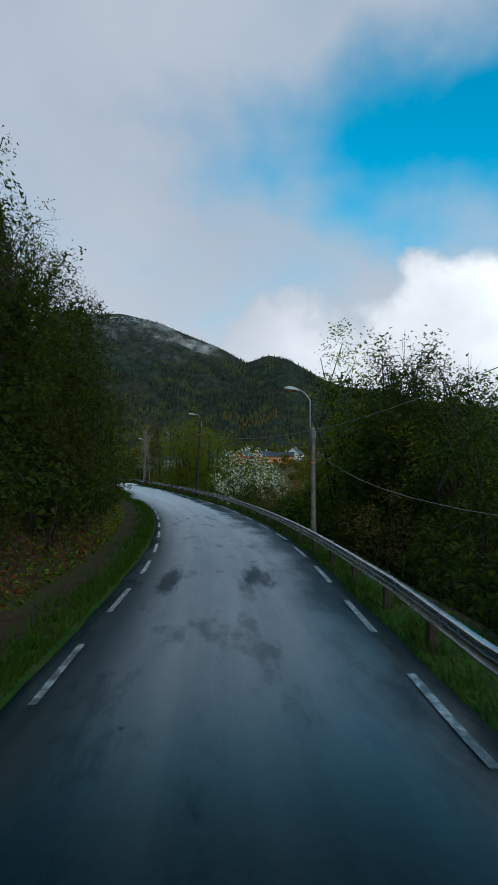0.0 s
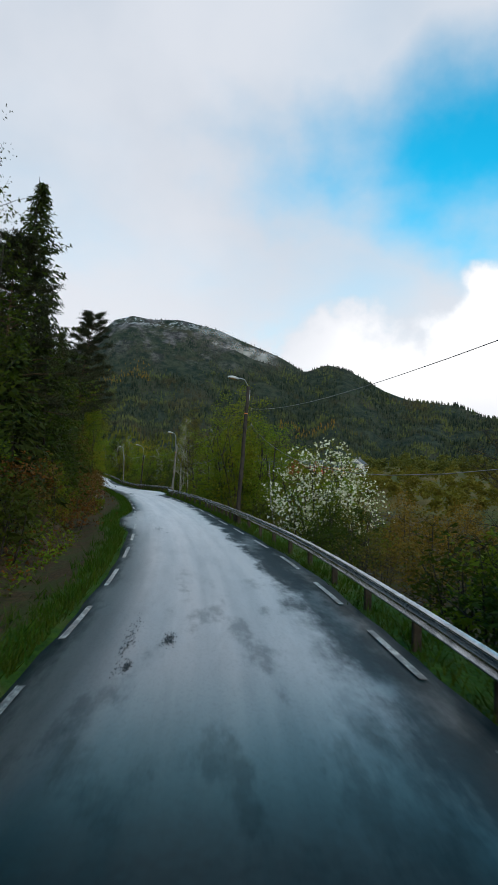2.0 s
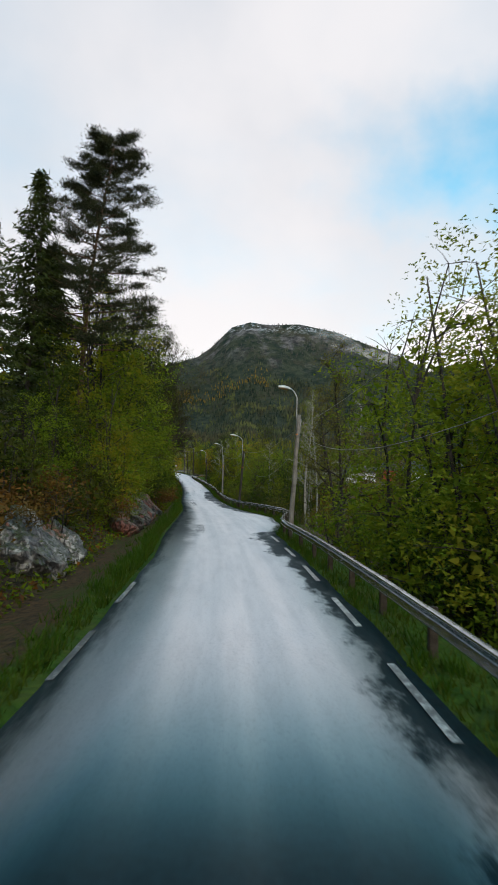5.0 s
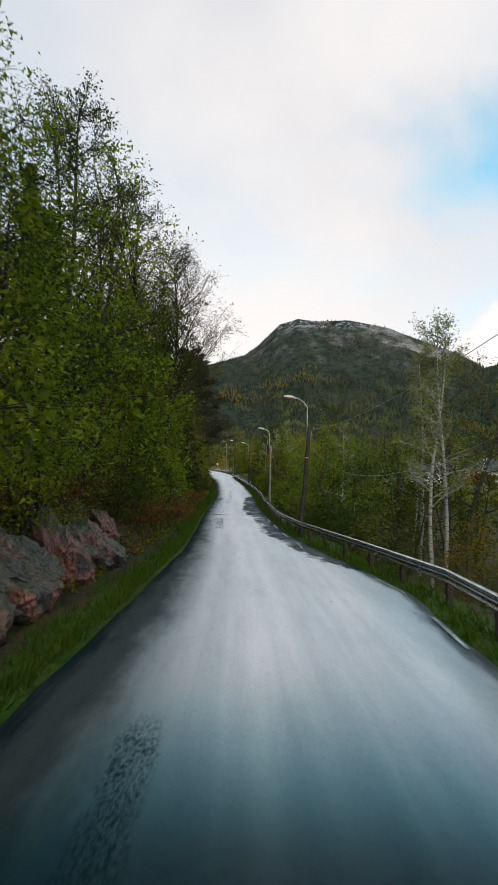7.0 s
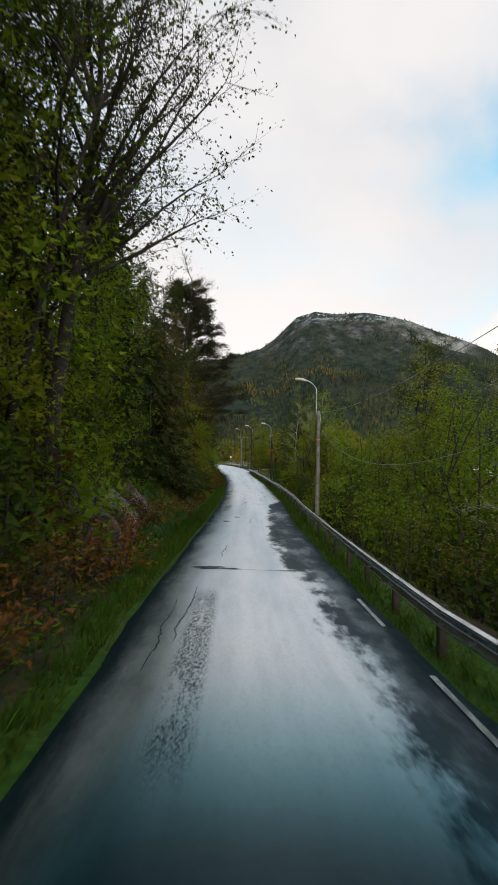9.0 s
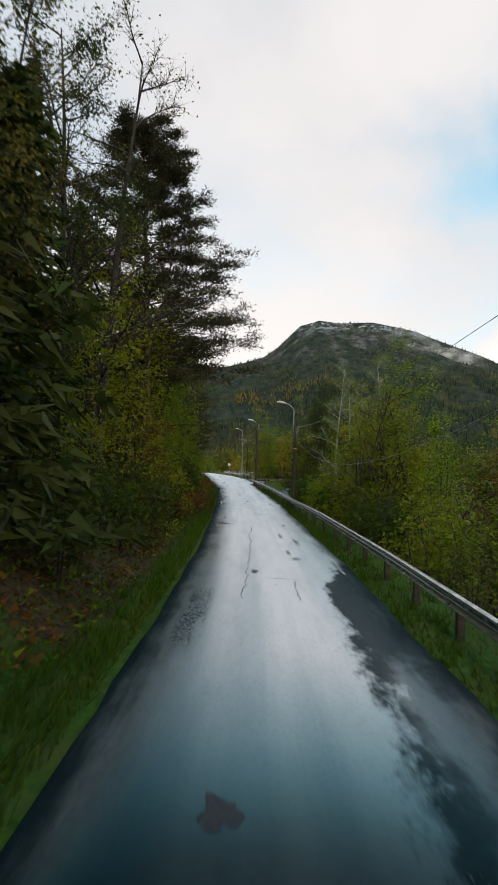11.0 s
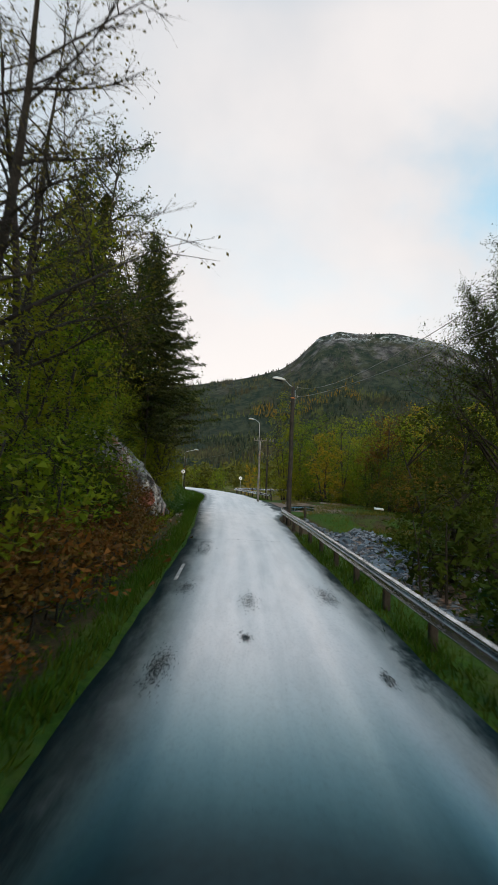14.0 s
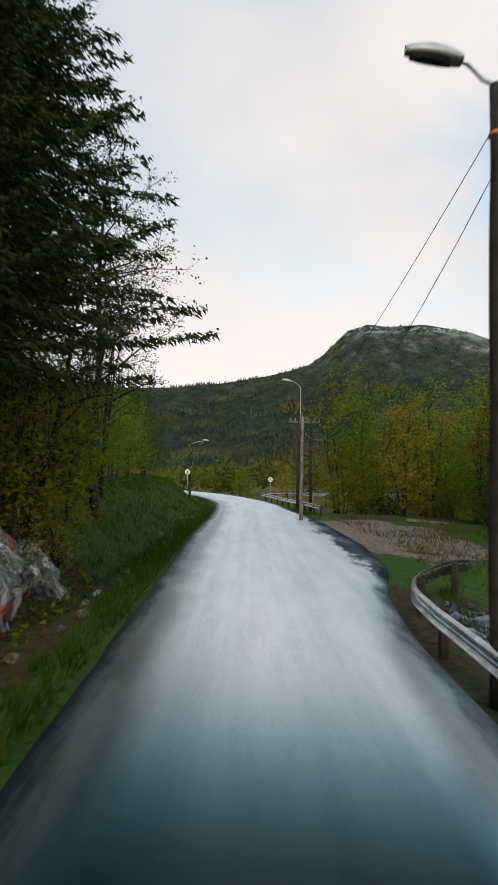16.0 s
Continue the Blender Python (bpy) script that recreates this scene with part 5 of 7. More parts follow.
def fine_tree(seed, height, reach, limbs, leaves_per, size, mat, bark, label, low=0.3, radius=0.16, up=0.7, stems=1, twig_len=0.55):
    """A tree of fine dark branches: limbs, boughs and many thin twigs, thinly set with leaves."""
    rng, nr = random.Random(seed), np.random.default_rng(seed)
    wood, pts, way = [], [], []
    for st in range(stems):
        a0 = rng.uniform(0, 6.28)
        trunk = bend_path(rng, (0.25 * st, 0, -0.3), (0.16 * math.cos(a0) * st, 0.16 * math.sin(a0) * st, 1), height * (1 - 0.12 * st) + 0.3, 10, 0.07, 0.3)
        wood.append(tube(trunk, [radius * (1 - 0.93 * i / 10) + 0.006 for i in range(11)], 6))
        for j in range(limbs):
            u = low + (1 - low) * (j + rng.random()) / limbs
            i = min(int(u * 10), 9)
            p = trunk[i].lerp(trunk[i + 1], u * 10 - i)
            a = rng.uniform(0, 6.28)
            L = reach * (1.15 - 0.75 * (u - low) / (1 - low)) * rng.uniform(0.6, 1.1)
            limb = bend_path(rng, p, (math.cos(a), math.sin(a), up * rng.uniform(0.5, 1.3)), L, 6, 0.16, 0.08)
            r0 = radius * 0.40 * (1 - u * 0.6)
            wood.append(tube(limb, [r0 * (1 - 0.88 * k / 6) + 0.004 for k in range(7)], 4, False))
            for q in range(2, 7):
                for _ in range(2):
                    d = (limb[q] - limb[q - 1]).normalized() + Vector((rng.gauss(0, 0.7), rng.gauss(0, 0.7), rng.gauss(0.1, 0.5)))
                    bough = bend_path(rng, limb[q], d, L * rng.uniform(0.18, 0.36), 2, 0.2, 0.05)
                    wood.append(tube(bough, [0.013, 0.008, 0.004], 3, False))
                    for b, e in zip(bough, bough[1:]):
                        for _ in range(4):
                            pts.append(tuple(b.lerp(e, rng.random())))
                            way.append(tuple((e - b).normalized() + Vector((rng.gauss(0, 0.7), rng.gauss(0, 0.7), rng.gauss(0, 0.6)))))
    pts, way = np.array(pts), np.array(way)
    way /= np.linalg.norm(way, axis=1)[:, None]
    side = np.cross(way, nr.normal(size=way.shape))
    side /= np.linalg.norm(side, axis=1)[:, None] + 1e-9
    length = nr.uniform(0.5, 1.2, (len(pts), 1)) * twig_len
    twigs = np.stack([pts - side * 0.006, pts + side * 0.006, pts + way * length], 1)
    parts = [("branching", twigs, bark)]
    if leaves_per:
        cs = np.concatenate([pts + way * length * nr.uniform(0.3, 1.1, (len(pts), 1)) + nr.normal(size=pts.shape) * 0.06 for _ in range(leaves_per)])
        parts.append(("crown", leaf_corners(nr, cs, size, 0.6, rhomb=True), mat))
    return tree_thing("tree", label, "tree", wood, bark, parts)


def spruce(seed, height, reach, label, clear=0.06, mat=None, chip=(0.36, 0.62), gap=0.29):
    rng, nr = random.Random(seed), np.random.default_rng(seed)
    trunk = bend_path(rng, (0, 0, -0.3), (0, 0, 1), height + 0.3, 8, 0.02, 0.2)
    wood = [tube(trunk, [0.16 * (1 - 0.93 * i / 8) for i in range(9)], 6)]
    cs, al = [], []
    z = height * clear
    while z < height * 0.985:
        u = z / height
        r = reach * (1 - u) ** 0.85 * rng.uniform(0.8, 1.1) + 0.12
        n = 6 if u < 0.8 else 5
        for k in range(n):
            a = 6.28 * (k + rng.random() * 0.8) / n
            L = r * rng.choice((0.5, 0.8, 0.95, 1.1, 1.3)) * rng.uniform(0.85, 1.1)
            droop = -0.25 if u < 0.75 else 0.35
            tip = Vector((math.cos(a) * L, math.sin(a) * L, z + droop * L + 0.18 * L))
            base = Vector((0, 0, z))
            tip.z += rng.uniform(-0.16, 0.10) * L
            mid = base.lerp(tip, 0.55) + Vector((0, 0, -0.10 * L))
            wood.append(tube([base, mid, tip], [0.028 * (1 - u) + 0.006, 0.014, 0.004], 3, False))
            m = max(3, int(L / gap))
            for i in range(m):
                w = 0.18 + 0.85 * i / m
                p = base.lerp(mid, w / 0.55) if w < 0.55 else mid.lerp(tip, (w - 0.55) / 0.45)
                for sgn in (-1, 1, 0):
                    side = Vector((-math.sin(a) * sgn + math.cos(a) * 0.9, math.cos(a) * sgn + math.sin(a) * 0.9, -0.40 + rng.uniform(-0.6, 0.2)))
                    cs.append(tuple(p + side.normalized() * 0.14 + Vector((rng.gauss(0, 0.05), rng.gauss(0, 0.05), rng.gauss(-0.04, 0.07)))))
                    al.append(tuple(side))
        z += max(0.20, 0.36 * (1 - 0.45 * u)) * rng.uniform(0.8, 1.2)
    cs, al = np.array(cs), np.array(al)
    return tree_thing("spruce_tree", label, "tree", wood, M_BARK, [("crown", leaf_corners(nr, cs, chip, 0.36, 0, al), mat or M_NEEDLE)])


def pine(seed, height, reach, label, bare=0.30, limbs=58, tufts=9, needles=16):
    """A pine with long layered boughs that end in flat pads of needle tufts."""
    rng, nr = random.Random(seed), np.random.default_rng(seed)
    trunk = bend_path(rng, (0, 0, -0.4), (0, 0, 1), height + 0.4, 10, 0.04, 0.2)
    wood = [tube(trunk, [0.20 * (1 - 0.88 * i / 10) for i in range(11)], 8)]
    cs, al = [], []
    for j in range(limbs):
        u = bare + (1 - bare) * (j + rng.random()) / limbs
        i = min(int(u * 10), 9)
        p = trunk[i].lerp(trunk[i + 1], u * 10 - i)
        a = j * 2.4 + rng.uniform(-0.6, 0.6)
        w = (u - bare) / (1 - bare)
        L = reach * (1.0 - 0.78 * w ** 1.4) * rng.uniform(0.72, 1.08)
        limb = bend_path(rng, p, (math.cos(a), math.sin(a), -0.05 + 0.5 * w), L, 6, 0.13, 0.14)
        wood.append(tube(limb, [0.055 * (1 - w * 0.5) * (1 - 0.85 * k / 6) + 0.004 for k in range(7)], 5, False))
        tips = [limb[-1], limb[-2]]
        for _ in range(tufts):
            q = limb[rng.randint(2, 6)]
            tw = bend_path(rng, q, (math.cos(a) * 0.8 + rng.uniform(-1, 1), math.sin(a) * 0.8 + rng.uniform(-1, 1), 0.12 + rng.uniform(-0.2, 0.3)), max(0.5, L * rng.uniform(0.16, 0.36)), 3, 0.2)
            wood.append(tube(tw, [0.012, 0.010, 0.007, 0.004], 3, False))
            tips += tw[1:]
        for t in tips:
            d = nr.normal(size=(needles, 3)) * np.array([1, 1, 0.55]) * 0.17
            cs.append(np.array(t) + d)
            al.append(d * 6.0 + np.array([0, 0, 0.5]))
    return tree_thing("pine_tree", label, "tree", wood, M_BARK_PINE, [("crown", leaf_corners(nr, np.concatenate(cs), (0.08, 0.15), 0.36, 0, np.concatenate(al)), M_PINE)])


PROTO = {
    "leafA": crown_tree(11, 9.5, 2.9, 9, 170, 27, (0.08, 0.165), M_LEAF, M_BARK, "dense green alder with several grey stems", blocks=340),
    "leafB": crown_tree(12, 8.0, 2.8, 8, 150, 27, (0.08, 0.165), M_LEAF, M_BARK, "dense green young alder clump", stems=3, blocks=340),
    "leafC": crown_tree(10, 10.5, 2.6, 10, 170, 27, (0.08, 0.165), M_LEAF, M_BARK, "tall green broadleaf tree in full leaf", base=0.15, blocks=340),
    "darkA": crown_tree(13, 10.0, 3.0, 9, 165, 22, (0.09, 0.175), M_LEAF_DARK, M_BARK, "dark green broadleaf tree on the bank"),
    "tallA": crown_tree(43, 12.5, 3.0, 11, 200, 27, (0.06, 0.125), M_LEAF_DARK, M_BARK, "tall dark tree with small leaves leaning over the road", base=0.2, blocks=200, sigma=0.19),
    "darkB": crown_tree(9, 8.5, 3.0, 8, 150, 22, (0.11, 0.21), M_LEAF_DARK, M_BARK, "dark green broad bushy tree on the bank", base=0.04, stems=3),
    "freshA": crown_tree(14, 9.0, 2.8, 9, 150, 20, (0.10, 0.20), M_LEAF_FRESH, M_BARK, "fresh yellow-green birch in new leaf"),
    "goldA": crown_tree(15, 9.5, 3.0, 9, 120, 18, (0.15, 0.27), M_LEAF_GOLD, M_BARK, "golden spring tree with warm yellow leaves"),
    "backA": crown_tree(5, 10.0, 3.1, 9, 130, 20, (0.11, 0.20), M_LEAF_DARK, M_BARK, "dark green broadleaf tree in the wood", blocks=230, sigma=0.30),
    "backB": crown_tree(6, 9.5, 3.0, 9, 130, 20, (0.11, 0.20), M_LEAF, M_BARK, "green broadleaf tree in the wood", blocks=230, sigma=0.30),
    "backC": crown_tree(7, 9.0, 3.0, 9, 130, 20, (0.11, 0.20), M_LEAF_FRESH, M_BARK, "yellow-green tree across the bend", blocks=230, sigma=0.30),
    "budA": crown_tree(4, 13.0, 3.1, 11, 190, 19, (0.07, 0.14), M_BUD, M_BARK, "tall tree with small brownish young leaves", base=0.22, blocks=120, sigma=0.27),
    "rustA": crown_tree(8, 7.0, 2.4, 7, 120, 20, (0.11, 0.21), M_RUST, M_BARK, "copper-brown young tree on the bank"),
    "sparseA": fine_tree(16, 13.0, 3.6, 26, 3, (0.07, 0.13), M_LEAF_DARK, M_BARK, "tall thinly leaved tree with fine dark branches", 0.22, 0.17),
    "sparseB": fine_tree(17, 12.0, 3.2, 15, 3, (0.06, 0.12), M_BUD, M_BARK, "tall budding tree with fine dark branches", 0.24, 0.15, stems=2),
    "fanA": fine_tree(25, 14.0, 4.7, 44, 4, (0.06, 0.11), M_LEAF_DARK, M_BARK, "large tree with a fan of fine dark branches", 0.34, 0.20, 1.25, 2, 0.7),
    "bareA": fine_tree(18, 11.0, 3.6, 17, 1, (0.05, 0.10), M_BUD, M_BARK, "almost bare tree with spreading thin branches", 0.22, 0.15, stems=2),
    "birchA": fine_tree(19, 12.0, 2.0, 18, 2, (0.06, 0.12), M_LEAF, M_BIRCH, "slender white-stemmed birch with thin leaves", 0.3, 0.11),
    "snag": broadleaf(20, 10.5, 0.9, 1, 26, 0, (0.05, 0.08), M_BUD, M_BIRCH, "pale dead birch stem with short bare twigs", 0.2, 0.15, twigs=1, radius=0.13, up=0.15),
    "shrubA": crown_tree(21, 2.6, 1.5, 6, 52, 19, (0.09, 0.18), M_LEAF, M_BARK, "low green shrub beside the road", 0.0, "shrub", 4, 0.03, 0.18, blocks=90),
    "shrubB": crown_tree(22, 2.3, 1.5, 6, 52, 19, (0.09, 0.18), M_LEAF_DARK, M_BARK, "low dark green shrub on the bank", 0.0, "shrub", 4, 0.03, 0.18, blocks=90),
    "shrubC": broadleaf(23, 3.2, 1.3, 6, 5, 6, (0.08, 0.15), M_BUD, M_BARK, "brownish budding thicket of thin stems", 0.1, 0.24, "shrub", radius=0.03, twigs=1),
    "thicket": crown_tree(26, 4.6, 2.2, 7, 90, 18, (0.11, 0.20), M_THICKET, M_BARK, "olive and rust-coloured thicket of young trees", 0.0, "shrub", 4, 0.04, 0.24, blocks=120),
    "bloom": crown_tree(24, 4.0, 1.9, 7, 110, 22, (0.05, 0.10), M_LEAF, M_BARK, "white-flowering cherry shrub beside the guard rail", 0.0, "shrub", 4, 0.04, 0.20, 0.4, 110),
    "spruceA": spruce(31, 18.0, 4.0, "tall dark spruce on the bank", 0.12, None, (0.26, 0.46), 0.21),
    "spruceC": spruce(33, 19.0, 5.6, "tall broad dark spruce with drooping boughs", 0.24, None, (0.18, 0.34), 0.085),
    "bracken": broadleaf(27, 0.9, 0.8, 5, 3, 13, (0.055, 0.12), M_LITTER, M_BARK, "rust-brown bracken and dead fern on the bank", 0.2, 0.22, "shrub", radius=0.015, twigs=1),
    "spruceB": spruce(32, 9.0, 2.4, "dark young spruce on the bank"),
    "pineA": pine(41, 17.0, 4.9, "tall dark pine with long layered branches", 0.33, 86, 10, 54),
    "pineB": pine(42, 18.5, 4.3, "tall bushy pine with a full dark crown", 0.36, 80, 9, 46),
}
used = set()
WOODS = {"valley_woods": [], "bend_woods": []}
plant_rng = random.Random(77)


def plant(kind, s, lat, scale=1.0, turn=None, sink=0.0, xyz=None, exact=False):
    """A tree of that kind beside the road, metres along and to the right."""
    if xyz is None:
        x, y, _ = at(s, lat)
        x, y = float(x), float(y)
    else:
        x, y = xyz
    z = gz(x, y) - sink
    behind = kind.startswith("back") or xyz is not None or (lat > 12.8 and kind in ("thicket", "rustA", "leafB", "leafA", "shrubA", "shrubB", "darkB", "darkA"))
    turn = plant_rng.uniform(0, 360) if turn is None else turn
    tilt = 0.6 if exact else 3.0
    m = pose(x, y, z, plant_rng.uniform(-tilt, tilt), plant_rng.uniform(-tilt, tilt), turn) @ Matrix.Scale(scale, 4)
    if behind:
        WOODS["bend_woods" if s > 240 or xyz is not None else "valley_woods"].append((kind, m))
        return None
    ob = PROTO[kind]
    if kind in used:
        return copy_thing(ob, m @ Matrix.Scale(1 / ob.scale[0], 4) if exact else m)
    used.add(kind)
    ob.matrix_world = m
    return ob


# single trees on the first bend
for kind, s, lat, sc in (
        ("darkB", 25, 9.4, 1.0), ("leafA", 29, 9.5, 1.0), ("darkA", 33, 8.6, 1.08), ("leafB", 34, 6.6, 0.75), ("leafC", 35, 7.8, 1.18), ("leafA", 37, 8.8, 1.12),
        ("leafB", 36, 13.5, 1.2), ("shrubA", 38, 6.4, 1.2), ("leafB", 39, 9.6, 1.35), ("shrubB", 42, 6.6, 1.2), ("leafA", 44, 12.5, 1.2),
        ("leafB", 49, 14.5, 0.9), ("bareA", 54, 13, 0.75), ("leafB", 59, -5.9, 0.5)):
    plant(kind, s, lat, sc)
# valley side after the first bend
for kind, s, lat, sc in (
        ("thicket", 66, 13, 0.85), ("thicket", 72, 12, 0.9),
        ("bloom", 74, 9.5, 0.8), ("thicket", 77, 13, 0.9), ("snag", 80, 8.5, 0.6), ("rustA", 82, 11, 0.9), ("leafB", 84, 8.2, 0.7),
        ("backB", 86, 10, 1.05), ("leafA", 88.5, 7.6, 1.1), ("backB", 89.5, 8.6, 1.15), ("leafA", 91, 12.5, 1.05), ("leafC", 93, 9, 1.1), ("leafA", 97, 7.6, 1),
        ("leafB", 100, 9.5, 1)):
    plant(kind, s, lat, sc)
# bank after the first bend
for kind, s, lat, sc in (
        ("spruceA", 61, -8, 0.8), ("darkA", 61, -6.6, 0.8), ("darkB", 66, -6.8, 0.8), ("spruceA", 71, -9.5, 0.72),
        ("spruceA", 71, -7.8, 0.76), ("darkB", 73, -7.4, 0.7), ("spruceA", 75.5, -8.6, 0.7), ("spruceA", 78, -9, 0.72), ("darkB", 80.5, -7.6, 0.75),
        ("spruceA", 84, -11.5, 0.66), ("rustA", 86.5, -7, 0.85), ("spruceB", 88, -11.5, 1.1), ("spruceA", 91, -13, 0.64), ("rustA", 91, -8.2, 0.95),
        ("spruceB", 96, -11.5, 1), ("leafB", 97.5, -7.2, 0.62), ("leafA", 107.5, -5.6, 0.85), ("leafB", 112, -5.5, 0.95), ("leafC", 115.5, -5.7, 0.9), ("leafB", 104, -5.8, 0.55), ("freshA", 107, -5.4, 0.6),
        ("leafA", 119, -5.8, 1.0), ("leafB", 123, -5.6, 0.9)):
    plant(kind, s, lat, sc)
# valley side of the long straight
for kind, s, lat, sc in (
        ("birchA", 131, 13.5, 1), ("sparseB", 133, 16, 0.9), ("snag", 142, 10.6, 1.2), ("snag", 145.5, 7.5, 0.55), ("snag", 152, 13.1, 1.1),
        ("birchA", 158, 9, 0.8), ("leafC", 163, 9, 0.75), ("bareA", 203, 7.6, 1), ("leafC", 203.5, 9, 1), ("sparseB", 206, 9, 0.8),
        ("bareA", 206.5, 8.2, 0.95), ("freshA", 208, 8.2, 1.15), ("leafB", 211, 9.5, 1.15), ("freshA", 213, 7, 0.9), ("birchA", 216, 10.5, 1.1),
        ("birchA", 221, 8.6, 1)):
    plant(kind, s, lat, sc)
# bank of the long straight
for kind, s, lat, sc in (
        ("sparseA", 130, -6.5, 1.15), ("budA", 135, -6.5, 1.05), ("budA", 141.5, -6.7, 1.0), ("sparseA", 139, -9, 1.2), ("sparseA", 145, -8, 1.2), ("darkA", 145.5, -7.2, 1.15),
        ("sparseA", 149.5, -6.6, 1.2), ("rustA", 151.5, -4.6, 0.5), ("leafA", 152, -6.4, 1), ("leafB", 153.5, -5.4, 0.6),
        ("shrubB", 155.5, -5.6, 1.3), ("shrubA", 158, -5.4, 1.2), ("leafA", 158.5, -6.6, 0.8),
        ("leafB", 161.5, -5.3, 0.55), ("leafC", 163, -6.2, 0.75), ("spruceB", 167, -6.6, 1.35), ("leafB", 169.5, -5, 0.7), ("sparseA", 174, -6, 1.1),
        ("spruceB", 178, -5.4, 1)):
    plant(kind, s, lat, sc)
# bank with the tall pine
for kind, s, lat, sc in (
        ("sparseB", 181, -5.6, 1), ("spruceA", 186, -7, 0.8), ("sparseA", 190, -6.6, 1), ("rustA", 196, -4.7, 0.85),
        ("leafB", 203, -4.6, 0.62), ("spruceB", 205, -6.6, 1.1), ("leafA", 206.5, -4.9, 0.6),
        ("sparseA", 213, -7.0, 1.1), ("budA", 215, -6.4, 0.7), ("leafC", 216, -6.2, 0.65), ("sparseA", 218, -5.6, 0.95), ("bareA", 222.5, -4.9, 1.2)):
    plant(kind, s, lat, sc)
# trees at the forecourt's near end
for kind, s, lat, sc in (
        ("sparseB", 231, 12, 1), ("shrubB", 235, 6.2, 1.3),
        ("darkB", 236.5, 6.9, 0.85), ("bareA", 238.5, -7, 1.15), ("darkB", 239.5, 8.6, 0.8)):
    plant(kind, s, lat, sc)
# spruces and young trees above the rock
for kind, s, lat, sc in (
        ("darkB", 246, -8.5, 0.9), ("leafB", 246.5, -7.2, 0.95), ("sparseA", 249.5, -8.2, 1.15), ("leafA", 249.5, -8, 0.8), ("leafB", 250.5, -8.4, 1),
        ("leafB", 253, -7, 0.8), ("spruceC", 253.5, -10, 0.85), ("spruceC", 257.5, -5.7, 0.95), ("budA", 250.5, -7.0, 1.0), ("budA", 247, -7.8, 1.0), ("leafB", 257, -6.4, 0.66), ("shrubA", 259, -6.1, 1),
        ("leafB", 259.5, -7, 0.8), ("freshA", 260, -6.4, 0.5), ("bareA", 260.5, -5.2, 1.1)):
    plant(kind, s, lat, sc)
# bank beyond the rock
for kind, s, lat, sc in (
        ("shrubB", 262, -8.6, 1.1), ("leafB", 262.5, -7.8, 0.8), ("spruceC", 261, -6.5, 1.08), ("sparseA", 264.5, -7.4, 1.05),
        ("leafA", 264.8, -8.6, 0.8), ("shrubA", 265.5, -8.4, 1), ("freshA", 267, -8.6, 0.8), ("leafB", 269, -8.8, 0.85), ("shrubA", 269.5, -8.4, 1),
        ("freshA", 273, -9, 0.9), ("leafB", 278, -9, 0.95), ("leafA", 283, -8.6, 0.9), ("leafB", 289, -9.2, 0.95), ("leafA", 295, -9.8, 0.95)):
    plant(kind, s, lat, sc)

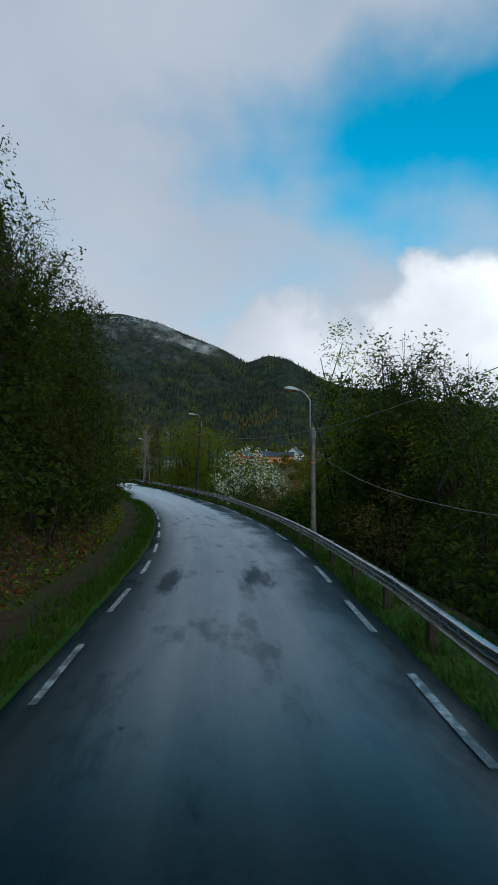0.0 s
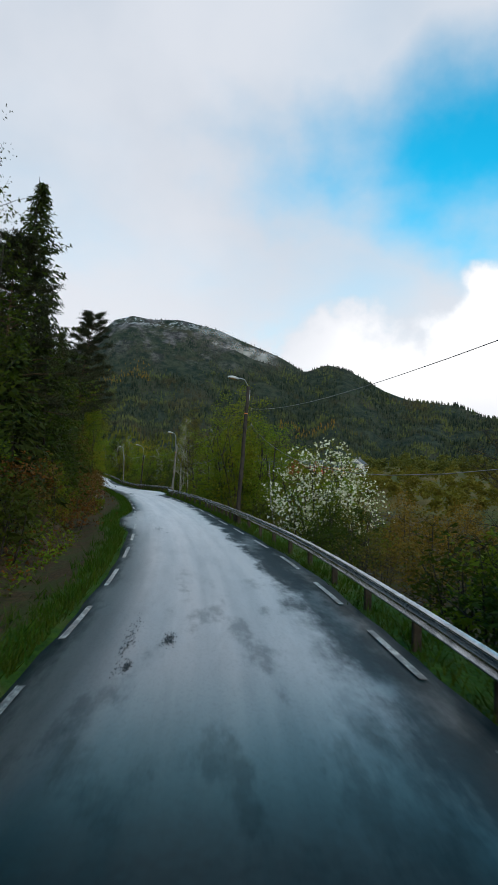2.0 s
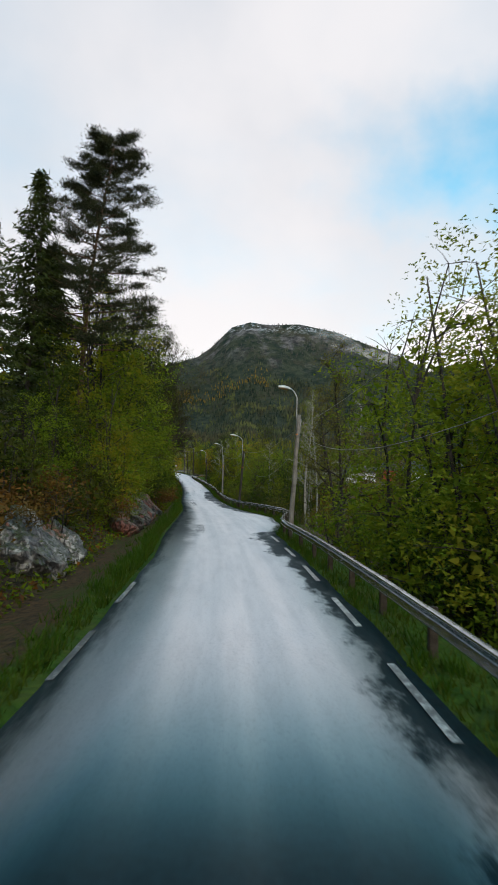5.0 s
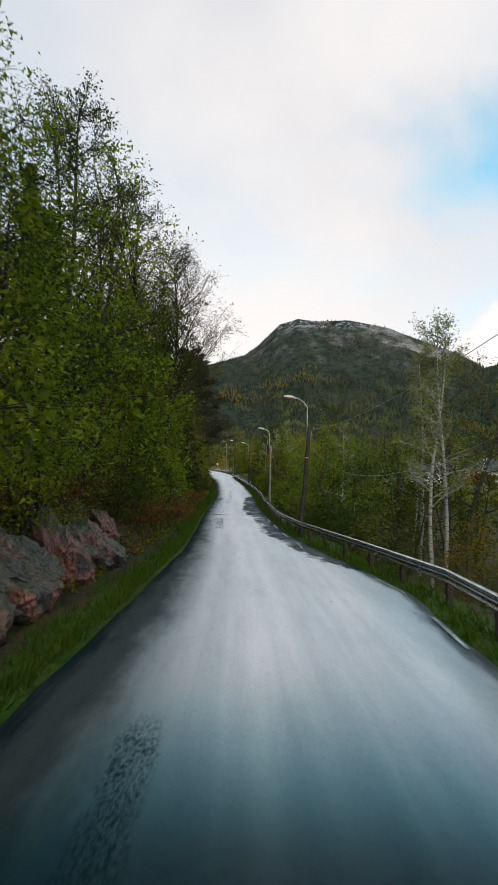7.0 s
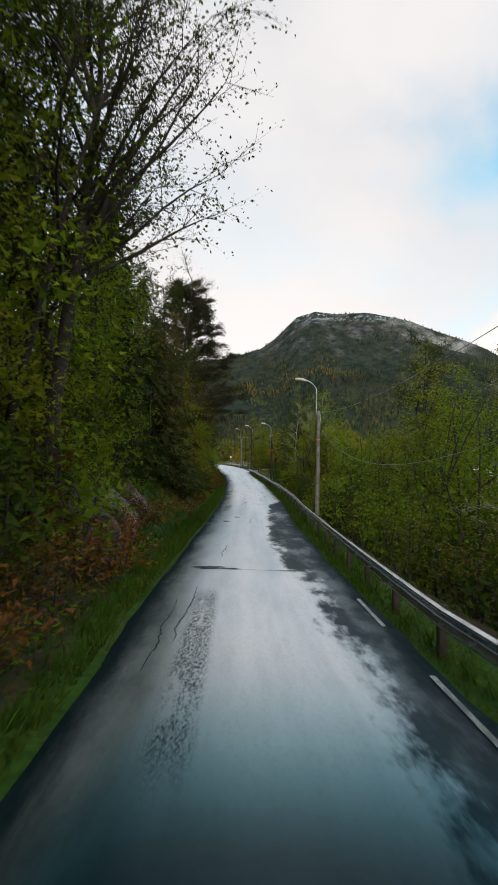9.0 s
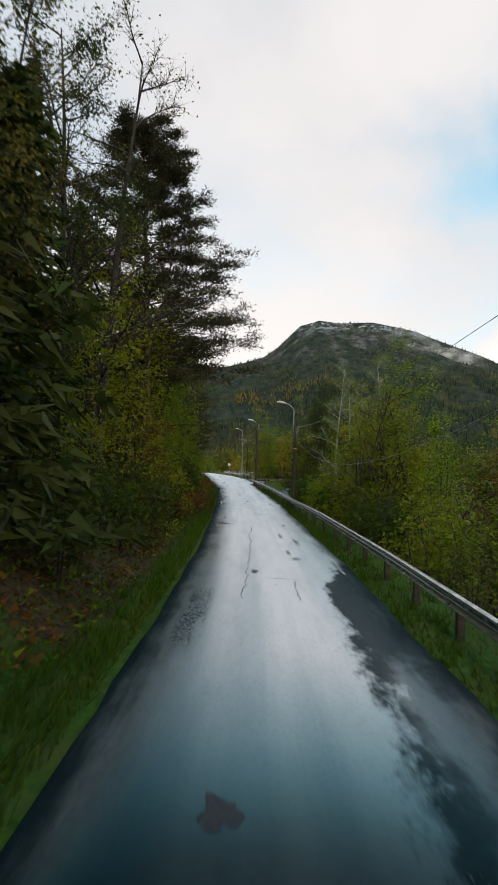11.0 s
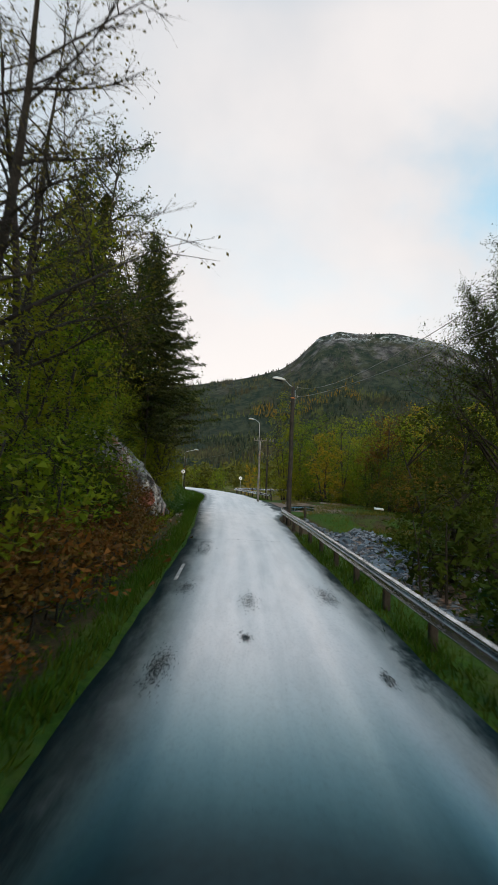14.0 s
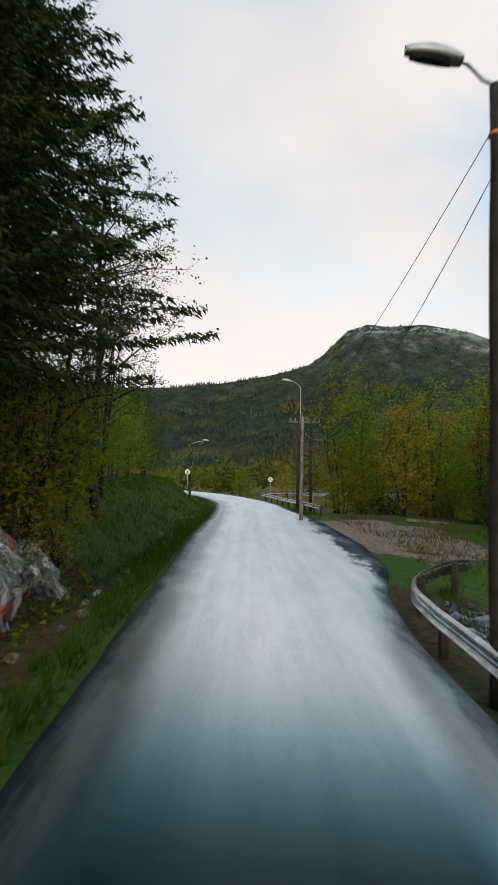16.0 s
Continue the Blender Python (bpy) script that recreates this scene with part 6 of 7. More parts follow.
# the bank: a wall of leaf, shrubs in front and taller trees behind
s = -9.0
row = 0
while s < 262:
    # the first bend takes dark-leaved kinds, its shade put into their colour
    early = s < 48
    base = -float(edge_left(s)) + float(bank_foot(s))
    if not (241 < s < 262) and not (50 < s < 98):
        bare_rock = 107 < s < 131 or 153 < s < 179
        if not bare_rock:
            plant("shrubB" if early else plant_rng.choice(("shrubA", "shrubB", "shrubB")), s, -(base + plant_rng.uniform(0.7, 1.3)), plant_rng.uniform(0.7, 1.1))
        if (early or 150 < s < 236) and not bare_rock:
            plant("shrubB" if early else plant_rng.choice(("shrubA", "shrubB")), s + 2.1, -(base + plant_rng.uniform(0.8, 1.5)), plant_rng.uniform(0.7, 1.1))
        back = 1.6 if 160 < s < 178 else 0.0
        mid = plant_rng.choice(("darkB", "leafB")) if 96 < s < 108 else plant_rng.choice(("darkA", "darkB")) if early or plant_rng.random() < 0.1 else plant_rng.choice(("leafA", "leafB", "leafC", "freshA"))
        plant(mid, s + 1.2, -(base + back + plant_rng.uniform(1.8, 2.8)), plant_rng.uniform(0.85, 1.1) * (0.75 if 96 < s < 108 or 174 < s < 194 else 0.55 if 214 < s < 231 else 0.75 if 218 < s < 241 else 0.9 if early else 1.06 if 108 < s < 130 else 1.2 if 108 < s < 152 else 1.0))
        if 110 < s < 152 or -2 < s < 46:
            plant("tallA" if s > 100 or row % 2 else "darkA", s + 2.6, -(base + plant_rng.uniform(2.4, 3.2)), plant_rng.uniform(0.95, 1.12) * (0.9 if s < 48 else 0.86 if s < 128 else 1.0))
        if 100 < s < 160 or 222 < s < 241:
            plant("bracken", s + 2.0, -(base + plant_rng.uniform(0.1, 0.9) + (1.3 if 106 < s < 130 else 0.0)), plant_rng.uniform(0.8, 1.3))
    elif s < 100:
        plant(plant_rng.choice(("shrubB", "shrubA")), s, -(base + plant_rng.uniform(2.2, 3.6)), plant_rng.uniform(0.7, 1.0))
        plant("bracken", s + 2.0, -(base + plant_rng.uniform(0.3, 2.0)), plant_rng.uniform(0.8, 1.3))
        plant("bracken", s + 0.6, -(base + plant_rng.uniform(1.0, 3.0)), plant_rng.uniform(0.8, 1.3))
        plant(plant_rng.choice(("darkB", "leafB", "leafA", "rustA")), s + 1.2, -(base + plant_rng.uniform(3.8, 5.6)), plant_rng.uniform(0.5, 0.75))
    else:
        plant("shrubA", s, -(base + plant_rng.uniform(3.6, 4.6)), plant_rng.uniform(0.6, 1.0))
        plant("darkA", s + 1.2, -(base + plant_rng.uniform(4.6, 6.0)), plant_rng.uniform(0.8, 1.1))
    if (row % 2 == 0 and not 212 < s < 231) or 50 < s < 98:
        tall = plant_rng.choice(("tallA", "tallA", "spruceA", "leafC")) if not 50 < s < 117 else plant_rng.choice(("spruceA", "spruceB", "spruceA"))
        plant(tall, s, -(base + plant_rng.uniform(4.4, 6.5)), plant_rng.uniform(1.15, 1.4) * (0.8 if tall == "tallA" else 1.0) * (0.55 if 50 < s < 108 else 0.7 if 214 < s < 241 else 0.78 if tall == "spruceA" else 0.6 if 8 < s < 48 else 1))
    s += 4.3 if s > 0 else 7.0
    row += 1

for i in range(9):
    plant("bracken", 239.5 + i * 0.95, -(4.6 + plant_rng.uniform(0.0, 1.5)), plant_rng.uniform(0.65, 0.9))
# the valley side
s = -2.0
while s < 246:
    d0 = float(edge_right(s))
    low_view = 46 < s < 84
    thinly = 106 < s < 140
    if low_view:
        plant(plant_rng.choice(("shrubA", "shrubC", "shrubB")), s + plant_rng.uniform(-2, 2), d0 + plant_rng.uniform(3.6, 7), plant_rng.uniform(0.8, 1.25))
        plant("thicket", s + plant_rng.uniform(-2, 2), d0 + plant_rng.uniform(8, 14), plant_rng.uniform(0.6, 0.8))
        plant("thicket", s + plant_rng.uniform(-2, 2), d0 + plant_rng.uniform(15, 26), plant_rng.uniform(0.7, 1.05))
    elif thinly:
        plant("shrubC", s, d0 + plant_rng.uniform(3.6, 7), plant_rng.uniform(0.8, 1.2))
        plant(plant_rng.choice(("thicket", "shrubA", "rustA")), s, d0 + plant_rng.uniform(7, 12), plant_rng.uniform(0.7, 0.95))
        plant(plant_rng.choice(("thicket", "leafB")), s + 2, d0 + plant_rng.uniform(12, 18), plant_rng.uniform(0.8, 1.0))
        plant(plant_rng.choice(("sparseB", "bareA", "birchA")), s + 1, d0 + plant_rng.uniform(9, 24), plant_rng.uniform(0.6, 0.85))
    elif s < 232:
        big = 1.0 if s < 46 else 0.66 if s < 106 else 0.88
        # up to 40 m mostly dark-leaved kinds, shade again held in leaf colour
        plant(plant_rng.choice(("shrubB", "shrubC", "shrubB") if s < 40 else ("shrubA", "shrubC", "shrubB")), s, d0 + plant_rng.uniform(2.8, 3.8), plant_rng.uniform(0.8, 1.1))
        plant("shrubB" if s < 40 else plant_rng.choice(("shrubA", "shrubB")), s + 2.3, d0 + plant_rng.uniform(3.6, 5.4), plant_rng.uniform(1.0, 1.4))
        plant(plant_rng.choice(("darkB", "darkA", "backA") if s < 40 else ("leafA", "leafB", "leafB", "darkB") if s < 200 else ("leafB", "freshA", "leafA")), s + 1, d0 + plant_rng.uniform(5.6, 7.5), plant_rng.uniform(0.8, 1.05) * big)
        plant(plant_rng.choice(("backA", "backB", "backB", "rustA")), s + 2, d0 + plant_rng.uniform(9.5, 14), plant_rng.uniform(1.0, 1.25) * big)
    else:
        plant("leafB", s, d0 + plant_rng.uniform(14, 20), plant_rng.uniform(0.8, 1.0))
    s += 4.6 if s > 0 else 9.0

# beyond the forecourt and at the far bend
for kind, s, lat, sc in (("freshA", 298, 7.8, 1.1), ("leafC", 302, 10, 1.0), ("goldA", 295, 12.0, 0.95), ("leafB", 299, 16, 1.1), ("leafB", 290, 16, 1.1), ("goldA", 293, 22, 1.1),
                         ("rustA", 285, 17, 1.5), ("sparseB", 288, 19, 0.95), ("leafB", 280, 18, 1.1), ("goldA", 281, 24, 1.1), ("rustA", 274, 20, 1.4), ("goldA", 268, 24, 1.05), ("leafB", 265, 20, 1.0),
                         ("leafA", 258, 21, 0.9), ("freshA", 275, 27, 1.1), ("leafB", 252, 21, 1.0), ("goldA", 261, 26, 1.0), ("freshA", 266, 30, 1.1), ("darkB", 270, 19, 0.8), ("leafA", 250, 26, 1.0), ("sparseB", 276, 21, 0.9), ("leafB", 245, 22, 1.0), ("darkB", 284, 15.5, 0.7)):
    plant(kind, s, lat, sc)
for i in range(12):
    plant(plant_rng.choice(("shrubB", "thicket", "shrubA")), 262 + i * 3.3, 15.0 + plant_rng.uniform(0, 2.0), plant_rng.uniform(0.8, 1.1))
for i in range(5):
    plant(plant_rng.choice(("shrubB", "shrubA")), 297 + i * 1.6, 7.5 + i * 2.0 + plant_rng.uniform(-0.5, 0.5), plant_rng.uniform(1.0, 1.3))
for i in range(9):
    plant(plant_rng.choice(("backA", "backB", "rustA")), 262 + i * 4.2, 19 + plant_rng.uniform(-1, 1.5), plant_rng.uniform(0.75, 1.0))
for i in range(16):
    plant(plant_rng.choice(("thicket", "shrubA", "leafB", "darkB")), 240 + i * 3.9, 14.5 + plant_rng.uniform(0, 2.5) + (4 if i < 4 else 0), plant_rng.uniform(0.55, 0.8))
for i in range(24):
    plant(plant_rng.choice(("backC", "backC", "goldA", "backB")), 0, 0, plant_rng.uniform(0.8, 1.15), xyz=(-152 + i * 4.0 + plant_rng.uniform(-2, 2), 356 + i * 0.8 + plant_rng.uniform(-8, 8)))
for i in range(14):
    plant(plant_rng.choice(("backA", "backB", "backB")), 304 + i * 6, -(9 + plant_rng.uniform(0, 3)), plant_rng.uniform(0.8, 1.05))

# trees of a known top, in metres over the road
FULL = {"leafA": 9.5, "leafB": 8.0, "leafC": 10.5, "darkA": 10.0, "darkB": 8.5, "birchA": 12.0, "sparseB": 12.0, "fanA": 14.0, "bloom": 4.0, "shrubB": 2.3, "bareA": 11.0, "shrubA": 2.6, "pineA": 17.0, "budA": 13.0, "spruceB": 9.0, "pineB": 18.5, "freshA": 9.0}
for kind, s, lat, top, turn in (
        ("leafC", 94, 7.2, 10.4, 40), ("leafA", 95.5, 9.4, 9.2, 120), ("leafB", 91.5, 6.6, 7.4, 200), ("leafA", 98.5, 6.6, 9.6, 300), ("leafB", 93, 10.6, 7.8, 20),
        ("birchA", 140, 11.4, 11.4, 10), ("birchA", 137, 9.8, 10.0, 130), ("sparseB", 145, 13.4, 12.0, 60), ("birchA", 146, 11.8, 10.6, 250), ("sparseB", 117, 8.6, 10.6, 170),
        ("birchA", 211, 6.1, 9.2, 90), ("birchA", 213.5, 7.8, 8.4, 210), ("leafB", 210, 7.0, 6.4, 140), ("freshA", 207.5, 7.6, 7.6, 250), ("leafC", 202, 7.6, 7.4, 40), ("freshA", 213, 9.2, 8.4, 330), ("leafB", 205, 6.6, 5.8, 15),
        ("bareA", 193, -5.8, 18.5, 75), ("leafC", 210, -5.7, 9.6, 200), ("leafA", 207, -6.2, 9.0, 310), ("leafB", 213.5, -5.3, 7.2, 100), ("leafC", 217, -5.9, 12.3, 330), ("leafA", 220, -6.4, 11.6, 80), ("leafC", 222.5, -7.2, 11.8, 190), ("darkA", 27, -6.3, 10.4, 20), ("darkA", 31, -5.9, 10.6, 140), ("darkA", 23, -7.2, 11.5, 230), ("pineB", 110, -7.6, 20.8, 100), ("pineA", 58, -8.0, 12.2, 0), ("spruceB", 55.5, -7.0, 8.0, 20), ("pineA", 200.5, -5.0, 19.8, 180), ("budA", 176, -5.6, 12.5, 70), ("spruceB", 181, -5.2, 11.0, 70), ("fanA", 152.5, -4.7, 19.0, 75), ("leafC", 147, -6.2, 9.5, 30), ("fanA", 236, 8.1, 10.6, 15), ("darkA", 31.5, 8.6, 9.9, 50), ("darkA", 32.5, 10.2, 9.6, 150), ("darkA", 30, 9.0, 9.2, 260), ("bareA", 227, -5.5, 15.0, 200), ("bareA", 232, -6.1, 14.5, 130), ("leafB", 259.5, -5.3, 5.6, 60), ("leafA", 262, -5.0, 6.6, 160),
        ("bloom", 70, 8.9, 3.9, 0), ("bloom", 72.5, 10.8, 4.3, 110), ("bloom", 71.5, 9.4, 5.0, 230), ("darkB", 66.5, 8.6, 1.9, 260), ("darkB", 68, 7.0, 1.0, 10), ("darkB", 61.5, 7.3, 1.8, 30), ("darkB", 63, 9.3, 1.9, 150), ("shrubB", 60, 6.0, 0.7, 80)):
    x, y, z = (float(q) for q in at(s, lat))
    plant(kind, s, lat, (z + top - gz(x, y)) / FULL[kind], turn, exact=True)

# fillers: dark crowns by the first bend, bushes by the quarry stones, the bright wall past the forecourt
fill_rng = random.Random(5)
for kind, s, lat, sc in (
        ("darkB", 31, 7.6, 0.8), ("darkA", 31, 9.8, 1.05), ("darkA", 33.5, 10.6, 1.05), ("darkB", 29.5, 8.6, 1.1), ("tallA", 26, -7.2, 0.8), ("darkA", 31, -7.4, 1.0), ("darkA", 24, -7.4, 0.95), ("darkA", 19, -7.0, 0.85), ("darkB", 28, -6.8, 1.0), ("darkB", 35, -6.6, 1.1), ("darkB", 40, 7.4, 0.6), ("leafC", 87.5, 6.8, 0.85), ("leafA", 92, 8.4, 1.0), ("leafB", 151, -7.0, 1.1), ("leafA", 155.5, -6.8, 1.0), ("leafB", 154, -6.2, 0.8), ("darkB", 28, 11.5, 1.1), ("darkA", 31, 11.2, 1.05), ("darkA", 36, 11.0, 1.1),
        ("shrubB", 228, 7.4, 1.5), ("shrubB", 230.5, 8.4, 1.6), ("backC", 296, 14.5, 1.25), ("backC", 289, 17.5, 1.3), ("backC", 283, 20, 1.3),
        ("goldA", 287, 21, 1.3), ("backC", 277, 22, 1.25), ("goldA", 273, 23, 1.25), ("backC", 268, 22, 1.25), ("backC", 262, 23, 1.2)):
    plant(kind, s, lat, sc, fill_rng.uniform(0, 360))
for kind, s, lat, sc in (
        ("leafA", 217.5, -5.6, 0.7), ("leafC", 221, -6.2, 0.55), ("leafB", 223.5, -6.4, 0.62), ("leafA", 226.5, -5.8, 0.62), ("leafC", 229, -7.4, 0.62), ("leafB", 231.5, -5.7, 0.9),
        ("leafC", 235, -6.4, 0.85), ("darkA", 238.5, -6.4, 0.95), ("leafB", 241, -6.6, 0.95), ("leafB", 258.5, -6.2, 0.75), ("shrubA", 261, -5.6, 1.3), ("leafB", 263.5, -6.4, 0.72), ("sparseA", 270, -5.8, 0.95), ("budA", 274.5, -6.6, 0.85), ("leafB", 267.5, -6.8, 0.8), ("leafA", 271.5, -7.4, 0.85), ("tallA", 118, -6.4, 0.9), ("tallA", 122.5, -6.6, 0.95), ("shrubB", 265.5, -6.6, 1.2), ("tallA", 257.5, -7.4, 1.1), ("tallA", 262.5, -8.0, 1.15), ("darkA", 259.5, -8, 1.1),
        ("leafB", 166, 7.8, 1.05), ("leafC", 170, 9.5, 0.95), ("backB", 174, 11, 1.05), ("backA", 168, 13, 1.0), ("sparseB", 167, 8.6, 0.7), ("backB", 180, 13, 1.1), ("sparseA", 176, 10.5, 0.85),
        ("leafC", 299, 7.6, 1.12), ("backB", 300, 10, 1.2), ("backB", 297, 12.5, 1.2), ("backC", 300, 15, 1.25), ("goldA", 302, 18, 1.25), ("backB", 296, 18.5, 1.2), ("goldA", 292, 20, 1.2), ("backC", 304, 12, 1.3),
        ("backB", 286, 19, 1.15), ("goldA", 280, 20.5, 1.05), ("backB", 275, 19.5, 1.05), ("goldA", 270, 21, 1.05), ("backB", 264, 20.5, 1.05)):
    plant(kind, s, lat, sc, fill_rng.uniform(0, 360))
for i in range(18):
    plant(fill_rng.choice(("thicket", "thicket", "rustA", "shrubA")), 50 + i * 2.0, 9 + fill_rng.uniform(0, 5) + 6 * (i % 3), fill_rng.uniform(0.75, 1.0), fill_rng.uniform(0, 360))
for i in range(27):
    s = 203 + i * 1.4
    base = -float(edge_left(s)) + float(bank_foot(s))
    plant("bracken", s, -(base + fill_rng.uniform(-0.1, 1.3)), fill_rng.uniform(0.7, 1.1), fill_rng.uniform(0, 360))


def joined_woods(name, label, members):
    """The trees of a background stand as one mass."""
    co, loops, starts, mats, slots = [], [], [], [], []
    n_co = n_loop = 0
    for kind, m in members:
        turn, shift = np.array(m.to_3x3()), np.array(m.translation)
        for child in PROTO[kind].children:
            me = child.data
            v = np.empty(len(me.vertices) * 3, np.float32)
            me.vertices.foreach_get("co", v)
            li = np.empty(len(me.loops), np.int32)
            me.loops.foreach_get("vertex_index", li)
            st = np.empty(len(me.polygons), np.int32)
            me.polygons.foreach_get("loop_start", st)
            if me.materials[0] not in slots:
                slots.append(me.materials[0])
            co.append(v.reshape(-1, 3) @ turn.T + shift)
            loops.append(li + n_co)
            starts.append(st + n_loop)
            mats.append(np.full(len(st), slots.index(me.materials[0]), np.int32))
            n_co, n_loop = n_co + len(me.vertices), n_loop + len(li)
    me = bpy.data.meshes.new(name)
    co, loops, starts, mats = (np.concatenate(q) for q in (co, loops, starts, mats))
    me.vertices.add(n_co)
    me.vertices.foreach_set("co", np.ascontiguousarray(co, np.float32).ravel())
    me.loops.add(n_loop)
    me.loops.foreach_set("vertex_index", loops.astype(np.int32))
    me.polygons.add(len(starts))
    me.polygons.foreach_set("loop_start", starts.astype(np.int32))
    for mat in slots:
        me.materials.append(mat)
    me.polygons.foreach_set("material_index", mats)
    me.update(calc_edges=True)
    tagged(new(name, me), label, "woods", kind="stuff")


joined_woods("valley_woods", "olive and green wood below the guard rail", WOODS["valley_woods"])
joined_woods("bend_woods", "yellow-green and golden spring wood beyond the forecourt", WOODS["bend_woods"])
for kind, ob in PROTO.items():
    if kind not in used:
        for child in list(ob.children):
            bpy.data.objects.remove(child)
        bpy.data.objects.remove(ob)


# far woods on the valley floor, one mass of loose leaf clouds
def far_woods(name, label, mat, spots, seed, size):
    nr = np.random.default_rng(seed)
    quads = []
    for x, y, h in spots:
        z = gz(x, y)
        for _ in range(5):
            c = (x + nr.normal() * h * 0.16, y + nr.normal() * h * 0.16, z + h * nr.uniform(0.3, 0.85))
            quads.append(clump_corners(nr, c, h * nr.uniform(0.2, 0.32), 42, size))
    tagged(new(name, quads_mesh(name, np.concatenate(quads), mat)), label, "woods", kind="stuff")


wood_rng = random.Random(9)
spots = [(wood_rng.uniform(-60, 160), wood_rng.uniform(330, 520), wood_rng.uniform(6, 12)) for _ in range(150)]
spots += [(wood_rng.uniform(-170, -40), wood_rng.uniform(385, 560), wood_rng.uniform(8, 13)) for _ in range(110)]
far_woods("far_woods", "yellow-green woods beyond the houses", M_FAR_LEAF, spots, 51, (0.9, 1.7))
spots = [(wood_rng.uniform(14, 130), wood_rng.uniform(80, 290), wood_rng.uniform(3.0, 6.0)) for _ in range(270)]
spots += [(wood_rng.uniform(-35, 40), wood_rng.uniform(190, 286), wood_rng.uniform(2.0, 3.4)) for _ in range(90)]
far_woods("far_thicket", "olive and orange thickets on the valley meadow", M_THICKET, spots, 52, (0.5, 0.9))

# ---- rocks on the bank ----
def rock_mesh(seed, sx, sy, sz, chips=9, fine=4):
    """A blunt block split by flat breaks and slanting ledges, with rough faces."""
    rng = random.Random(seed)
    bm = bmesh.new()
    bmesh.ops.create_icosphere(bm, subdivisions=fine, radius=1.0)
    cuts = [(Vector((0.75, 0.1, 0.45)).normalized(), 0.42), (Vector((0.5, -0.2, 0.85)).normalized(), 0.55)]
    for _ in range(chips):
        n = Vector((rng.uniform(-1, 1), rng.uniform(-1, 1), rng.uniform(-0.5, 1))).normalized()
        cuts.append((n, rng.uniform(0.5, 0.85)))
    strata = Vector((0.25, 0.75, 0.6)).normalized()
    cross = Vector((0.3, -0.7, 0.65)).normalized()
    for v in bm.verts:
        p = v.co.copy()
        for n, d in cuts:
            k = p.dot(n) - d
            if k > 0:
                p -= n * k * 0.97
        q = p * 1.7 + Vector((seed, 0, 0))
        wob = noise.fractal(q, 0.9, 2.2, 5)
        saw = (p.dot(strata) * 2.3 + wob * 0.35) % 1.0
        saw2 = (p.dot(cross) * 1.7 + wob * 0.4 + 0.3) % 1.0
        block = round(noise.noise(q * 1.1) * 3) / 3
        p += p.normalized() * (wob * 0.05 + saw * 0.13 + saw2 * 0.08 + block * 0.12 - 0.08)
        v.co = Vector((p.x * sx, p.y * sy, p.z * sz))
    me = bpy.data.meshes.new("rock")
    bm.to_mesh(me)
    bm.free()
    me.materials.append(M_ROCK)
    return me


def outcrop(s, lat, lift, sx, sy, sz, seed, tilt=(0, 0), label="grey wet rock outcrop on the bank, streaked and mossy"):
    x, y, _ = at(s, lat)
    ob = tagged(new("rock_outcrop", rock_mesh(seed, sx, sy, sz, 9, 6 if sz > 2.2 else 5 if sz > 0.5 else 3)), label, "rock")
    ob.matrix_world = pose(x, y, gz(float(x), float(y)) + lift, tilt[0], tilt[1], math.degrees(heading(s)))
    if 100 < s < 170:
        ob.data.materials[0] = M_ROCK_RUST
        ob["label"] = "dark rust-stained rock outcrop on the bank"
    return ob


# outcrops after the first bend
for s, lat, lift, sx, sy, sz, seed, tilt in (
        (93.0, -5.8, 0.2, 1.1, 2.4, 1.3, 3, (0, -18)),
        (96.5, -5.6, 0.0, 0.9, 1.7, 0.9, 4, (8, -15)),
        (83, -4.7, 0.0, 0.35, 0.6, 0.12, 5, (0, 0)),
        (108.5, -5.25, 0.1, 1.4, 2.2, 1.2, 31, (0, -20)),
        (112, -5.25, 0.15, 1.4, 2.3, 1.3, 6, (0, -22)),
        (115.6, -5.25, 0.15, 1.4, 2.4, 1.3, 16, (3, -20)),
        (119.4, -5.25, 0.15, 1.4, 2.5, 1.3, 18, (4, -22)),
        (123.6, -5.0, 0.3, 1.2, 2.0, 1.7, 15, (0, -16)),
        (127.4, -4.95, 0.15, 1.3, 2.2, 1.3, 17, (0, -20))):
    outcrop(s, lat, lift, sx, sy, sz, seed, tilt)
# outcrops on the long straight
for s, lat, lift, sx, sy, sz, seed, tilt in (
        (131, -5.2, 0.0, 0.8, 1.6, 0.9, 11, (0, -10)),
        (140, -5.3, 0.1, 0.9, 2.2, 1.1, 10, (0, -12)),
        (148, -5.1, 0.0, 0.9, 2.2, 1.1, 12, (0, -12)),
        (156.0, -4.6, 0.4, 1.3, 2.2, 1.7, 15, (0, -20)),
        (159.4, -4.7, 0.2, 1.2, 1.9, 1.4, 16, (4, -20)),
        (165.5, -4.8, 0.0, 0.9, 1.8, 1.1, 14, (4, -12))):
    outcrop(s, lat, lift, sx, sy, sz, seed, tilt)
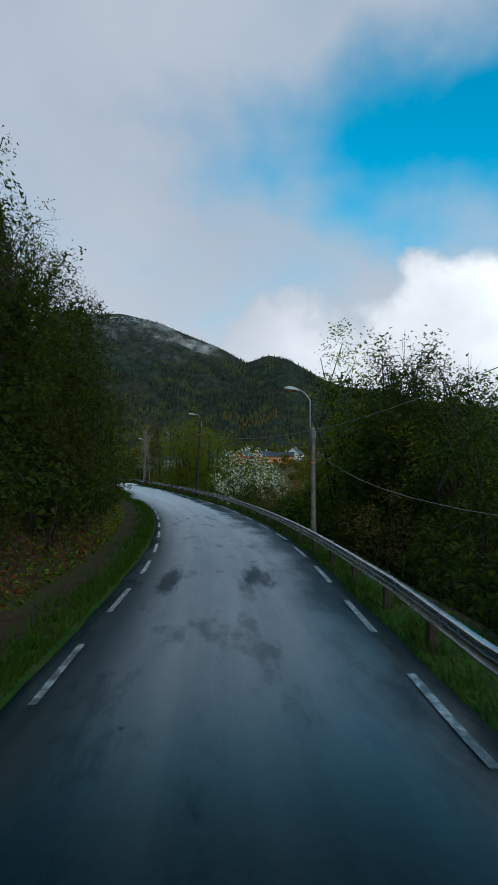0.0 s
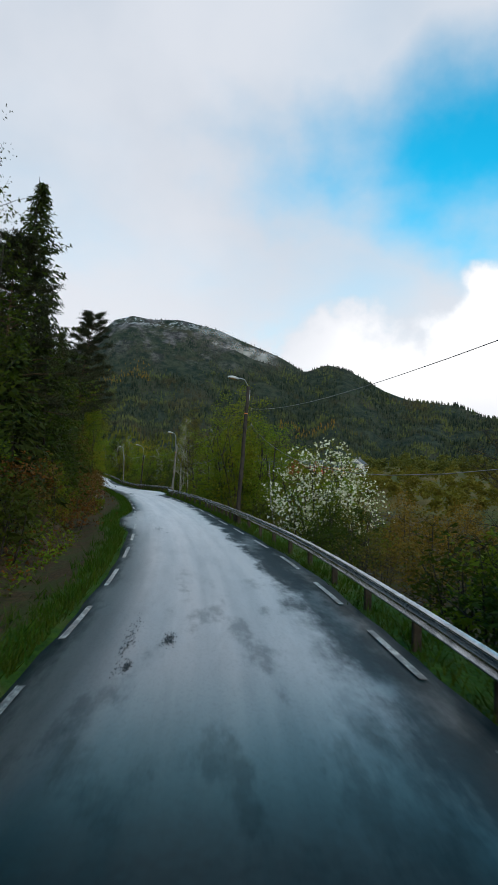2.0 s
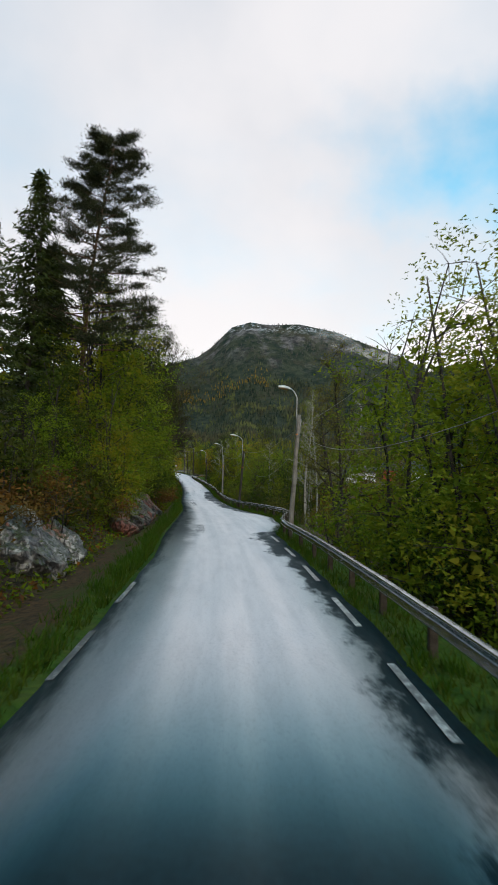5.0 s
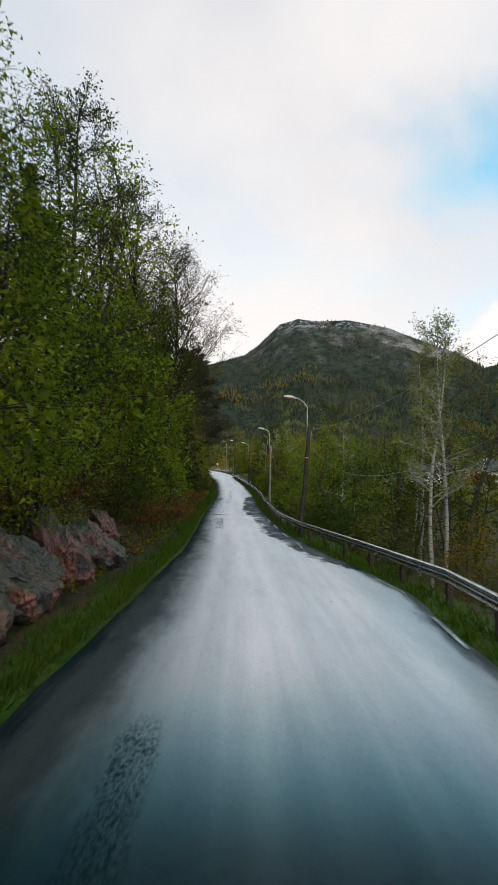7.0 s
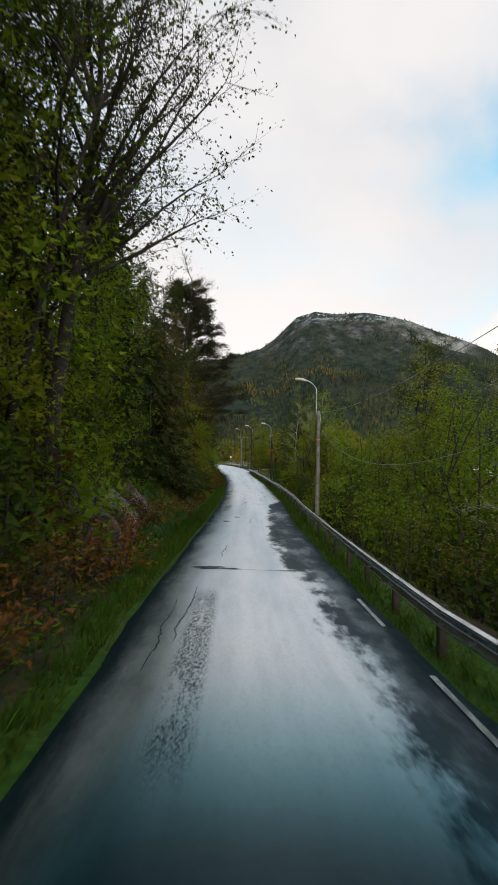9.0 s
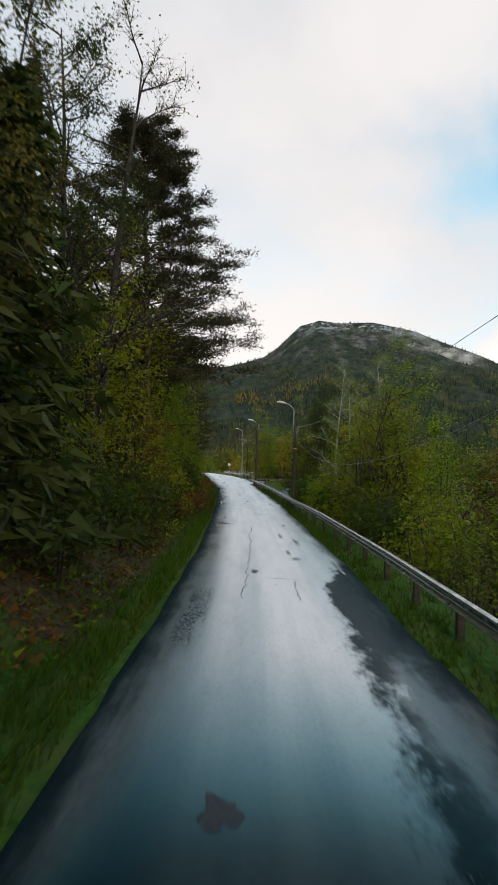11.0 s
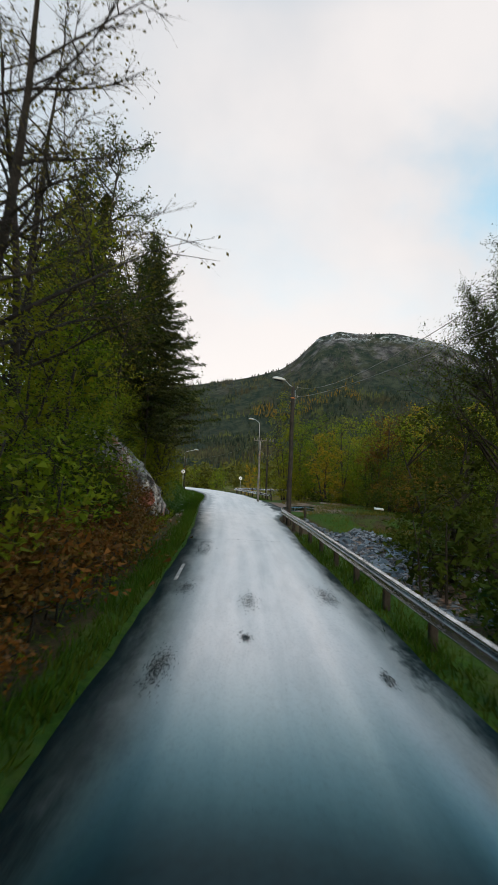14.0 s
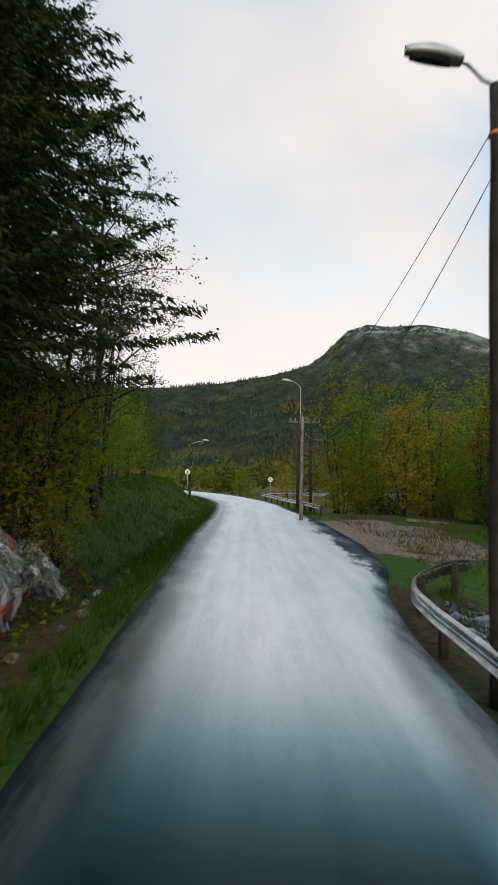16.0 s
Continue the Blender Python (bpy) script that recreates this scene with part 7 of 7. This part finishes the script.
# slanting slabs before the forecourt
for s, lat, lift, sx, sy, sz, seed, tilt in (
        (245.0, -6.9, 0.3, 1.8, 3.0, 2.9, 15, (0, -24)),
        (249.3, -6.4, 0.3, 1.8, 2.5, 3.0, 16, (8, -24)),
        (253, -6.0, 0.2, 1.5, 2.4, 2.5, 17, (-6, -24)),
        (256.6, -5.5, 0.15, 1.2, 2.0, 1.9, 18, (6, -20)),
        (260.0, -5.0, 0.05, 0.9, 1.4, 1.15, 19, (0, -14)),
        (248.5, -5.1, 0.0, 0.6, 1.2, 0.5, 20, (0, -10)),
        (252.5, -4.7, 0.0, 0.5, 0.9, 0.4, 22, (0, -10))):
    outcrop(s, lat, lift, sx, sy, sz, seed, tilt)

# loose stones in the ditch
ditch_rng = random.Random(71)
for i in range(34):
    s = 250 + i * 1.35 + ditch_rng.uniform(-0.5, 0.5)
    k = ditch_rng.uniform(0.07, 0.22)
    outcrop(s, float(edge_left(s)) - ditch_rng.uniform(0.75, 1.7), 0.0, k, k * 1.4, k * 0.7, 80 + i, (0, 0), "small grey stone lying in the roadside ditch")
# ---- quarry stones below the rail ----
def stone_mesh(seed):
    rng = random.Random(seed)
    bm = bmesh.new()
    bmesh.ops.create_cube(bm, size=1.0)
    for v in bm.verts:
        v.co = Vector((v.co.x * rng.uniform(0.7, 1.2), v.co.y * rng.uniform(0.6, 1.1), v.co.z * rng.uniform(0.16, 0.5))) + Vector((rng.uniform(-0.18, 0.18), rng.uniform(-0.18, 0.18), 0))
    bmesh.ops.bevel(bm, geom=bm.edges[:], offset=0.04, segments=1, affect="EDGES")
    me = bpy.data.meshes.new("stone")
    bm.to_mesh(me)
    bm.free()
    me.materials.append(M_SLATE)
    return me


stones = [stone_mesh(60 + i) for i in range(10)]
heap = tagged(new("stone_slope"), "slope of broken blue-grey quarry stones below the guard rail", "stones")
hx, hy, hz = at(246, 6)
heap.location = (hx, hy, hz)
rng = random.Random(21)
for i in range(300):
    s = rng.uniform(240, 260)
    lat = float(edge_right(s)) + rng.uniform(1.35, 4.8)
    x, y, _ = at(s, lat)
    ob = part("stone", stones[i % 10], heap)
    k = rng.uniform(0.18, 0.46)
    z = gz(float(x), float(y)) + k * 0.10
    ob.matrix_basis = Matrix.Translation(-heap.location) @ pose(x, y, z, rng.uniform(-35, 35), rng.uniform(-35, 35), rng.uniform(0, 360)) @ Matrix.Scale(k, 4)
verts, faces = [], []
base = [(tuple(v.co for v in m.vertices), tuple(tuple(p.vertices) for p in m.polygons)) for m in stones]
for i in range(1700):
    s = rng.uniform(232, 260.5)
    lat = float(edge_right(s)) + rng.uniform(1.2, 5.1)
    x, y, _ = at(s, lat)
    m = pose(x, y, gz(float(x), float(y)) + 0.02, rng.uniform(-40, 40), rng.uniform(-40, 40), rng.uniform(0, 360)) @ Matrix.Scale(rng.uniform(0.09, 0.28), 4)
    o = len(verts)
    vs, fs = base[i % 10]
    verts += [m @ v - heap.location for v in vs]
    faces += [tuple(j + o for j in q) for q in fs]
tagged(part("rubble", mesh_of("rubble", verts, faces, M_SLATE), heap), kind="stuff")


# ---- verge grass and bank litter ----
def blades(name, label, mat, spots, seed, high, wide):
    nr = np.random.default_rng(seed)
    p = np.array(spots)
    n = len(p)
    a = nr.uniform(0, 6.28, n)
    h = nr.uniform(high[0], high[1], n)[:, None]
    side = np.stack([np.cos(a), np.sin(a), 0 * a], 1) * wide
    lean = np.stack([nr.normal(size=n) * 0.45, nr.normal(size=n) * 0.45, np.ones(n)], 1) * h
    top = p + lean
    tagged(new(name, quads_mesh(name, np.stack([p - side, p + side, top], 1), mat)), label, "grass", kind="stuff")


rng = random.Random(33)
spots = []
for _ in range(52000):
    s = rng.uniform(-8, 300)
    if rng.random() < 0.5:
        lat = float(edge_left(s)) - 0.10 - abs(rng.gauss(0.0, 0.34))
    else:
        if 262 < s < 294:
            continue
        lat = float(edge_right(s)) + (abs(rng.gauss(0.15, 0.8)) if not 246 < s < 262 else rng.uniform(1.3, 1.7))
    spots.append((s, lat))
for _ in range(16000):
    s = rng.uniform(262, 325)
    spots.append((s, float(edge_left(s)) - rng.uniform(0.2, 9)))
for _ in range(7000):
    s = rng.uniform(161, 179)
    spots.append((s, float(edge_left(s)) - rng.uniform(0.2, 5.2)))
for _ in range(12000):
    s = rng.uniform(240, 282)
    spots.append((s, float(edge_right(s)) + (rng.uniform(5.0, 18) if s < 259 else rng.uniform(1.5, 18))))
xy = np.array([at(s, l)[:2] for s, l in spots])
gzv = ground_z(xy[:, 0], xy[:, 1])[0]
blades("verge_grass", "short bright green grass along the road's edges", M_GRASS, np.column_stack([xy, gzv - 0.02]), 34, (0.06, 0.26), 0.018)


tufts = []
for _ in range(1500):
    s = rng.uniform(-6, 300)
    left = rng.random() < 0.6
    if not left and 262 < s < 294:
        continue
    lat = float(edge_left(s)) - 0.2 - abs(rng.gauss(0.0, 0.40)) if left else float(edge_right(s)) + abs(rng.gauss(0.5, 0.6))
    if not left and 240 < s < 262:
        continue
    for _ in range(18):
        tufts.append(at(s + rng.gauss(0, 0.10), lat + rng.gauss(0, 0.10))[:2])
for _ in range(900):
    s, lat = (rng.uniform(262, 318), rng.uniform(0.7, 6.5)) if rng.random() < 0.75 else (rng.uniform(160, 178), rng.uniform(0.7, 4.5))
    lat = float(edge_left(s)) - lat
    for _ in range(14):
        tufts.append(at(s + rng.gauss(0, 0.14), lat + rng.gauss(0, 0.14))[:2])
tufts = np.array(tufts)
blades("grass_tufts", "longer grass tufts on the verges", M_GRASS, np.column_stack([tufts, ground_z(tufts[:, 0], tufts[:, 1])[0] - 0.02]), 36, (0.14, 0.42), 0.014)
dry = []
for _ in range(17000):
    s = rng.uniform(242, 292)
    far = rng.uniform(5.2, 16) if s < 259 else rng.uniform(1.2, 16)
    if math.sin(s * 0.9 + far) + math.sin(far * 1.3 - s * 0.4) > rng.uniform(-0.6, 1.4):
        dry.append(at(s, float(edge_right(s)) + far)[:2])
dry = np.array(dry)
blades("dry_grass", "dry yellowish grass and weeds beside the forecourt", M_BUD, np.column_stack([dry, ground_z(dry[:, 0], dry[:, 1])[0] - 0.02]), 35, (0.10, 0.36), 0.022)


def ground_leaves(name, label, mat, count, seed, size, lift, reach):
    nr = np.random.default_rng(seed)
    r2 = random.Random(seed)
    pts = []
    for _ in range(count):
        s = r2.uniform(-6, 263)
        if 163 < s < 177:
            continue
        base = -float(edge_left(s)) + float(bank_foot(s))
        patch = math.sin(s * 0.35 + seed) + math.sin(s * 0.11 + seed * 2)
        if patch < r2.uniform(-2.0, 1.6):
            continue
        x, y, _ = at(s, -(base + r2.uniform(*reach)))
        pts.append((float(x), float(y)))
    pts = np.array(pts)
    z = ground_z(pts[:, 0], pts[:, 1])[0] + nr.uniform(*lift, len(pts))
    tagged(new(name, quads_mesh(name, leaf_corners(nr, np.column_stack([pts, z]), size), mat)), label, "ground cover", kind="stuff")


ground_leaves("leaf_litter", "rust-brown dead leaves and bracken on the bank", M_LITTER, 52000, 3, (0.08, 0.22), (0.0, 0.22), (-0.3, 4.5))
ground_leaves("bank_plants", "low green plants and ferns on the bank", M_LEAF, 60000, 8, (0.07, 0.20), (0.0, 0.35), (-0.5, 4.5))
ground_leaves("bank_moss", "dark heather and moss tufts on the bank", M_LEAF_DARK, 50000, 12, (0.07, 0.18), (0.0, 0.22), (-0.5, 4.5))


# ---- signs, double pole, forecourt bits ----
def round_sign(s, lat, high, label, pole_high):
    x, y, _ = at(s, lat)
    x, y = float(x), float(y)
    g = gz(x, y)
    thing = tagged(new("road_sign"), label, "road sign", "round road signs")
    thing.matrix_world = pose(x, y, g, 0, 0, math.degrees(heading(s)))
    v, f = tube([(0, 0, -0.3), (0, 0, pole_high)], [0.03, 0.03], 8)
    part("sign_post", mesh_of("sign_post", v, f, M_STEEL, True), thing)
    face = part("disc", mesh_of("disc", *tube([(0, -0.035, high), (0, -0.055, high)], [0.31, 0.31], 24), M_SIGNBLACK), thing, "round dark-rimmed sign plate")
    part("face", mesh_of("face", *tube([(0, -0.056, high), (0, -0.062, high)], [0.27, 0.27], 24), M_SIGN), face)
    for k, (dx, w, hgt, turn) in enumerate(((0, 0.06, 0.40, 35), (0, 0.06, 0.40, -35))):
        v, f = box(w, 0.008, hgt, (0, 0, 0))
        rot = Matrix.Rotation(radians(turn), 4, "Y")
        part("bar", mesh_of("bar", [rot @ p + Vector((dx, -0.068, high)) for p in v], f, M_SIGNBLACK), face)


round_sign(318.5, 4.5, 2.5, "round white traffic sign with dark bars on a steel post", 2.85)
round_sign(312, -5.2, 2.4, "round white traffic sign with dark bars on a steel post", 2.75)

thing = tagged(new("utility_pole"), "pair of weathered wooden utility poles with a crossarm and insulators", "utility pole")
px, py = -88.6, 285.5
g = gz(px, py)
thing.matrix_world = pose(px, py, g, 0, 0, 20)
for dx in (-0.55, 0.55):
    pts = [(dx, 0, -0.4), (dx * 0.95, 0, 3.5), (dx * 0.9, 0, 8.0)]
    part("pole", mesh_of("pole", *tube(pts, [0.14, 0.12, 0.10], 10), M_POLE, True), thing)
part("crossarm", mesh_of("crossarm", *box(2.6, 0.12, 0.14, (0, 0.14, 7.5), 0.01), M_POLE_GREY), thing)
for dx in (-1.2, -0.8, -0.3, 0.3, 0.8, 1.2):
    part("insulator", mesh_of("insulator", *tube([(dx, 0.14, 7.56), (dx, 0.14, 7.66), (dx, 0.14, 7.72), (dx, 0.14, 7.82)], [0.03, 0.07, 0.04, 0.06], 8), M_INSUL, True), thing)
stay = tagged(new("marker_post"), "thin grey wooden marker post beside the poles", "post")
x, y, _ = at(295.5, 5.0)
stay.location = (x, y, gz(float(x), float(y)))
part("stake", mesh_of("stake", *tube([(0, 0, -0.2), (0.02, 0, 1.6)], [0.05, 0.04], 8), M_POLE_GREY, True), stay)


# a pale upturned board on the grass edge, and a plank by the forecourt
def board(name, s, lat, size, turn, mat, label, lift=0.05, tilt=0):
    x, y, _ = at(s, lat)
    v, f = box(*size, (0, 0, size[2] / 2), 0.01)
    ob = tagged(new(name, mesh_of(name, v, f, mat)), label, name.split("_")[-1])
    ob.matrix_world = pose(x, y, gz(float(x), float(y)) + lift, tilt, 4, turn)


board("pale_board", 273.5, 13.4, (0.8, 0.4, 0.10), 20, M_WHITE, "pale weathered board lying on the grass edge", 0.25, 12)
board("plank", 288, 11.6, (2.6, 0.25, 0.16), 15, M_POLE_GREY, "grey plank lying at the forecourt's far edge", 0.0)


# ---- road wear: cracks, puddles, a transverse joint ----
def crack(s0, lat0, s1, lat1, width, seed, wander=0.10):
    r = random.Random(seed)
    n = max(8, int(math.hypot(s1 - s0, lat1 - lat0) / 0.14))
    verts, dx = [], 0.0
    for i in range(n + 1):
        u = i / n
        dx = dx * 0.8 + r.uniform(-1, 1) * wander
        w = width * (0.35 + r.random()) * math.sin(math.pi * (0.05 + 0.9 * u)) ** 0.5
        s, lat = s0 + (s1 - s0) * u, lat0 + (lat1 - lat0) * u
        if abs(s1 - s0) > abs(lat1 - lat0):
            ends = ((s, lat + dx - w), (s, lat + dx + w))
        else:
            ends = ((s + dx - w, lat), (s + dx + w, lat))
        for e in ends:
            x, y, z = road_top(*e)
            verts.append((x, y, z + 0.007))
    faces = [(2 * i, 2 * i + 1, 2 * i + 3, 2 * i + 2) for i in range(n)]
    part("crack", mesh_of("crack", verts, faces, M_CRACK), road)


def pothole(s, lat, long, wide, seed):
    """A shallow broken hollow, dark and rough."""
    r = random.Random(seed)
    n = 44
    verts = []
    for i in range(n):
        a = 6.283 * i / n
        k = 1 + 0.22 * math.sin(a * 3 + seed) + 0.14 * math.sin(a * 5 + 2 * seed) + 0.08 * math.sin(a * 9 + seed) + r.uniform(-0.07, 0.07)
        x, y, z = road_top(s + long * k * math.sin(a), lat + wide * k * math.cos(a))
        verts.append((x, y, z + 0.006))
    x, y, z = road_top(s, lat)
    verts.append((x, y, z + 0.006))
    part("pothole", mesh_of("pothole", verts, [(i, (i + 1) % n, n) for i in range(n)], M_POTHOLE), road, "dark broken pothole")


def worn_patch(s, lat, long, wide, count, seed):
    """Open-textured asphalt: many small crumbled hollows close together."""
    r = random.Random(900 + seed)
    verts, faces = [], []
    for _ in range(count * 6):
        cs, cl = s + r.gauss(0, 0.45) * long, lat + r.gauss(0, 0.45) * wide
        a, b, turn = r.uniform(0.008, 0.034) * (1 + long * 0.3), r.uniform(0.004, 0.015), r.uniform(-0.5, 0.5)
        n0, lift = len(verts), r.uniform(0.004, 0.008)
        for i in range(6):
            w = 6.283 * i / 6
            u, v = a * math.sin(w) * r.uniform(0.6, 1.2), b * math.cos(w) * r.uniform(0.6, 1.2)
            x, y, z = road_top(cs + u * math.cos(turn) - v * math.sin(turn), cl + u * math.sin(turn) + v * math.cos(turn))
            verts.append((x, y, z + lift))
        faces.append(tuple(range(n0 + 5, n0 - 1, -1)))
    part("worn_patch", mesh_of("worn_patch", verts, faces, M_POTHOLE), road, "crumbled dark patch in the asphalt")


for k, a in enumerate(((40.1, -0.74, 0.5, 0.1, 40), (38.5, -1.22, 0.3, 0.06, 24), (200.4, -1.16, 0.9, 0.22, 90), (203.7, -1.0, 0.9, 0.1, 40), (229.5, 1.97, 1.3, 0.28, 75), (218.0, 0.54, 0.4, 0.12, 44), (228.5, 0.24, 1.1, 0.2, 40), (229.9, -1.17, 0.9, 0.2, 50), (223.7, -1.03, 1.0, 0.2, 80),
                       (225.4, 0.17, 0.3, 0.1, 26), (223.5, 2.06, 0.4, 0.1, 26), (40.1, -1.36, 2.0, 0.12, 26), (61.4, -1.33, 0.8, 0.2, 30), (216.1, 2.11, 0.9, 0.08, 30), (195.2, 1.35, 1.2, 0.10, 34), (193.3, 1.82, 1.5, 0.12, 44), (200.0, 1.85, 0.8, 0.10, 24), (188.5, 1.45, 0.5, 0.20, 26), (190.0, 1.30, 0.8, 0.08, 20), (185.6, 0.12, 0.4, 0.12, 30), (170.0, 1.6, 2.0, 0.2, 50))):
    worn_patch(*a, k)


for k, a in enumerate(((151.5, -0.9, 146.5, -1.0), (150, -1.2, 145, -1.25), (160, -0.4, 157, -0.5),
                       (199.1, 0.29, 195.5, 0.10), (195.4, 0.10, 190.7, 0.04), (190.6, 0.04, 186.5, -0.02), (172, 0.6, 169, 0.5), (186.5, -0.02, 184.2, -0.06), (184.2, -0.06, 181.9, -0.11), (184.4, 1.17, 183.2, 1.06), (183.2, 1.06, 181.9, 1.05))):
    crack(*a, 0.011, k, 0.034)
for k, a in enumerate(((154.5, -1.5, 153.9, 2.7), (206.5, 0.6, 206.7, 2.2), (200.1, -1.6, 199.8, 0.5), (241.2, -1.7, 241.0, 2.3), (184.6, 0.02, 184.6, 1.25))):
    crack(*a, 0.014, 40 + k, 0.03)
for k, a in enumerate(((154.6, -0.75, 0.30, 0.36), (170.2, -0.65, 0.30, 0.20), (173, -0.15, 0.26, 0.16), (200.1, -0.9, 0.20, 0.28), (154.4, -0.2, 0.12, 0.30), (154.2, 1.5, 0.06, 0.4))):
    pothole(*a, k)
